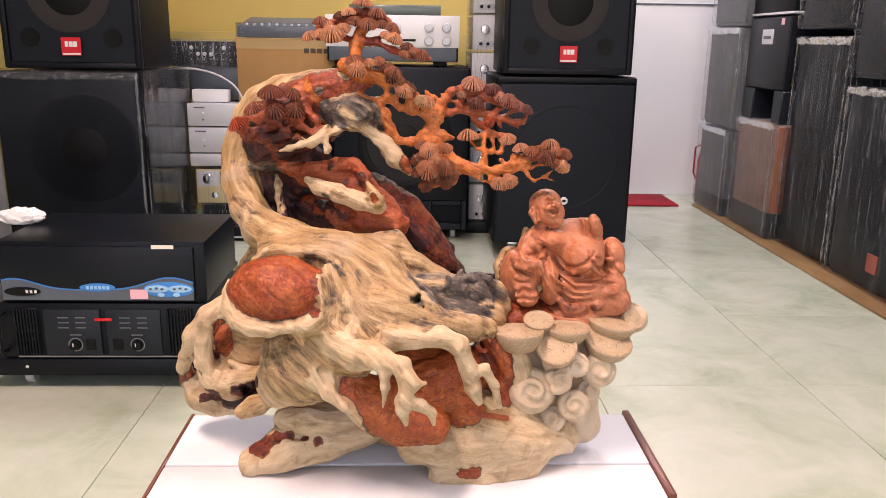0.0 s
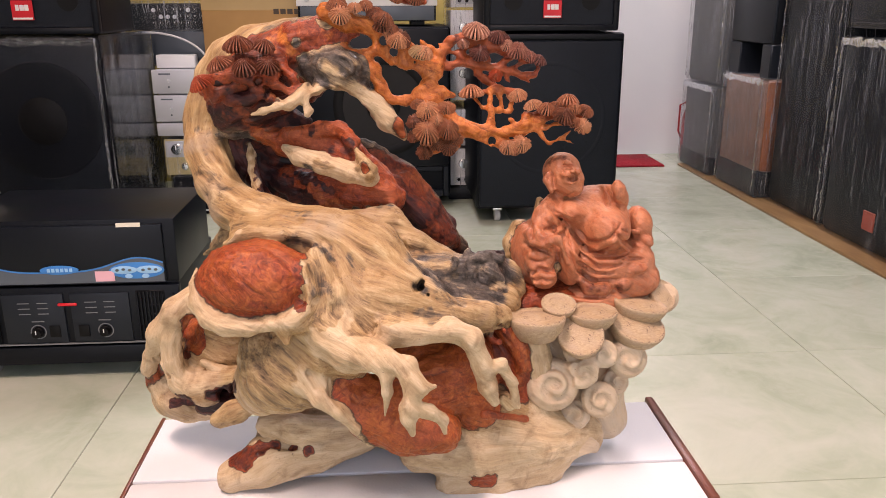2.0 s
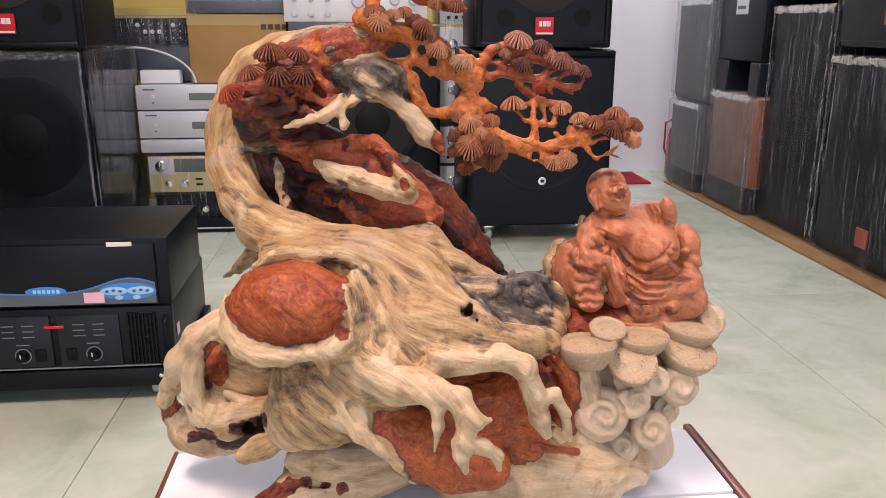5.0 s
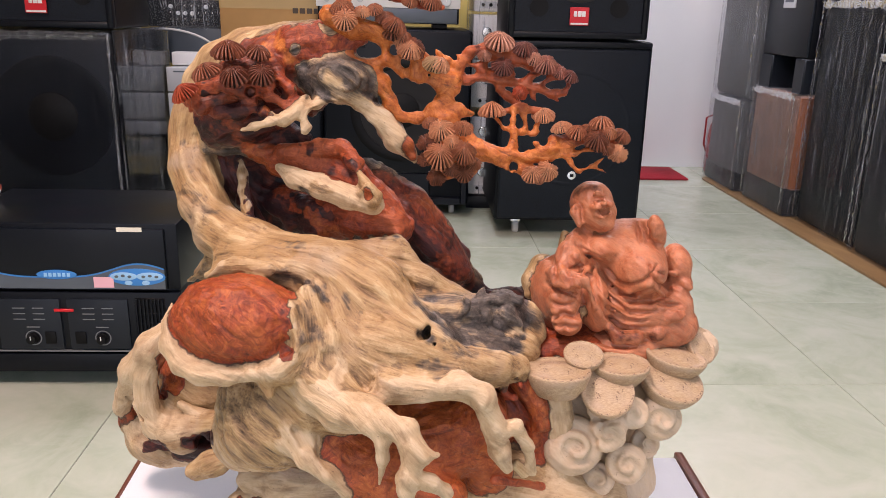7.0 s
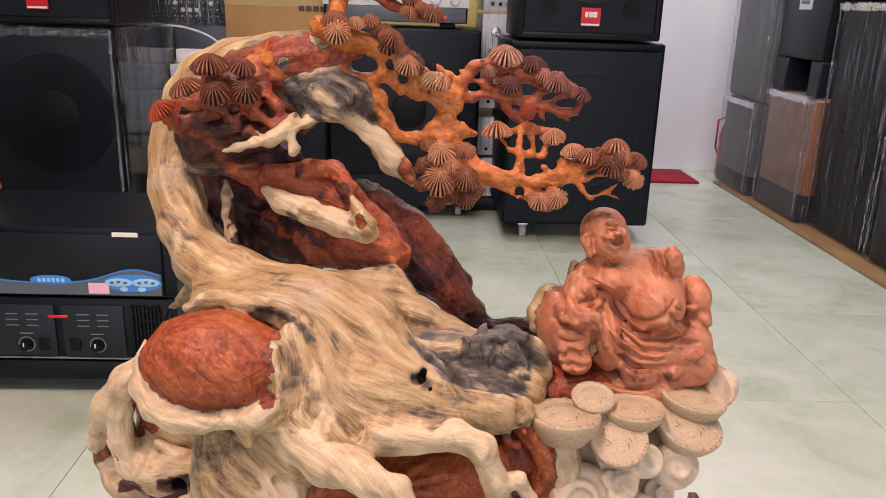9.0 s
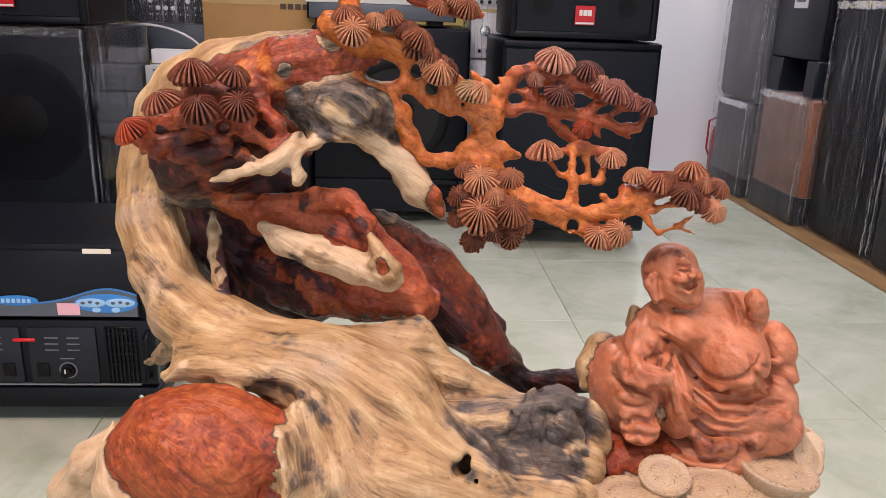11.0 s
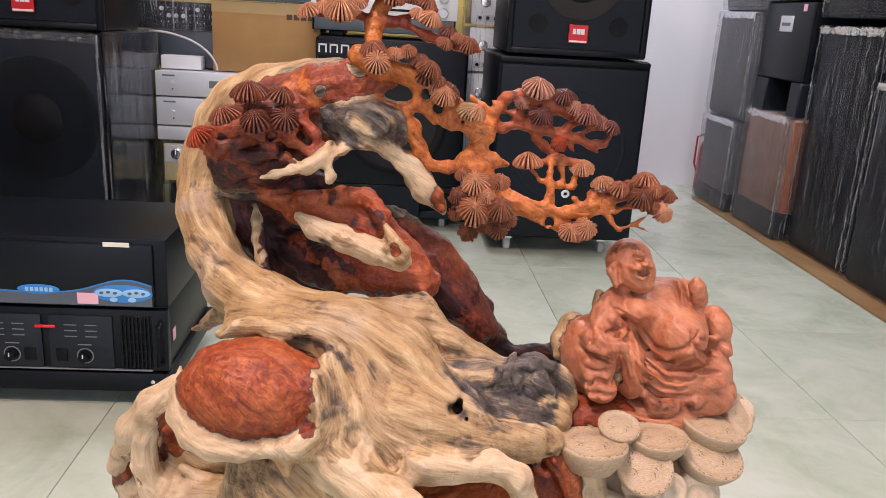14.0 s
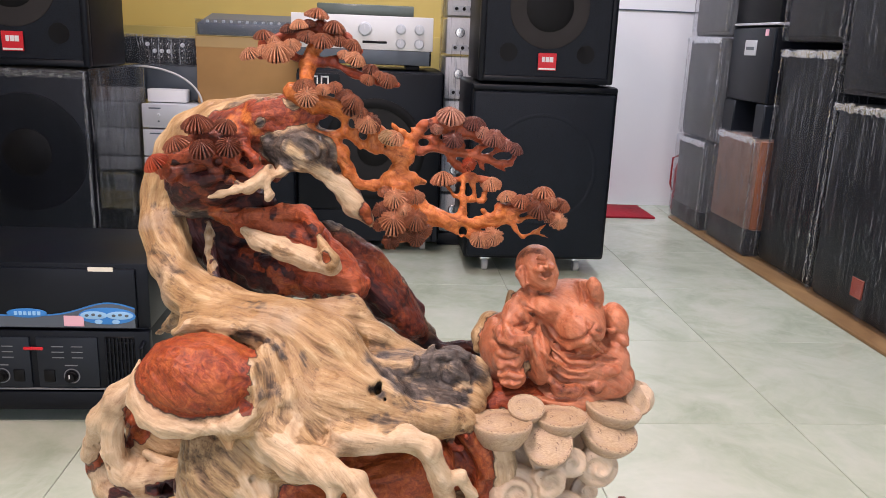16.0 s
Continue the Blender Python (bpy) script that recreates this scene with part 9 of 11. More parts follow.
sitter.limb("sap", [(0.106, 0.925, 0.634, 0.0028), (0.109, 0.920, 0.628, 0.0028), (0.111, 0.918, 0.622, 0.0020)], 0.002)
sitter.tint("pinkish", [(0.144, 0.935, 0.751, 0.0062), (0.157, 0.967, 0.741, 0.0066)], ragged=0.006)
sitter.tint("pinkish", [(0.151, 0.933, 0.755, 0.0054), (0.165, 0.965, 0.745, 0.0057)], ragged=0.006)
sitter.tint("pinkish", [(0.140, 0.933, 0.741, 0.0054), (0.154, 0.965, 0.731, 0.0058)], ragged=0.006)
sitter.tint("pinkish", [(0.147, 0.925, 0.730, 0.0084), (0.161, 0.957, 0.718, 0.0090)], ragged=0.006)
sitter.tint("pinkish", [(0.156, 0.921, 0.725, 0.0046), (0.171, 0.953, 0.713, 0.0049)], ragged=0.006)
sitter.tint("pinkish", [(0.138, 0.920, 0.707, 0.0077), (0.151, 0.952, 0.694, 0.0082)], ragged=0.006)
sitter.tint("pinkish", [(0.158, 0.914, 0.701, 0.0099), (0.173, 0.946, 0.688, 0.0106)], ragged=0.006)
sitter.tint("pinkish", [(0.167, 0.915, 0.707, 0.0054), (0.183, 0.947, 0.694, 0.0057)], ragged=0.006)
sitter.tint("dull", [(0.139, 0.941, 0.745, 0.0020), (0.152, 0.973, 0.735, 0.0021)], ragged=0.002)
sitter.tint("dull", [(0.141, 0.940, 0.749, 0.0019), (0.154, 0.972, 0.739, 0.0021)], ragged=0.002)
sitter.tint("dull", [(0.144, 0.938, 0.751, 0.0019), (0.157, 0.970, 0.742, 0.0021)], ragged=0.002)
sitter.tint("dull", [(0.148, 0.935, 0.754, 0.0019), (0.161, 0.967, 0.744, 0.0020)], ragged=0.002)
sitter.tint("dull", [(0.153, 0.934, 0.756, 0.0019), (0.167, 0.966, 0.746, 0.0020)], ragged=0.002)
sitter.tint("dull", [(0.158, 0.933, 0.755, 0.0023), (0.172, 0.965, 0.746, 0.0025)], ragged=0.002)
sitter.tint("dull", [(0.161, 0.931, 0.754, 0.0019), (0.175, 0.963, 0.744, 0.0020)], ragged=0.002)
sitter.tint("dull", [(0.108, 0.896, 0.600, 0.0062), (0.120, 0.928, 0.579, 0.0066)], ragged=0.003)
sitter.tint("dull", [(0.120, 0.894, 0.607, 0.0070), (0.133, 0.926, 0.587, 0.0074)], ragged=0.003)
sitter.tint("dull", [(0.135, 0.891, 0.607, 0.0069), (0.149, 0.923, 0.586, 0.0074)], ragged=0.003)
sitter.tint("dull", [(0.131, 0.903, 0.613, 0.0039), (0.144, 0.935, 0.593, 0.0042)], ragged=0.003)
sitter.tint("dull", [(0.111, 0.916, 0.610, 0.0048), (0.123, 0.948, 0.590, 0.0051)], ragged=0.003)
sitter.tint("dull", [(0.169, 0.895, 0.630, 0.0031), (0.186, 0.927, 0.611, 0.0033)], ragged=0.003)
sitter.tint("dull", [(0.212, 0.898, 0.623, 0.0039), (0.231, 0.930, 0.604, 0.0042)], ragged=0.003)
sitter.tint("pinkish", [(0.116, 0.899, 0.658, 0.0038), (0.129, 0.931, 0.642, 0.0040)], ragged=0.004)
sitter.tint("pinkish", [(0.116, 0.912, 0.669, 0.0039), (0.128, 0.944, 0.653, 0.0041)], ragged=0.004)
sitter.tint("pinkish", [(0.126, 0.886, 0.638, 0.0045), (0.139, 0.918, 0.619, 0.0048)], ragged=0.004)
sitter.tint("pinkish", [(0.134, 0.892, 0.670, 0.0026), (0.148, 0.924, 0.654, 0.0028)], ragged=0.004)
sitter.tint("pinkish", [(0.123, 0.892, 0.647, 0.0030), (0.136, 0.924, 0.630, 0.0032)], ragged=0.004)
sitter.tint("brick", [(0.187, 0.926, 0.713, 0.0062), (0.204, 0.958, 0.701, 0.0066)], ragged=0.012)
sitter.tint("brick", [(0.219, 0.907, 0.658, 0.0062), (0.238, 0.939, 0.641, 0.0067)], ragged=0.012)
sitter.tint("brick", [(0.183, 0.907, 0.654, 0.0039), (0.200, 0.939, 0.637, 0.0042)], ragged=0.012)
sitter.tint("brick", [(0.127, 0.906, 0.692, 0.0045), (0.140, 0.938, 0.678, 0.0048)], ragged=0.012)
sitter.tint("brick", [(0.177, 0.918, 0.674, 0.0039), (0.193, 0.950, 0.659, 0.0042)], ragged=0.012)
sitter.tint("pinkish", [(0.222, 0.900, 0.644, 0.0047), (0.242, 0.932, 0.626, 0.0050)], ragged=0.006)
sitter.tint("pinkish", [(0.228, 0.897, 0.643, 0.0046), (0.249, 0.929, 0.626, 0.0050)], ragged=0.006)
sitter.tint("pinkish", [(0.189, 0.908, 0.700, 0.0076), (0.206, 0.940, 0.686, 0.0081)], ragged=0.006)
CREASES = []  # depth, width and the points (x, z) of each carved line
CREASES.append((0.0034, 0.0026, ((0.1642, 0.6776), (0.1656, 0.6670), (0.1763, 0.6527), (0.1967, 0.6402), (0.2201, 0.6428))))
CREASES.append((0.0034, 0.0026, ((0.1710, 0.6735), (0.1821, 0.6563), (0.1948, 0.6502), (0.2195, 0.6520), (0.2377, 0.6556))))
CREASES.append((0.0034, 0.0026, ((0.1782, 0.6637), (0.1881, 0.6555), (0.2008, 0.6561), (0.2123, 0.6682))))
CREASES.append((0.0034, 0.0026, ((0.1759, 0.6771), (0.1847, 0.6671), (0.1930, 0.6688), (0.2058, 0.6776), (0.2170, 0.6886))))
CREASES.append((0.0034, 0.0026, ((0.1630, 0.6586), (0.1724, 0.6396), (0.1899, 0.6258), (0.2134, 0.6271))))
CREASES.append((0.0034, 0.0026, ((0.1710, 0.6496), (0.1937, 0.6331), (0.2121, 0.6351))))
CREASES.append((0.0028, 0.0024, ((0.1191, 0.6636), (0.1263, 0.6648), (0.1363, 0.6626), (0.1452, 0.6578))))
CREASES.append((0.0028, 0.0024, ((0.1563, 0.6820), (0.1414, 0.6822), (0.1355, 0.6825), (0.1327, 0.6846))))
CREASES.append((0.0028, 0.0024, ((0.1250, 0.6868), (0.1233, 0.6823), (0.1215, 0.6749))))
CREASES.append((0.0028, 0.0024, ((0.1448, 0.7021), (0.1590, 0.6927), (0.1682, 0.6880))))
CREASES.append((0.0028, 0.0024, ((0.2057, 0.7156), (0.2051, 0.7083), (0.2054, 0.7029))))
CREASES.append((0.0028, 0.0024, ((0.2111, 0.7165), (0.2120, 0.7089), (0.2126, 0.7043))))
CREASES.append((0.0028, 0.0024, ((0.1225, 0.6510), (0.1303, 0.6511), (0.1403, 0.6535))))
CREASES.append((0.0028, 0.0024, ((0.1230, 0.6358), (0.1315, 0.6437), (0.1430, 0.6412))))
CREASES.append((0.0028, 0.0024, ((0.1249, 0.6309), (0.1325, 0.6341), (0.1446, 0.6322))))
CREASES.append((0.0028, 0.0024, ((0.1507, 0.6575), (0.1529, 0.6503), (0.1448, 0.6395))))
CREASES.append((0.0028, 0.0024, ((0.2206, 0.6491), (0.2301, 0.6480), (0.2474, 0.6449))))
CREASES.append((0.0028, 0.0024, ((0.2092, 0.6809), (0.2196, 0.6700), (0.2438, 0.6543))))
CREASES.append((0.0028, 0.0024, ((0.1096, 0.5982), (0.1229, 0.6019), (0.1459, 0.6001))))
CREASES.append((0.0028, 0.0024, ((0.1651, 0.6122), (0.1811, 0.6101), (0.2059, 0.6097))))
CREASES.append((0.0028, 0.0024, ((0.2153, 0.7052), (0.2179, 0.7025), (0.2245, 0.7021))))
CREASES.append((0.0028, 0.0024, ((0.2082, 0.6904), (0.2100, 0.6809))))
CREASES.append((0.0018, 0.002, ((0.1605, 0.7428), (0.1640, 0.7441), (0.1678, 0.7429))))
CREASES.append((0.0018, 0.002, ((0.1742, 0.7437), (0.1692, 0.7495))))
CREASES.append((0.0018, 0.002, ((0.1587, 0.7416), (0.1586, 0.7392))))
CREASES.append((0.0018, 0.002, ((0.1424, 0.7331), (0.1445, 0.7325), (0.1447, 0.7284))))
CREASES.append((0.0018, 0.002, ((0.1492, 0.7365), (0.1501, 0.7268), (0.1509, 0.7208))))
CREASES.append((0.0018, 0.002, ((0.2163, 0.6837), (0.2261, 0.6783))))
CREASES.append((0.0018, 0.002, ((0.1657, 0.7388), (0.1707, 0.7378))))
CREASES.append((0.005, 0.003, ((0.1604, 0.7338), (0.1680, 0.7313), (0.1741, 0.7339))))
CREASES.append((0.0022, 0.003, ((0.1481, 0.7178), (0.1651, 0.7116), (0.1735, 0.7177))))
CREASES.append((0.0014, 0.005, ((0.1572, 0.6880), (0.1692, 0.6863), (0.1772, 0.6927))))
CREASES.append((0.0014, 0.005, ((0.1734, 0.7037), (0.1859, 0.7000), (0.1919, 0.6961))))


def robe(p):
    """Knife-cut lines with slightly raised lips over the front of the figure."""
    lift = np.zeros(len(p))
    flat = p[:, (0, 2)]
    for deep, wide, line in CREASES:
        pts = np.array(line)
        sel = np.nonzero(((flat > pts.min(0) - 5 * wide) & (flat < pts.max(0) + 5 * wide)).all(1) & (p[:, 1] < 0.955))[0]
        q, d, end = flat[sel], np.full(len(sel), 9.0), np.zeros(len(sel))
        for i, (a, b) in enumerate(zip(pts, pts[1:])):
            t = np.clip((q - a) @ (b - a) / max(1e-9, (b - a) @ (b - a)), 0, 1)
            e = np.linalg.norm(q - a - t[:, None] * (b - a), axis=1)
            end = np.where(e < d, (i + t) / (len(pts) - 1), end)
            d = np.minimum(d, e)
        fade = np.clip(np.minimum(end, 1 - end) * 6 + 0.35, 0, 1)
        lift[sel] += deep * fade * (0.12 * np.exp(-(((d - 1.9 * wide) / (1.0 * wide)) ** 2)) - np.exp(-((d / (0.62 * wide)) ** 2)))
    return np.clip(1.05 * lift, -0.0050, 0.0030)


skin_part("seated_figure", sitter, MAT["carve_pale"], carving, "plain seated figure in orange-red heartwood", rough=0.0005, fold=robe)


def fan_mesh(ribs, seed, wood="fan"):
    """A domed tuft of needles: radial ridges over a shallow cap, with a thick rim."""
    rnd = random.Random(seed)
    bm = bmesh.new()
    spots = ((-0.5, 0.0), (-0.29, 0.0), (-0.20, 0.85), (0.0, 1.0), (0.20, 0.85), (0.29, 0.0))
    steps = ribs * len(spots)
    rows = ((0.0, 0.60, 0.0), (0.13, 0.585, 0.02), (0.34, 0.50, 0.19), (0.62, 0.32, 0.30), (0.84, 0.10, 0.32), (0.97, -0.10, 0.24), (0.93, -0.26, 0.03), (0.50, -0.34, 0.0))
    uneven = [1 + rnd.uniform(-0.16, 0.08) for _ in range(ribs)]
    rings = []
    for r, z, depth in rows:
        ring = []
        for i in range(steps):
            at, cut_in = spots[i % len(spots)]
            a = 2 * math.pi * (i // len(spots) + at) / ribs
            s = 1 + (uneven[i // len(spots)] - 1) * min(1.0, r * 1.3)
            inward = 1 - 0.5 * depth * cut_in
            ring.append(bm.verts.new((r * s * inward * math.cos(a), r * s * inward * math.sin(a), z - depth * cut_in)))
        rings.append(ring)
    for j, (a, b) in enumerate(zip(rings, rings[1:])):
        for i in range(steps):
            q = bm.faces.new((a[i], a[(i + 1) % steps], b[(i + 1) % steps], b[i]))
            # groove faces get the near-black material, painted shade between the ribs
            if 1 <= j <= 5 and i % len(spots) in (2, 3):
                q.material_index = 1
    bm.faces.new(rings[-1])
    bmesh.ops.remove_doubles(bm, verts=bm.verts, dist=0.0005)
    bmesh.ops.recalc_face_normals(bm, faces=bm.faces)
    me = bpy.data.meshes.new("pine_fan")
    bm.to_mesh(me)
    bm.free()
    me.materials.append(MAT[wood])
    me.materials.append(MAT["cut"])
    me.polygons.foreach_set("use_smooth", [True] * len(me.polygons))
    me.set_sharp_from_angle(angle=radians(30))
    return me


MAT["fan"] = fan_material("carved_fan_wood", (0.12, 0.032, 0.016), (0.36, 0.118, 0.052), (0.66, 0.31, 0.16))
MAT["fan_plum"] = fan_material("plum_fan_heartwood", (0.085, 0.024, 0.018), (0.26, 0.082, 0.055), (0.56, 0.26, 0.17))
MAT["fan_red"] = fan_material("red_fan_heartwood", (0.20, 0.022, 0.008), (0.42, 0.062, 0.018), (0.58, 0.16, 0.06))
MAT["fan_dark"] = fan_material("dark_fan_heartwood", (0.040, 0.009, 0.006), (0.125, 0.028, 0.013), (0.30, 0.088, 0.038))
MAT["fan_pale"] = fan_material("pale_fan_sapwood", (0.34, 0.19, 0.085), (0.55, 0.36, 0.19), (0.72, 0.54, 0.34))
MAT["cut"] = shaded_cut_material()
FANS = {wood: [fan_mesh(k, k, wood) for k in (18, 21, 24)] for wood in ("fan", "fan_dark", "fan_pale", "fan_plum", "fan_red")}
fan_turn = random.Random(5)


def fan(x, y, z, r, lean=42, side=0, wood="fan"):
    """One tuft: lean is how far its cap faces the viewer, side how far it leans along x."""
    ob = new("pine_fan", fan_turn.choice(FANS[wood]))
    ob.parent = carving
    m = pose(x, y, z, lean - 10 + fan_turn.uniform(-9, 9), side + fan_turn.uniform(-9, 9), 0) @ pose(0, 0, 0, 0, 0, fan_turn.uniform(0, 360))
    ob.matrix_world = m @ Matrix.Diagonal((r, r * fan_turn.uniform(0.9, 1.05), r * fan_turn.uniform(0.8, 1.05), 1))


fan(-0.199, 0.912, 0.836, 0.0125, 35, -25, wood="fan_red")
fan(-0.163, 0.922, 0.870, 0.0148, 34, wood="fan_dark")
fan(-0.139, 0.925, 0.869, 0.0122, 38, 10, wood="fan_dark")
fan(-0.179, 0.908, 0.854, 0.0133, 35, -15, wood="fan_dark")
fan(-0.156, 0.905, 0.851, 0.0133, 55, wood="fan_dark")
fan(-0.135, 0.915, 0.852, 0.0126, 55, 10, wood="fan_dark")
fan(0.070, 0.972, 0.881, 0.0143, wood="fan_plum")
fan(0.094, 0.975, 0.874, 0.0134, 38, 8, wood="fan_plum")
fan(0.074, 0.965, 0.859, 0.0112, 55, wood="fan_plum")
fan(0.114, 0.968, 0.861, 0.0129, wood="fan_plum")
fan(0.136, 0.967, 0.851, 0.0098, 42, 15, wood="fan_plum")
fan(0.050, 0.975, 0.873, 0.0067, 30, -15, wood="fan_plum")
fan(0.103, 0.970, 0.866, 0.0092, 50, wood="fan_plum")
fan(0.126, 0.966, 0.855, 0.0087, 55, 10, wood="fan_plum")
fan(0.057, 0.970, 0.868, 0.0071, 50, wood="fan_plum")
fan(0.065, 0.960, 0.819, 0.0139, 15, -5)
fan(0.091, 0.968, 0.821, 0.0089, 30)
fan(0.089, 0.952, 0.837, 0.0083, 60, wood="fan_red")
fan(0.113, 0.962, 0.816, 0.0119, 25)
fan(0.126, 0.940, 0.808, 0.0101, 25, -10)
fan(0.139, 0.932, 0.805, 0.0105, 42)
fan(0.161, 0.935, 0.813, 0.0126, 30)
fan(0.178, 0.928, 0.803, 0.0095, 38, 12)
fan(0.154, 0.920, 0.800, 0.0124, 55)
fan(0.174, 0.920, 0.789, 0.0100, 62, 10)
fan(0.166, 0.925, 0.806, 0.0085, 45)
fan(0.149, 0.935, 0.807, 0.0081, 40)
fan(0.165, 0.920, 0.793, 0.0075, 60)
fan(0.017, 0.920, 0.807, 0.0131, 50, -10)
fan(0.036, 0.920, 0.809, 0.0097, 50, 5)
fan(0.016, 0.910, 0.787, 0.0150, 60, -5)
fan(0.036, 0.910, 0.790, 0.0131, 58, 8)
fan(0.038, 0.918, 0.770, 0.0104, 72)
fan(0.014, 0.925, 0.764, 0.0090, 75, -10)
fan(0.004, 0.922, 0.796, 0.0093, 55, -30)
fan(0.007, 0.928, 0.812, 0.0078, 45, -25)
fan(0.026, 0.912, 0.799, 0.0082, 60)
fan(0.026, 0.915, 0.774, 0.0088, 70)
fan(0.003, 0.925, 0.780, 0.0074, 60, -25)
fan(0.047, 0.918, 0.778, 0.0074, 60, 20)
fan(0.100, 0.930, 0.767, 0.0106, 50)
fan(0.114, 0.930, 0.770, 0.0111, 52)
fan(0.107, 0.928, 0.764, 0.0071, 70)
fan(-0.025, 0.948, 0.888, 0.0117, 45)
fan(-0.011, 0.945, 0.874, 0.0122, 45, 15)
fan(0.011, 0.945, 0.861, 0.0108, 50, 20, wood="fan_pale")
fan(-0.019, 0.946, 0.880, 0.0073, 50)
fan(-0.124, 0.978, 0.933, 0.0119, 25, -15)
fan(-0.097, 0.970, 0.936, 0.0156, 40)
fan(-0.112, 0.985, 0.950, 0.0114, 22, -5)
fan(-0.079, 0.992, 0.961, 0.0104, 25)
fan(-0.062, 0.998, 0.972, 0.0127, 18)
fan(-0.045, 0.990, 0.960, 0.0126, 30, 8)
fan(-0.055, 0.980, 0.948, 0.0130, 45)
fan(-0.070, 0.985, 0.951, 0.0109, 40)
fan(-0.027, 0.988, 0.944, 0.0105, 30, 20)
fan(-0.024, 0.980, 0.932, 0.0115, 42, 20)
fan(-0.008, 0.975, 0.922, 0.0093, 38, 20)
fan(0.008, 0.970, 0.913, 0.0109, 38, 20)
fan(-0.011, 0.968, 0.913, 0.0082, 45, 20)
fan(-0.090, 0.995, 0.957, 0.0088, 20, -10)
fan(-0.111, 0.975, 0.937, 0.0086, 35, -10)
fan(-0.085, 0.975, 0.942, 0.0097, 45)
fan(-0.034, 0.980, 0.935, 0.0082, 45, 10)
fan(-0.040, 0.985, 0.948, 0.0093, 40)
fan(-0.102, 0.982, 0.946, 0.0087, 30)
fan(-0.070, 0.994, 0.963, 0.0082, 30)
fan(0.000, 0.970, 0.917, 0.0076, 42, 20)
fan(-0.070, 0.945, 0.907, 0.0110, 40)
fan(-0.066, 0.932, 0.897, 0.0119, 60)
fan(-0.042, 0.950, 0.906, 0.0090, 40)
fan(-0.032, 0.950, 0.899, 0.0096, 45, 10)
fan(-0.024, 0.945, 0.893, 0.0117, 42, 20)
fan(-0.008, 0.948, 0.875, 0.0124, 45, 25)
fan(0.016, 0.945, 0.861, 0.0108, 48, 25)
fan(-0.052, 0.945, 0.904, 0.0074, 50)
fan(-0.016, 0.945, 0.884, 0.0075, 45, 20)


def coin_mesh():
    """A boat-shaped ingot: a bowl with a thick lip and a pitted, bulging face."""
    bm = lathe(((0.40, -0.85), (0.66, -0.72), (0.88, -0.38), (0.97, -0.10), (1.0, 0.06), (0.98, 0.13), (0.90, 0.14), (0.84, 0.08), (0.70, 0.09), (0.40, 0.17), (0.02, 0.21)), steps=36)
    me = bpy.data.meshes.new("ingot")
    bm.to_mesh(me)
    bm.free()
    me.materials.append(MAT["coin"])
    me.polygons.foreach_set("use_smooth", [True] * len(me.polygons))
    return me


MAT["coin"] = pale_material("pale_carved_sapwood")
COIN = coin_mesh()


def ingot(x, y, z, wide, tall, lean, side=0):
    ob = new("ingot", COIN)
    ob.parent = carving
    ob.matrix_world = pose(x, y, z, lean, side, 0) @ Matrix.Diagonal((wide, tall, tall * 0.9, 1))


ingot(0.122, 0.864, 0.603, 0.0297, 0.0297, -4, 0)
ingot(0.148, 0.880, 0.612, 0.0182, 0.0172, 20, 0)
ingot(0.167, 0.860, 0.586, 0.0239, 0.0259, 34, -8)
ingot(0.183, 0.880, 0.602, 0.0265, 0.0235, 2, 0)
ingot(0.234, 0.888, 0.583, 0.0303, 0.0292, 22, 12)
ingot(0.242, 0.905, 0.599, 0.0297, 0.0244, 4, 10)
ingot(0.274, 0.930, 0.600, 0.0165, 0.0220, 30, 30)


# ---- the table under the carving ----
table = thing("low_table", pose(0, 0, 0), "narrow low table with mahogany-stained edges", "table")
part("tabletop", box(-0.306, 0.305, 0.803, 1.020, 0.385, 0.411, 0.003), MAT["table_wood"], table)
for name, x0, x1, y0, y1 in (("edge_strip", 0.2955, 0.3055, 0.803, 1.020), ("edge_strip", -0.3065, -0.3015, 0.803, 1.020)):
    part(name, box(x0, x1, y0, y1, 0.4115, 0.4285 if x0 > 0 else 0.4245, 0.002), MAT["table_wood"], table, "mahogany edge strip")
for lx in (-0.27, 0.27):
    for ly in (0.835, 0.985):
        part("leg", box(lx - 0.02, lx + 0.02, ly - 0.02, ly + 0.02, 0.0, 0.384, 0.003), MAT["table_wood"], table)
for y0, y1, dz in ((0.802, 0.8765, 0.0), (0.8785, 1.012, 0.001)):
    sheet = thing("foam_sheet", pose(0, 0, 0), "white expanded foam sheet laid on the table", "foam sheet", "foam sheets")
    part("sheet", box(-0.301, 0.295, y0, y1, 0.4115, 0.4255 + dz, 0.003), MAT["foam"], sheet)


# ---- loudspeakers ----
def caster(parent, x, y):
    c = part("caster", lathe(((0.024, -0.012), (0.027, -0.008), (0.027, 0.008), (0.024, 0.012)), pose(x, y, 0.027, 0, 90, 0), 18), MAT["rope"], parent, "grey rubber caster wheel")
    part("fork", box(x - 0.020, x + 0.020, y - 0.014, y + 0.022, 0.047, 0.062, 0.002), MAT["chrome"], c)


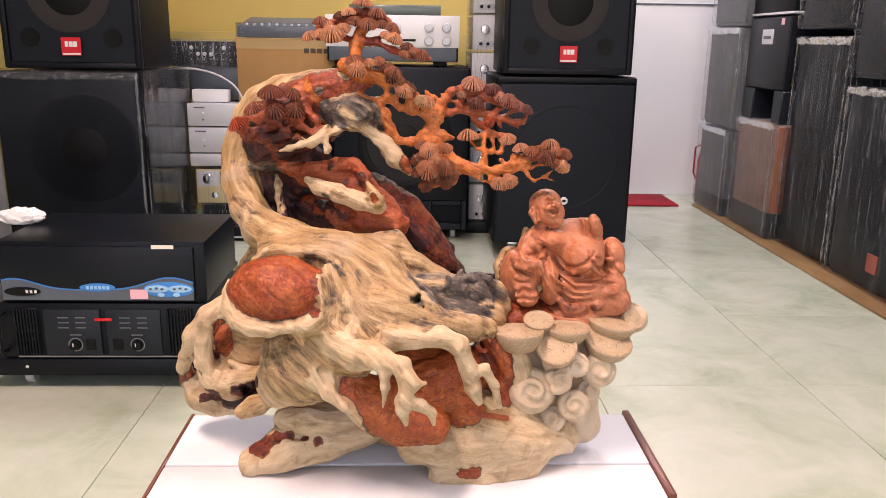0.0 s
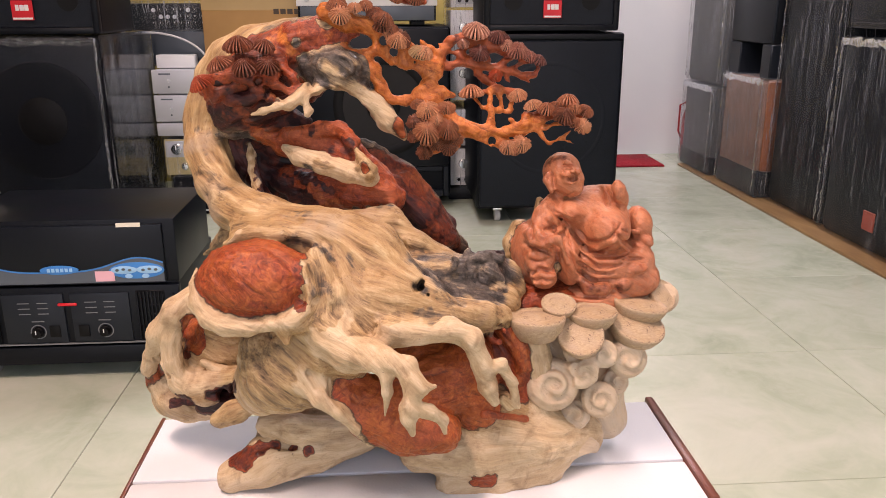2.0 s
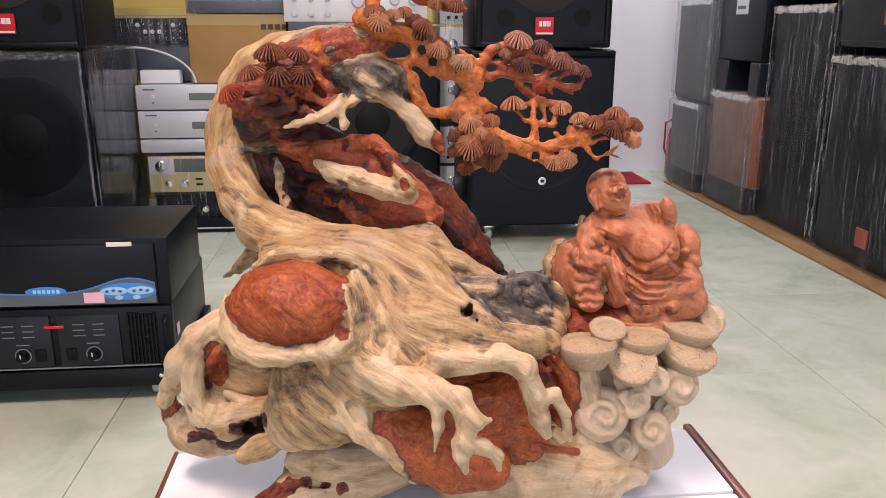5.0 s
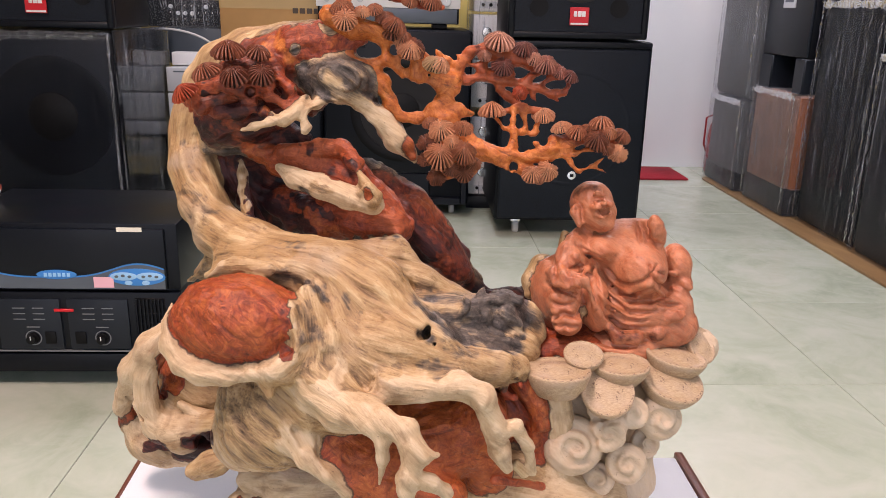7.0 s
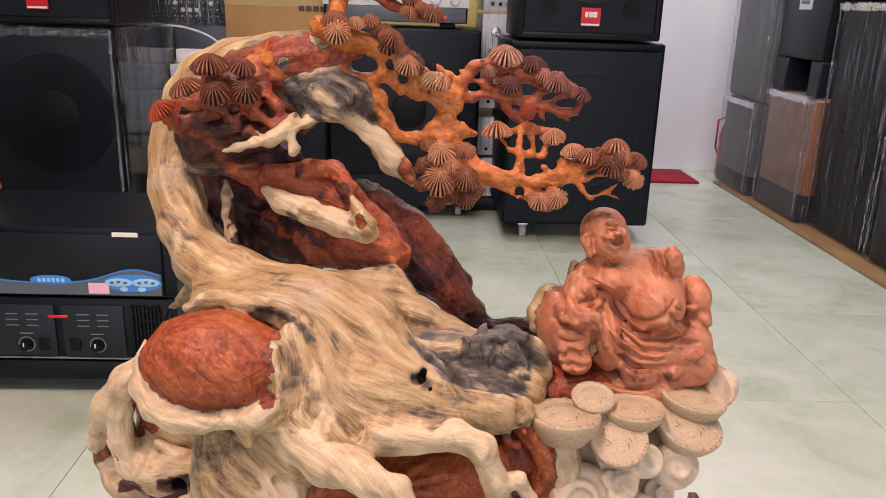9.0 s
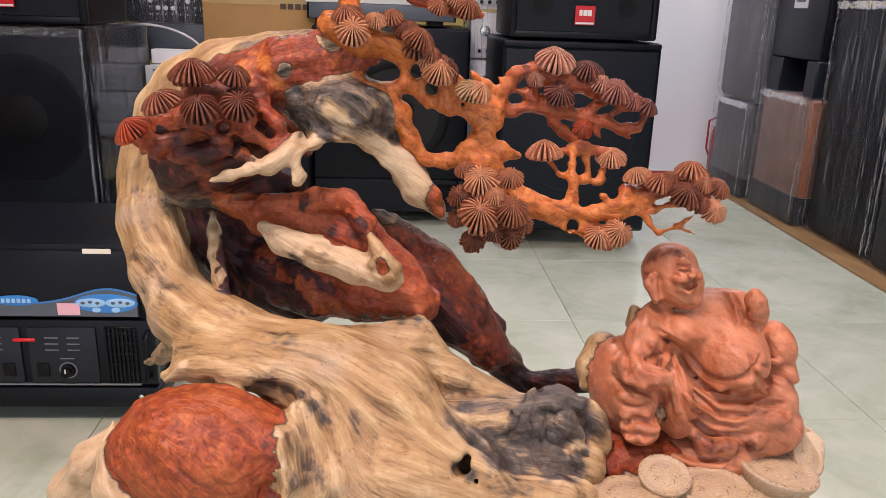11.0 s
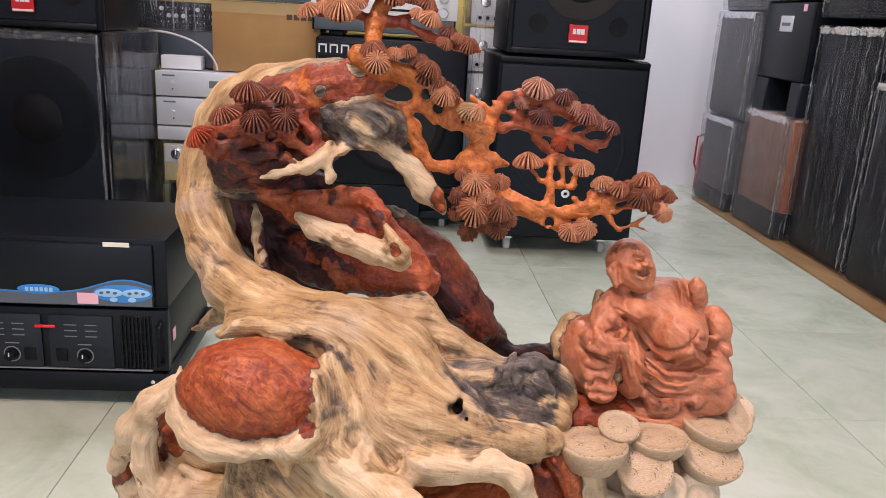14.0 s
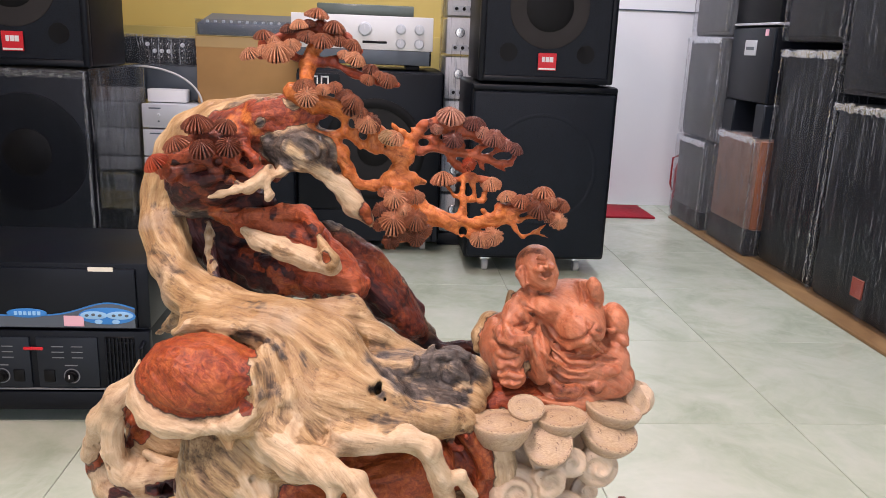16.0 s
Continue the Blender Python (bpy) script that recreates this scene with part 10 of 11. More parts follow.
def badge(parent, x, z, w, h, y=-0.004, mat="badge_red", bars=True):
    b = part("badge", box(x - w / 2, x + w / 2, y - 0.003, y + 0.002, z - h / 2, z + h / 2, 0.001, 1), MAT[mat], parent, "square red maker's badge")
    if bars:
        for i, bw in enumerate((0.16, 0.2, 0.2)):
            cx = x + w * (-0.22 + 0.22 * i)
            part("mark", box(cx - w * bw / 2, cx + w * bw / 2, y - 0.0045, y - 0.002, z - h * 0.02, z + h * 0.28, 0.0008, 1), MAT["white_plastic"], b)
        part("mark", box(x - w * 0.46, x + w * 0.46, y - 0.0045, y - 0.002, z - h * 0.46, z - h * 0.36, 0.0005, 1), MAT["white_plastic"], b)


def monitor_speaker(m, w, h, d, cone_z, label, badge_x=0.0):
    """A black two-way cabinet: frame round a sunk grille, a woofer that shows through it, two ports and a badge."""
    s = thing("loudspeaker", m, label, "loudspeaker", "black badge loudspeakers")
    body = box(-w / 2, w / 2, 0.022, d, 0, h, 0.012, 3)
    part("cabinet", body, MAT["black_box"], s)
    fw = 0.026
    rim = bmesh.new()
    box(-w / 2, -w / 2 + fw, -0.004, 0.03, 0, h, 0.009, 2, rim)
    box(w / 2 - fw, w / 2, -0.004, 0.03, 0, h, 0.009, 2, rim)
    box(-w / 2 + fw - 0.01, w / 2 - fw + 0.01, -0.003, 0.03, 0, fw, 0.009, 2, rim)
    box(-w / 2 + fw - 0.01, w / 2 - fw + 0.01, -0.003, 0.03, h - fw, h, 0.009, 2, rim)
    part("front_frame", rim, MAT["black_metal"], s)
    part("grille", box(-w / 2 + fw - 0.004, w / 2 - fw + 0.004, 0.008, 0.024, fw - 0.004, h - fw + 0.004, 0.002, 1), MAT["grille"], s, "perforated black steel grille")
    w_ring = part("woofer", disc(0, cone_z, 0.0078, ((0.158, 0.0), (0.157, 0.0022), (0.140, 0.0036), (0.118, 0.0030), (0.108, 0.0012), (0.002, 0.0010)), 48), MAT["cone"], s, "dark grey woofer with a rolled surround")
    part("dust_cap", disc(0, cone_z, 0.0066, ((0.094, 0.0), (0.092, 0.0012), (0.070, 0.0018), (0.058, 0.0040), (0.03, 0.0068), (0.002, 0.0078)), 40), MAT["rubber"], w_ring, "black dust cap")
    for px in (-0.155, 0.155):
        part("port", disc(px, 0.115, 0.0078, ((0.036, 0.0), (0.036, 0.002), (0.028, 0.0018), (0.002, 0.0006)), 28), MAT["rubber"], s, "round black bass port")
    badge(s, badge_x, 0.083, 0.073, 0.067)
    return s


def subwoofer(m, w, h, d, label, wheels=True, logo="round", base=0.07):
    """A tall black bass cabinet with a full grille on casters."""
    s = thing("subwoofer", m, label, "subwoofer", "bass cabinets")
    part("cabinet", box(-w / 2, w / 2, 0.014, d, base, h, 0.014, 3), MAT["black_box"], s)
    part("grille", box(-w / 2 + 0.012, w / 2 - 0.012, -0.004, 0.02, base + 0.012, h - 0.03, 0.010, 3), MAT["grille"], s, "black steel grille over the whole front")
    part("woofer_ring", disc(0, (base + h) / 2 + 0.02, -0.0042, ((0.232, 0.0), (0.231, 0.0006), (0.217, 0.0006), (0.215, 0.0)), 56, False), MAT["grille"], s)
    part("top_lip", box(-w / 2 + 0.006, w / 2 - 0.006, -0.002, 0.03, h - 0.026, h - 0.002, 0.007, 2), MAT["black_metal"], s)
    if logo == "round":
        b = part("badge", disc(0.008, base + 0.196, -0.004, ((0.017, 0.0), (0.017, 0.003), (0.013, 0.0035), (0.002, 0.0035)), 24), MAT["chrome"], s, "small round silver badge")
        part("mark", box(0.001, 0.015, -0.0085, -0.007, base + 0.190, base + 0.202, 0.001, 1), MAT["rubber"], b)
    if wheels:
        for x in (-w / 2 + 0.10, w / 2 - 0.10):
            for y in (0.09, d - 0.09):
                caster(s, x, y)
    return s


def wrapped_speaker(m, w, h, d, body, label, seed, skirt=None, mark=False, film_kind="film"):
    """A cabinet still in its clear stretch film."""
    s = thing("wrapped_speaker", m, label, "loudspeaker", "speakers in stretch film")
    part("cabinet", box(-w / 2, w / 2, 0.012, d, 0, h, 0.014, 3), MAT[body], s)
    face = {"brown_box": "brown_box", "grey_box": "grey_box"}.get(body, "grille")
    part("front_cloth", box(-w / 2 + 0.015, w / 2 - 0.015, 0.0, 0.02, 0.02, h - 0.015, 0.008, 2), MAT[face], s)
    if skirt:
        part("plinth", box(-w / 2 - 0.001, w / 2 + 0.001, -0.002, d, 0.0, skirt, 0.008, 2), MAT["black_metal"], s, "dark plinth band")
    if body == "brown_box":
        part("side_panel", box(-w / 2 - 0.004, -w / 2 + 0.003, 0.01, d - 0.01, 0.13, h - 0.01, 0.003, 1), MAT["orange_side"], s, "orange veneer side")
        part("side_panel", box(w / 2 - 0.003, w / 2 + 0.004, 0.01, d - 0.01, 0.13, h - 0.01, 0.003, 1), MAT["orange_side"], s, "orange veneer side")
    if mark:
        badge(s, w * 0.02, 0.115, 0.072, 0.072, -0.003, "badge_faded", False)
    film = part("stretch_film", film_sheet(-w / 2 - 0.003, w / 2 + 0.003, -0.006, d + 0.004, 0.002, h + 0.004, seed), MAT["film_cloudy" if body == "brown_box" else film_kind], s, "clear wrinkled stretch film")
    x0, x1, y = -w / 2, w / 2, -0.013
    part("fold", film_fold(((x0, y, h - 0.012), (x1, y, h - 0.012)), (0, 0, 1), 0.034, seed), MAT["film_fold"], film, "bunched film along the top edge")
    part("fold", film_fold(((x0 + 0.008, y, h), (x0 + 0.008, y, 0.02)), (1, 0, 0), 0.010, seed + 100), MAT["film_fold"], film, "bunched film along the corner")
    part("fold", film_fold(((x1 - 0.008, y, h), (x1 - 0.008, y, 0.02)), (1, 0, 0), 0.012, seed + 200), MAT["film_fold"], film, "bunched film along the corner")
    return s


monitor_speaker(pose(0.640, 3.385, 0.803), 0.545, 0.72, 0.42, 0.290, "black loudspeaker with red badge on top of a bass cabinet")
subwoofer(pose(0.645, 3.385, 0.0), 0.60, 0.795, 0.62, "black bass cabinet with round silver badge on casters")
monitor_speaker(pose(-1.297, 3.150, 0.808), 0.515, 0.72, 0.40, 0.290, "black loudspeaker with red badge on a film-wrapped cabinet")

# wide film-wrapped bass cabinet with its cone showing
big = wrapped_speaker(pose(-1.338, 3.155, 0.0), 0.564, 0.796, 0.65, "black_box", "large black bass cabinet wrapped in clear stretch film", 3, film_kind="film_taut")
bass = part("woofer", disc(0.052, 0.500, 0.0, ((0.215, 0.0), (0.214, 0.003), (0.192, 0.005), (0.172, 0.002), (0.100, 0.0015), (0.003, 0.0012)), 56), MAT["black_metal"], big, "dark grey woofer cone with a rolled edge")
part("dust_cap", disc(0.052, 0.500, -0.001, ((0.088, 0.0), (0.086, 0.003), (0.062, 0.009), (0.030, 0.013), (0.003, 0.014)), 40), MAT["rubber"], bass, "black domed dust cap")
part("badge", box(-0.235, -0.165, -0.006, -0.001, 0.228, 0.250, 0.001, 1), MAT["badge_faded"], big, "small red badge")

part("side_film", film_sheet(0.2885, 0.292, 0.0, 0.65, 0.004, 0.80, 23, 0.003), MAT["film_side"], big, "loose cloudy film over the side")

# black speaker with a port behind the carving
dark = thing("loudspeaker", pose(-0.06, 3.70, 0.0), "tall black loudspeaker with a square port near the floor", "loudspeaker")
part("cabinet", box(-0.32, 0.32, 0.02, 0.55, 0.055, 0.815, 0.014, 3), MAT["black_box"], dark)
part("front_panel", box(-0.312, 0.312, 0.0, 0.022, 0.20, 0.808, 0.008, 2), MAT["black_metal"], dark)
ring = part("woofer", disc(0.02, 0.475, 0.0, ((0.222, -0.004), (0.222, 0.006), (0.212, 0.010), (0.196, 0.011), (0.180, 0.006), (0.178, 0.002)), 56, False), MAT["rubber"], dark, "black woofer with a rolled edge")
part("cone", disc(0.02, 0.475, 0.0, ((0.179, 0.0), (0.179, 0.004), (0.120, 0.0025), (0.078, 0.001), (0.003, 0.001)), 56), MAT["cone_dark"], ring, "dark grey paper cone")
part("dust_cap", disc(0.02, 0.475, -0.001, ((0.076, 0.0), (0.074, 0.003), (0.055, 0.009), (0.028, 0.013), (0.003, 0.014)), 40), MAT["rubber"], ring, "black domed dust cap")
port = bmesh.new()
for a in ((-0.312, 0.145, 0.058, 0.200), (0.285, 0.312, 0.058, 0.200), (0.145, 0.285, 0.058, 0.090), (0.145, 0.285, 0.176, 0.200)):
    box(a[0], a[1], 0.0, 0.024, a[2], a[3], 0.004, 1, port)
part("port_frame", port, MAT["black_metal"], dark, "black frame round a square port")
plate = part("name_plate", box(-0.318, -0.135, -0.004, 0.002, 0.738, 0.795, 0.002, 1), MAT["glass_dark"], dark, "dark name plate with white marks")
for i in range(3):
    cx = -0.288 + 0.046 * i
    b = bmesh.new()
    for a in ((cx - 0.018, cx - 0.012, 0.750, 0.784), (cx + 0.010, cx + 0.016, 0.750, 0.784), (cx - 0.018, cx + 0.016, 0.778, 0.785)):
        box(a[0], a[1], -0.0062, -0.0038, a[2], a[3], 0, 1, b)
    part("mark", b, MAT["white_plastic"], plate)
for cx in (-0.25, 0.25):
    for cy in (0.09, 0.47):
        caster(dark, cx, cy)

# ---- the row of wrapped speakers along the east side ----
mat_sheet = thing("plywood_sheet", pose(0, 0, 0), "thin brown plywood strip under the speaker row", "floor sheet")
part("sheet", box(1.665, 2.28, 1.0, 4.62, 0.0005, 0.012, 0.003), MAT["mat_board"], mat_sheet)
RX = 1.735


def row_pose(y0, y1, z, x=RX):
    return pose(x, (y0 + y1) / 2, z, 0, 0, -90)


wrapped_speaker(row_pose(4.26, 4.68, 0.013, RX - 0.035), 0.42, 0.47, 0.40, "grey_box", "grey cabinet in stretch film on the plywood strip", 11, 0.10, film_kind="film_cloudy")
wrapped_speaker(row_pose(4.23, 4.72, 0.49, RX - 0.02), 0.47, 0.53, 0.38, "grey_box", "grey cabinet in stretch film standing on another", 12, film_kind="film_cloudy")
wrapped_speaker(row_pose(4.20, 4.68, 1.03, RX - 0.02), 0.46, 0.50, 0.38, "grey_box", "grey cabinet in stretch film at the top of a stack", 13, film_kind="film_cloudy")
wrapped_speaker(row_pose(3.735, 4.195, 0.013, RX - 0.013), 0.455, 0.555, 0.42, "brown_box", "brown veneered cabinet in stretch film with a dark plinth", 14, 0.13)
wrapped_speaker(row_pose(3.235, 3.715, 0.013, RX + 0.035), 0.475, 0.955, 0.42, "black_box", "tall black cabinet in pleated stretch film", 15)
wrapped_speaker(row_pose(3.225, 3.70, 1.005, RX + 0.02), 0.47, 0.50, 0.40, "black_box", "black cabinet in stretch film on a tall one", 16)
wrapped_speaker(row_pose(2.565, 3.20, 0.013, RX + 0.022), 0.63, 0.765, 0.44, "black_box", "broad black cabinet in stretch film with a faded red badge", 17, None, True)
wrapped_speaker(row_pose(2.575, 3.19, 0.815, RX + 0.012), 0.61, 0.60, 0.42, "black_box", "broad black cabinet in stretch film with a red badge, stacked", 18, None, True)
wrapped_speaker(row_pose(1.94, 2.55, 0.013), 0.60, 0.765, 0.44, "black_box", "broad black cabinet in stretch film at the end of the row", 19)
wrapped_speaker(row_pose(1.94, 2.54, 0.815), 0.60, 0.60, 0.42, "black_box", "broad black cabinet in stretch film, stacked at the row's end", 20)

# bare column speaker with a cut-out foot
col = thing("loudspeaker", row_pose(3.735, 4.20, 0.57, RX - 0.005), "dark grey column speaker with an open slot at its foot", "loudspeaker")
part("cabinet", box(-0.225, 0.225, 0.012, 0.36, 0.155, 0.50, 0.006, 2), MAT["black_box"], col)
part("front_panel", box(-0.218, 0.218, 0.0, 0.02, 0.16, 0.495, 0.006, 2), MAT["charcoal"], col)
for a, b in ((-0.225, -0.10), (0.13, 0.225)):
    part("foot", box(a, b, 0.0, 0.36, 0.0, 0.154, 0.005, 1), MAT["charcoal"], col)
part("back_panel", box(-0.10, 0.13, 0.25, 0.36, 0.0, 0.154, 0.003, 1), MAT["rubber"], col)
tag = part("rating_plate", box(-0.06, 0.06, -0.004, 0.002, 0.37, 0.44, 0.002, 1), MAT["silver"], col, "small silver plate with a dark line")
part("mark", box(-0.04, 0.04, -0.006, -0.0035, 0.395, 0.410, 0.001, 1), MAT["slate_panel"], tag)
part("sticker", box(0.135, 0.165, -0.003, 0.001, 0.46, 0.49, 0.001, 1), MAT["pink_paper"], col, "small pink paper sticker")
lid = thing("loudspeaker", row_pose(3.735, 4.20, 1.078, RX + 0.005), "black cabinet with a pale top edge on the column speaker", "loudspeaker")
part("cabinet", box(-0.23, 0.23, 0.0, 0.36, 0.012, 0.45, 0.008, 2), MAT["black_box"], lid)
part("edge_strip", box(-0.232, 0.232, -0.004, 0.36, 0.0, 0.0115, 0.002, 1), MAT["silver"], lid, "pale metal strip")

# fire extinguisher by the back wall
ext = thing("fire_extinguisher", pose(1.815, 4.86, 0.0), "red fire extinguisher with a bent wire handle", "fire extinguisher")
part("cylinder", lathe(((0.045, 0.0), (0.052, 0.01), (0.052, 0.24), (0.04, 0.285), (0.018, 0.30), (0.018, 0.315)), None, 28), MAT["fire_red"], ext)
part("valve", box(-0.02, 0.02, -0.015, 0.015, 0.312, 0.345, 0.004), MAT["fire_red"], ext)
part("hose", tube(((0.0, -0.01, 0.33), (-0.05, -0.03, 0.34), (-0.085, -0.035, 0.325), (-0.085, -0.035, 0.17), (-0.065, -0.03, 0.13)), 0.006, 8), MAT["fire_red"], ext, "bent red wire handle")
# red door mat
carpet = thing("door_mat", pose(0, 0, 0), "red carpet mat on the tiles by the white wall", "mat")
part("carpet", box(0.80, 1.575, 4.58, 4.93, 0.0005, 0.012, 0.004), MAT["red_carpet"], carpet)

# ---- the amplifier stack on its trolley ----
AY = 2.02
trolley = thing("trolley", pose(-0.83, AY, 0.0), "dark wooden trolley board on clear casters", "trolley")
part("board", box(-0.31, 0.285, -0.005, 0.44, 0.045, 0.092, 0.003), MAT["black_metal"], trolley, "dark painted board")
for cx in (-0.22, 0.22):
    for cy in (0.06, 0.38):
        caster(trolley, cx, cy)
part("bolt", disc(-0.20, 0.072, -0.006, ((0.005, 0.0), (0.005, 0.002), (0.001, 0.003)), 12), MAT["chrome"], trolley)
part("bolt", disc(0.245, 0.072, -0.006, ((0.005, 0.0), (0.005, 0.002), (0.001, 0.003)), 12), MAT["chrome"], trolley)


def knob(parent, x, z, r, y=-0.002, mat="rubber", deep=0.016):
    k = part("knob", disc(x, z, y, ((r * 1.15, 0.0), (r * 1.1, deep * 0.35), (r, deep * 0.4), (r * 0.9, deep), (r * 0.2, deep * 1.02)), 22), MAT[mat], parent)
    part("pointer", box(x - 0.001, x + 0.001, y - deep * 1.12, y - deep * 0.98, z, z + r * 0.8, 0, 1), MAT["white_plastic"], k)
    return k


amp = thing("power_amplifier", pose(-0.82, AY, 0.0925), "black rack power amplifier with two level knobs and side vents", "amplifier")
part("case", box(-0.265, 0.265, 0.02, 0.42, 0.0, 0.158, 0.003), MAT["black_metal"], amp)
part("front_panel", box(-0.272, 0.272, 0.0, 0.022, 0.004, 0.155, 0.003), MAT["black_metal"], amp)
for x0, x1 in ((-0.155, -0.008), (0.008, 0.150)):
    ch = part("channel_panel", box(x0, x1, -0.006, 0.004, 0.012, 0.140, 0.002), MAT["charcoal"], amp, "dark grey channel panel")
    cx = (x0 + x1) / 2
    s = 1 if x0 < 0 else -1
    knob(ch, cx + 0.005 * s - (0.0 if s > 0 else -0.012), 0.042, 0.012, -0.007)
    ring = disc(cx + 0.005 * s - (0.0 if s > 0 else -0.012), 0.042, -0.0062, ((0.019, 0.0), (0.019, 0.0008), (0.0165, 0.0008), (0.0165, 0.0)), 28, False)
    part("scale_ring", ring, MAT["print_grey"], ch, "printed level scale")
    sx = cx + 0.045 * s
    part("switch", box(sx - 0.013, sx + 0.013, -0.009, -0.005, 0.027, 0.058, 0.002), MAT["rubber"], ch, "black rocker switch")
    for j in range(3):
        z = 0.088 + 0.014 * j
        part("mark", box(cx - 0.036, cx - 0.008, -0.0068, -0.0058, z, z + 0.0022, 0, 1), MAT["print_grey"], ch)
        part("mark", box(cx + 0.010, cx + 0.036, -0.0068, -0.0058, z, z + 0.0022, 0, 1), MAT["print_grey"], ch)
    part("mark", box(cx - 0.008, cx + 0.022, -0.0068, -0.0058, 0.068, 0.0705, 0, 1), MAT["print_grey"], ch)
part("badge", box(-0.022, 0.024, -0.009, -0.004, 0.108, 0.116, 0.002, 1), MAT["badge_red"], amp, "small red badge")
for x0, x1 in ((-0.232, -0.168), (0.166, 0.236)):
    v = part("vent", box(x0, x1, -0.003, 0.003, 0.014, 0.142, 0.002, 1), MAT["rubber"], amp, "black vent with upright ribs")
    for i in range(8):
        xx = x0 + (x1 - x0) * (i + 0.5) / 8
        part("rib", box(xx - 0.0022, xx + 0.0022, -0.009, -0.002, 0.016, 0.140, 0.001, 1), MAT["black_metal"], v)
    for j in range(5):
        zz = 0.03 + 0.024 * j
        part("rib", box(x0, x1, -0.0065, -0.003, zz, zz + 0.004, 0.001, 1), MAT["black_metal"], v)
part("trim_line", box(-0.23, 0.236, -0.006, 0.0, 0.006, 0.009, 0, 1), MAT["print_grey"], amp, "thin pale line under the panels")
part("handle", tube(((-0.258, -0.003, 0.025), (-0.258, -0.03, 0.03), (-0.258, -0.03, 0.125), (-0.258, -0.003, 0.13)), 0.005, 10), MAT["black_metal"], amp)
part("handle", tube(((0.258, -0.003, 0.025), (0.258, -0.03, 0.03), (0.258, -0.03, 0.125), (0.258, -0.003, 0.13)), 0.005, 10), MAT["black_metal"], amp)
part("price_tag", box(0.2662, 0.2674, 0.06, 0.085, 0.055, 0.085, 0, 1), MAT["pink_paper"], amp, "pink paper tag on the side")

mix = thing("mixer_amplifier", pose(-0.815, AY, 0.2515), "black powered mixer with a blue and slate wave print", "amplifier")
part("case", box(-0.268, 0.268, 0.012, 0.36, 0.0, 0.162, 0.004), MAT["black_metal"], mix)
part("front_panel", box(-0.262, 0.240, 0.0, 0.014, 0.004, 0.150, 0.003), MAT["glass_dark"], mix, "dark glossy front panel")


def wave(f):
    """Height of the printed wave along the panel, f from 0 to 1."""
    return 0.020 + 0.030 * math.exp(-((f - 0.06) / 0.16) ** 2) + 0.034 * math.exp(-((f - 0.88) / 0.17) ** 2)


for mat, up, y in (("blue_panel", 0.0035, -0.0012), ("slate_panel", 0.0, -0.0020)):
    bm = bmesh.new()
    lo_v, hi_v = [], []
    for i in range(49):
        f = i / 48
        x = -0.258 + 0.494 * f
        lo_v.append(bm.verts.new((x, y, 0.006)))
        hi_v.append(bm.verts.new((x, y, 0.012 + wave(f) + up)))
    for i in range(48):
        bm.faces.new((lo_v[i], lo_v[i + 1], hi_v[i + 1], hi_v[i]))
    r = bmesh.ops.extrude_face_region(bm, geom=bm.faces[:])
    for g in r["geom"]:
        if isinstance(g, bmesh.types.BMVert):
            g.co.y += 0.004
    bmesh.ops.recalc_face_normals(bm, faces=bm.faces)
    part("wave_print", bm, MAT[mat], mix, "slate wave print edged in blue")


def oval(parent, name, x, z, a, b, mat, y, label=""):
    bm = lathe(((1.0, 0.0), (1.0, 0.0012), (0.9, 0.0018), (0.02, 0.0018)), Matrix.Translation((x, y, z)) @ FRONT @ Matrix.Diagonal((a, b, 1, 1)), 32)
    return part(name, bm, MAT[mat], parent, label)


logo = oval(mix, "badge", -0.012, 0.041, 0.046, 0.0115, "blue_panel", -0.002, "blue oval badge with pale marks")
for i in range(6):
    part("mark", box(-0.040 + 0.0105 * i, -0.033 + 0.0105 * i, -0.0052, -0.0036, 0.0365, 0.0455, 0, 1), MAT["sky_panel"], logo)
pad = oval(mix, "control_pad", 0.172, 0.036, 0.066, 0.021, "blue_panel", -0.002, "blue oval control pad with knobs")
for s in (-1, 1):
    lobe = oval(pad, "lobe", 0.172 + s * 0.030, 0.038, 0.031, 0.010, "sky_panel", -0.0036)
    for j in range(3):
        dx = 0.172 + s * (0.016 + 0.015 * j)
        oval(lobe, "button", dx, 0.040 - 0.002 * abs(j - 1), 0.0045, 0.0032, "slate_panel", -0.0052)
    oval(pad, "button", 0.172 + s * 0.020, 0.022, 0.009, 0.0055, "sky_panel", -0.0036)
part("price_tag", box(0.072, 0.118, -0.0046, -0.0032, 0.010, 0.036, 0, 1), MAT["pink_paper"], mix, "pink paper price tag")
part("label", box(0.135, 0.192, -0.003, -0.0008, 0.146, 0.156, 0, 1), MAT["cream_paper"], mix, "cream paper label with a faint line")
disp = oval(mix, "display", -0.205, 0.030, 0.047, 0.012, "rubber", -0.0034, "small dark display with white marks")
for i in range(3):
    part("mark", box(-0.196 + 0.011 * i, -0.190 + 0.011 * i, -0.0064, -0.0050, 0.026, 0.034, 0, 1), MAT["white_plastic"], disp)

# grey box and plastic bag further along, behind the mixer
steel = thing("steel_case", pose(-1.412, 2.32, 0.0, 0, 0, 27), "grey painted steel case beside the amplifiers", "case")
part("case", box(-0.28, 0.20, 0.0, 0.30, 0.0, 0.556, 0.006), MAT["grey_box"], steel)
part("screw", disc(0.188, 0.40, -0.002, ((0.006, 0.0), (0.006, 0.002), (0.001, 0.003)), 12), MAT["rubber"], steel)

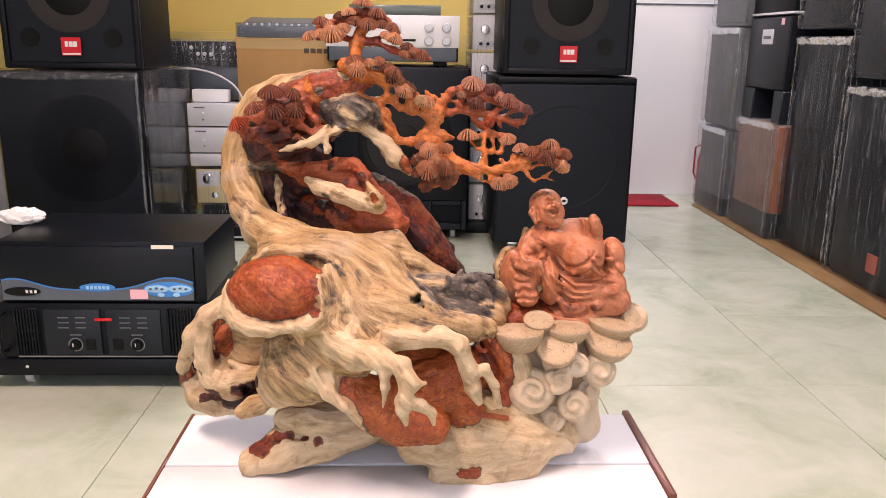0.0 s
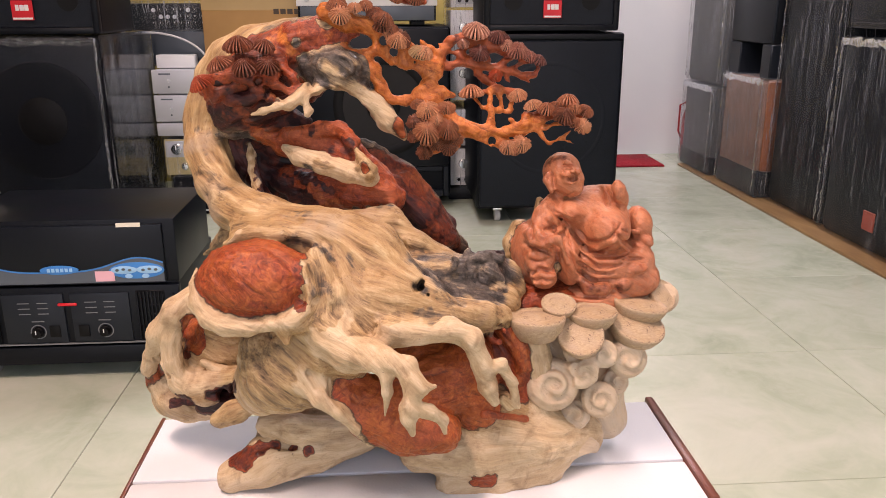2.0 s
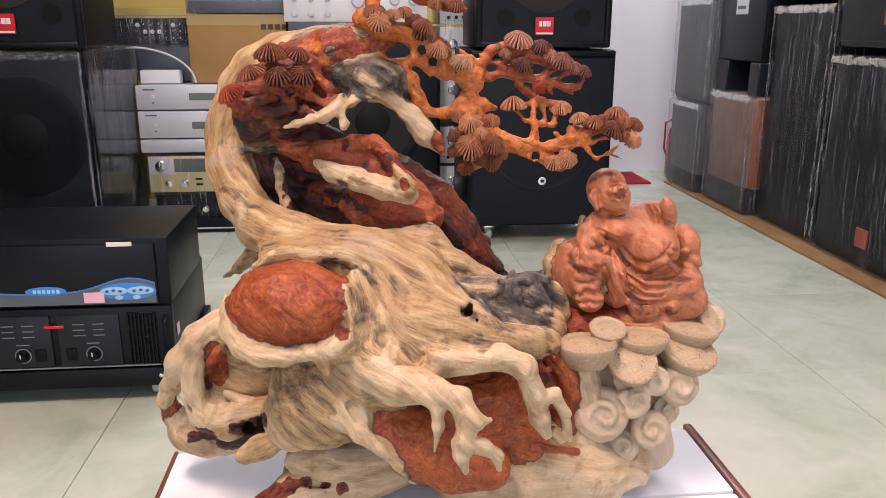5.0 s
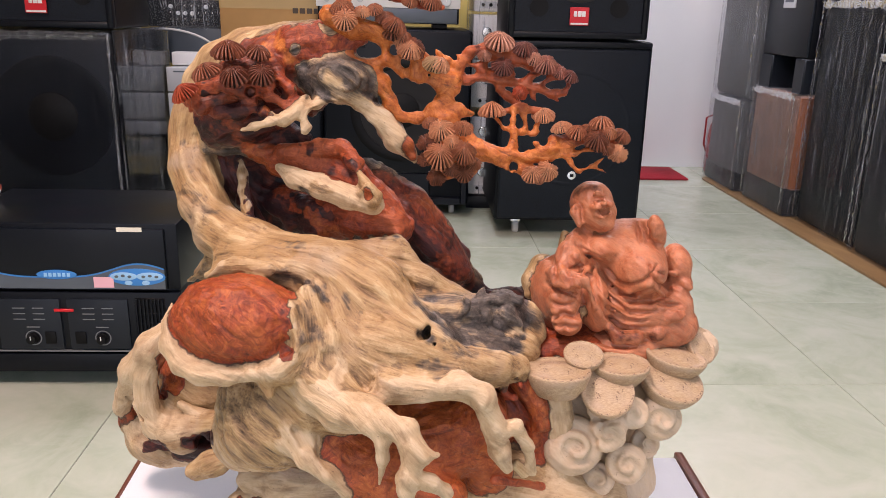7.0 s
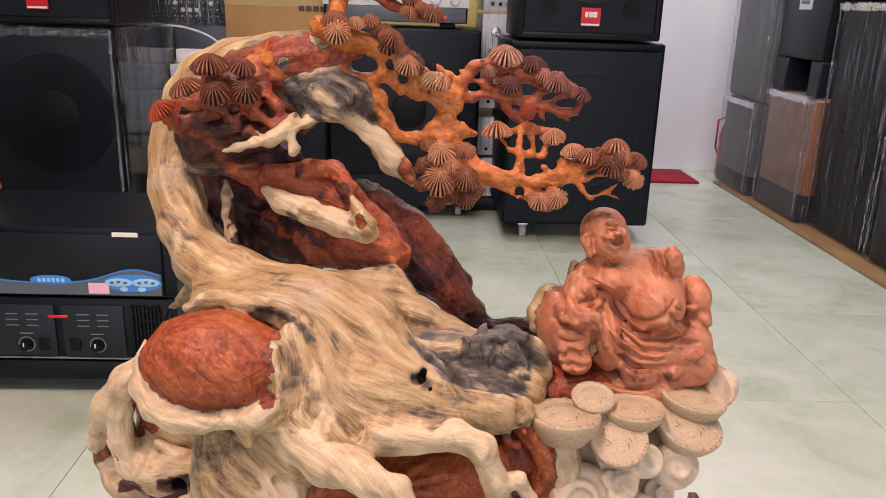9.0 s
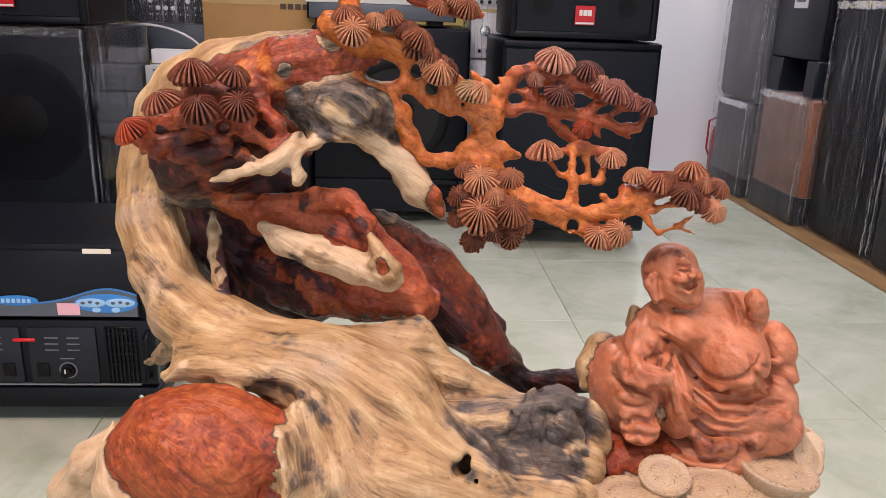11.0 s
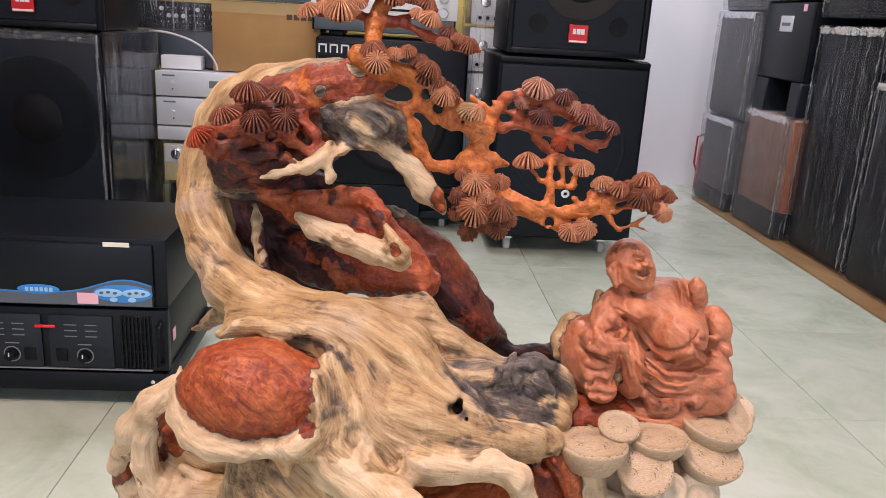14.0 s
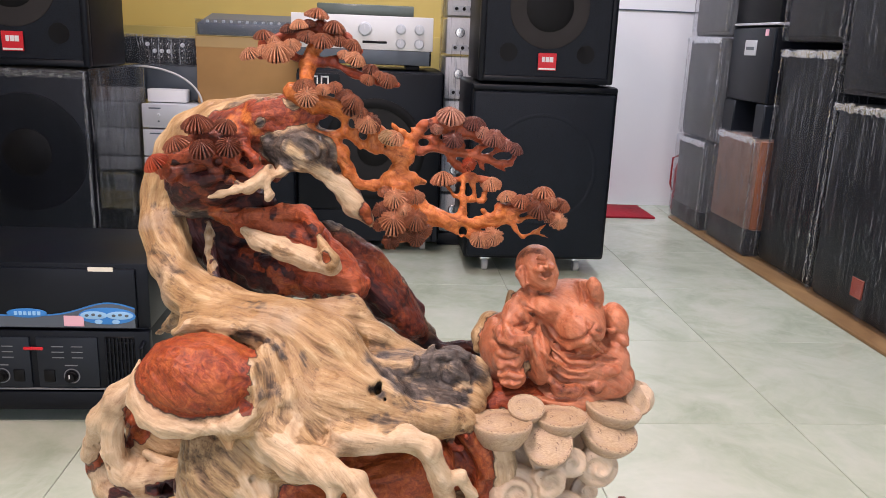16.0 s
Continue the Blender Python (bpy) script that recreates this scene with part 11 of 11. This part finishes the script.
bag = thing("plastic_bag", pose(-1.110, 2.24, 0.4135), "crumpled white plastic bag on the mixer", "plastic bag")
bb = bmesh.new()
bmesh.ops.create_icosphere(bb, subdivisions=4, radius=1.0)
for v in bb.verts:
    k = 1 + 0.22 * noise.noise(v.co * 2.3) + 0.12 * noise.noise(v.co * 6.0 + Vector((3, 1, 2)))
    v.co = Vector((v.co.x * 0.062 * k, v.co.y * 0.035 * k, max(0.0, (v.co.z * 0.55 + 0.42) * 0.044 * k)))
part("bag", bb, MAT["white_plastic"], bag)

# ---- hi-fi stack between the bass cabinets ----
HX0, HX1 = -1.035, -0.605
def hifi(z0, z1, face, y, label, name="hifi_unit", x0=HX0, x1=HX1, deep=0.34, case="silver"):
    u = thing(name, pose(0, y, 0), label, "hi-fi unit", "hi-fi stack")
    part("case", box(x0 + 0.004, x1 - 0.004, 0.012, deep, z0 + 0.004, z1 - 0.003, 0.004), MAT[case], u)
    part("front_panel", box(x0, x1, 0.0, 0.014, z0 + 0.003, z1 - 0.001, 0.004, 2), MAT[face], u)
    return u


for z0, z1, wx0, wx1 in ((0.536, 0.642, -0.815, -0.662), (0.415, 0.534, -0.812, -0.640)):
    u = hifi(z0, z1, "silver", 3.70, "silver hi-fi component with a small grey display")
    part("display", box(wx0, wx1, -0.002, 0.003, z0 + 0.042, z0 + 0.072, 0.001, 1), MAT["lcd"], u, "greenish grey display window")
    knob(u, -0.965, z0 + 0.058, 0.007, 0.0, "silver", 0.01)
    part("button", disc(-0.965, z0 + 0.032, 0.0, ((0.004, 0.0), (0.004, 0.002), (0.001, 0.002)), 12), MAT["slate_panel"], u)
    part("mark", box(-1.005, -0.955, -0.001, 0.001, z1 - 0.022, z1 - 0.016, 0, 1), MAT["slate_panel"], u)
hifi(0.352, 0.413, "silver", 3.70, "plain silver hi-fi component, low and blank")
u = hifi(0.180, 0.342, "gold", 3.69, "champagne receiver in clear film with two rows of knobs", x0=-1.01, case="black_metal")
part("dark_window", box(-0.90, -0.615, -0.003, 0.003, 0.272, 0.330, 0.002, 1), MAT["lcd"], u, "dark dial window")
part("upper_panel", box(-1.005, -0.905, -0.002, 0.003, 0.262, 0.334, 0.002, 1), MAT["silver"], u)
knob(u, -0.955, 0.298, 0.022, -0.002, "chrome", 0.02)
for kx in (-0.925, -0.858, -0.735, -0.685):
    knob(u, kx, 0.222, 0.015 if kx < -0.8 else 0.011, 0.0, "chrome", 0.018)
for kz in (0.212, 0.236):
    part("slot", box(-0.815, -0.785, -0.003, 0.001, kz, kz + 0.009, 0.001, 1), MAT["rubber"], u)
part("stretch_film", film_sheet(-1.014, HX1 + 0.004, -0.012, 0.35, 0.176, 0.346, 41, 0.003), MAT["film"], u, "clear stretch film")
u = hifi(0.070, 0.172, "glass_dark", 3.70, "black amplifier in clear film with chrome knobs", x0=-0.99, x1=-0.52, case="black_metal")
for kx in (-0.78, -0.62):
    knob(u, kx, 0.105, 0.014, 0.0, "chrome", 0.02)
part("stretch_film", film_sheet(-0.994, -0.516, -0.010, 0.35, 0.066, 0.176, 42, 0.003), MAT["film"], u, "clear stretch film")
u = hifi(0.0, 0.066, "black_metal", 3.68, "black low unit standing on the floor", x0=-0.99, x1=-0.52, case="black_metal")
part("trim_line", box(-0.985, -0.525, -0.002, 0.002, 0.018, 0.024, 0, 1), MAT["silver"], u)

# cabinet added to fill the dark gap by the hi-fi stack; carries the cardboard box
prop = thing("loudspeaker", pose(-0.492, 3.80, 0.0), "black cabinet added to fill the dark gap under the cardboard box", "loudspeaker")
part("cabinet", box(-0.100, 0.100, 0.012, 0.40, 0.0, 0.640, 0.008), MAT["black_box"], prop)
part("grille", box(-0.092, 0.092, 0.0, 0.016, 0.02, 0.625, 0.006), MAT["grille"], prop)

# cardboard box on the hi-fi stack, with a mixer on it
card = thing("cardboard_box", pose(-0.595, 3.80, 0.643), "brown cardboard box taped shut, on the hi-fi stack", "cardboard box")
part("carton", box(-0.225, 0.225, 0.0, 0.40, 0.0, 0.288, 0.005), MAT["card"], card)
part("tape", box(-0.226, 0.226, -0.001, 0.40, 0.240, 0.2888, 0.002, 1), MAT["tape"], card, "shiny brown packing tape")
for i in range(4):
    part("print", box(0.085 + 0.030 * i, 0.108 + 0.030 * i, -0.0018, -0.0004, 0.225, 0.247, 0, 1), MAT["ink"], card)
desk = thing("audio_mixer", pose(-0.60, 3.79, 0.935), "slim black audio mixer in clear film on the cardboard box", "mixer")
db = box(-0.21, 0.21, 0.0, 0.30, 0.0, 0.052, 0.008)
for v in db.verts:
    if v.co.z > 0.03 and v.co.y > 0.1:
        v.co.z += 0.045
part("case", db, MAT["slate_panel"], desk)
for i in range(10):
    x = -0.17 + 0.034 * i
    part("fader", box(x - 0.006, x + 0.006, 0.020, 0.032, 0.052, 0.064, 0.002, 1), MAT["silver"], desk)
part("stretch_film", film_sheet(-0.215, 0.215, -0.006, 0.30, 0.0, 0.062, 43, 0.002), MAT["film"], desk, "clear stretch film")

# white amplifier and a dark board on the black speaker
white = thing("white_amplifier", pose(-0.10, 3.75, 0.818), "white stereo amplifier with silver knobs, still in film", "amplifier")
for fx in (-0.20, 0.22):
    part("foot", box(fx - 0.03, fx + 0.03, 0.02, 0.30, 0.0, 0.0195, 0.003), MAT["rubber"], white)
part("case", box(-0.30, 0.30, 0.012, 0.36, 0.020, 0.222, 0.004), MAT["black_metal"], white)
part("front_panel", box(-0.305, 0.305, 0.0, 0.014, 0.083, 0.225, 0.003), MAT["white_plastic"], white, "white front panel")
part("lower_panel", box(-0.29, 0.292, -0.001, 0.013, 0.022, 0.082, 0.003), MAT["slate_panel"], white, "dark grey lower panel")
knob(white, 0.01, 0.168, 0.026, -0.001, "silver", 0.02)
for kx in (0.165, 0.245):
    for kz in (0.172, 0.112):
        knob(white, kx, kz, 0.019, -0.001, "silver", 0.018)
part("slot", box(0.0, 0.105, -0.003, 0.001, 0.110, 0.120, 0.001, 1), MAT["rubber"], white)
for kx in (-0.26, -0.19, -0.12):
    for kz in (0.178, 0.115):
        knob(white, kx, kz, 0.012, -0.001, "silver", 0.014)
plank = thing("flat_case", pose(-0.09, 3.80, 1.0445), "flat dark green case on top of the white amplifier", "case")
part("case", box(-0.21, 0.21, 0.0, 0.26, 0.0, 0.045, 0.005), MAT["lcd"], plank)

# white units stacked in the gap, wrapped in film
gap = ((1.060, 1.30), (0.890, 1.055), (0.690, 0.882), (0.470, 0.684), (0.255, 0.432), (0.062, 0.245))
for i, (z0, z1) in enumerate(gap):
    u = hifi(z0, z1, "white_plastic" if i != 4 else "silver", 3.90, "white karaoke unit in clear film, in a tall stack", "white_unit", 0.275, 0.62, 0.36)
    knob(u, 0.335, z0 + (z1 - z0) * 0.6, 0.020, 0.0, "chrome", 0.018)
    part("socket_panel", box(0.30, 0.40, -0.002, 0.002, z0 + 0.018, z0 + 0.045, 0.001, 1), MAT["silver"], u)
    for j in range(3):
        part("socket", disc(0.315 + 0.034 * j, z0 + 0.032, -0.002, ((0.008, 0.0), (0.008, 0.003), (0.003, 0.002)), 14), MAT["rubber"], u)
    part("stretch_film", film_sheet(0.271, 0.624, -0.010, 0.365, z0 - 0.001, z1 + 0.001, 60 + i, 0.004), MAT["film"], u, "clear stretch film")
rack = thing("stack_rack", pose(0.445, 3.88, 0.0), "low black stand under the white units", "stand")
part("stand", box(-0.18, 0.18, 0.0, 0.40, 0.0, 0.058, 0.004), MAT["black_metal"], rack)

# bundle of wrapped equipment behind the big cabinet
bundle = thing("wrapped_mixer", pose(-0.93, 3.86, 0.70), "black mixer with knobs wrapped in clear film", "mixer")
part("case", box(-0.215, 0.15, 0.0, 0.26, 0.10, 0.215, 0.010), MAT["black_metal"], bundle)
part("stand", box(-0.14, 0.14, 0.02, 0.25, -0.055, 0.099, 0.006), MAT["slate_panel"], bundle)
bk = random.Random(9)
for i in range(8):
    for j in range(3):
        knob(bundle, -0.11 + 0.030 * i, 0.13 + 0.028 * j, 0.008, -0.002, "silver" if bk.random() < 0.15 else "rubber", 0.012)
part("stretch_film", film_sheet(-0.223, 0.158, -0.022, 0.27, 0.095, 0.222, 44, 0.010), MAT["film_cloudy"], bundle, "clear stretch film")
pot = thing("paper_roll", pose(-1.135, 3.62, 0.800), "white paper roll standing on the wrapped cabinet", "paper roll")
part("roll", lathe(((0.034, 0.0), (0.036, 0.004), (0.036, 0.125), (0.030, 0.130), (0.012, 0.128)), None, 24), MAT["white_plastic"], pot)
for i in range(3):
    c = thing("cable", pose(0, 0, 0), "white cable looped over the wrapped equipment", "cable", "white cables")
    o = 0.018 * i
    part("cable", tube(((-1.16 + o, 3.64, 0.945), (-1.17 + o, 3.66, 1.00 - o), (-1.20 + o, 3.70, 1.06), (-1.22, 3.76, 1.10 + o)), 0.006, 8), MAT["rope"], c)
loop = thing("cable", pose(0, 0, 0), "white cable hanging over the hi-fi stack", "cable", "white cables")
part("cable", tube([(-1.06 + 0.265 * math.sin(a), 3.77, 0.64 + 0.155 * math.cos(a)) for a in (radians(8 * i) for i in range(12))], 0.0045, 10), MAT["rope"], loop)
paper = thing("white_box", pose(-0.92, 3.78, 0.643), "low white box on the hi-fi stack", "box")
part("carton", box(-0.11, 0.055, 0.0, 0.07, 0.0, 0.055, 0.003), MAT["white_plastic"], paper)


# ---- floor tiles ----
TILE, JX, JY = 0.597, 1.104, 2.045
tile_mesh = bpy.data.meshes.new("tile")
tb = box(-TILE / 2 + 0.0011, TILE / 2 - 0.0011, -TILE / 2 + 0.0011, TILE / 2 - 0.0011, -0.009, 0.0, 0.0012, 1)
tb.to_mesh(tile_mesh)
tb.free()
tile_mesh.materials.append(MAT["tile"])
for i in range(-7, 2):
    for j in range(-8, 5):
        cx, cy = JX + (i + 0.5) * TILE, JY + (j + 0.5) * TILE
        if X0 - 0.3 < cx < X1 + 0.3 and Y0 - 0.3 < cy < Y1 + 0.3:
            t = new("tile", tile_mesh)
            t.parent = floor
            t.location = (cx, cy, 0.0)
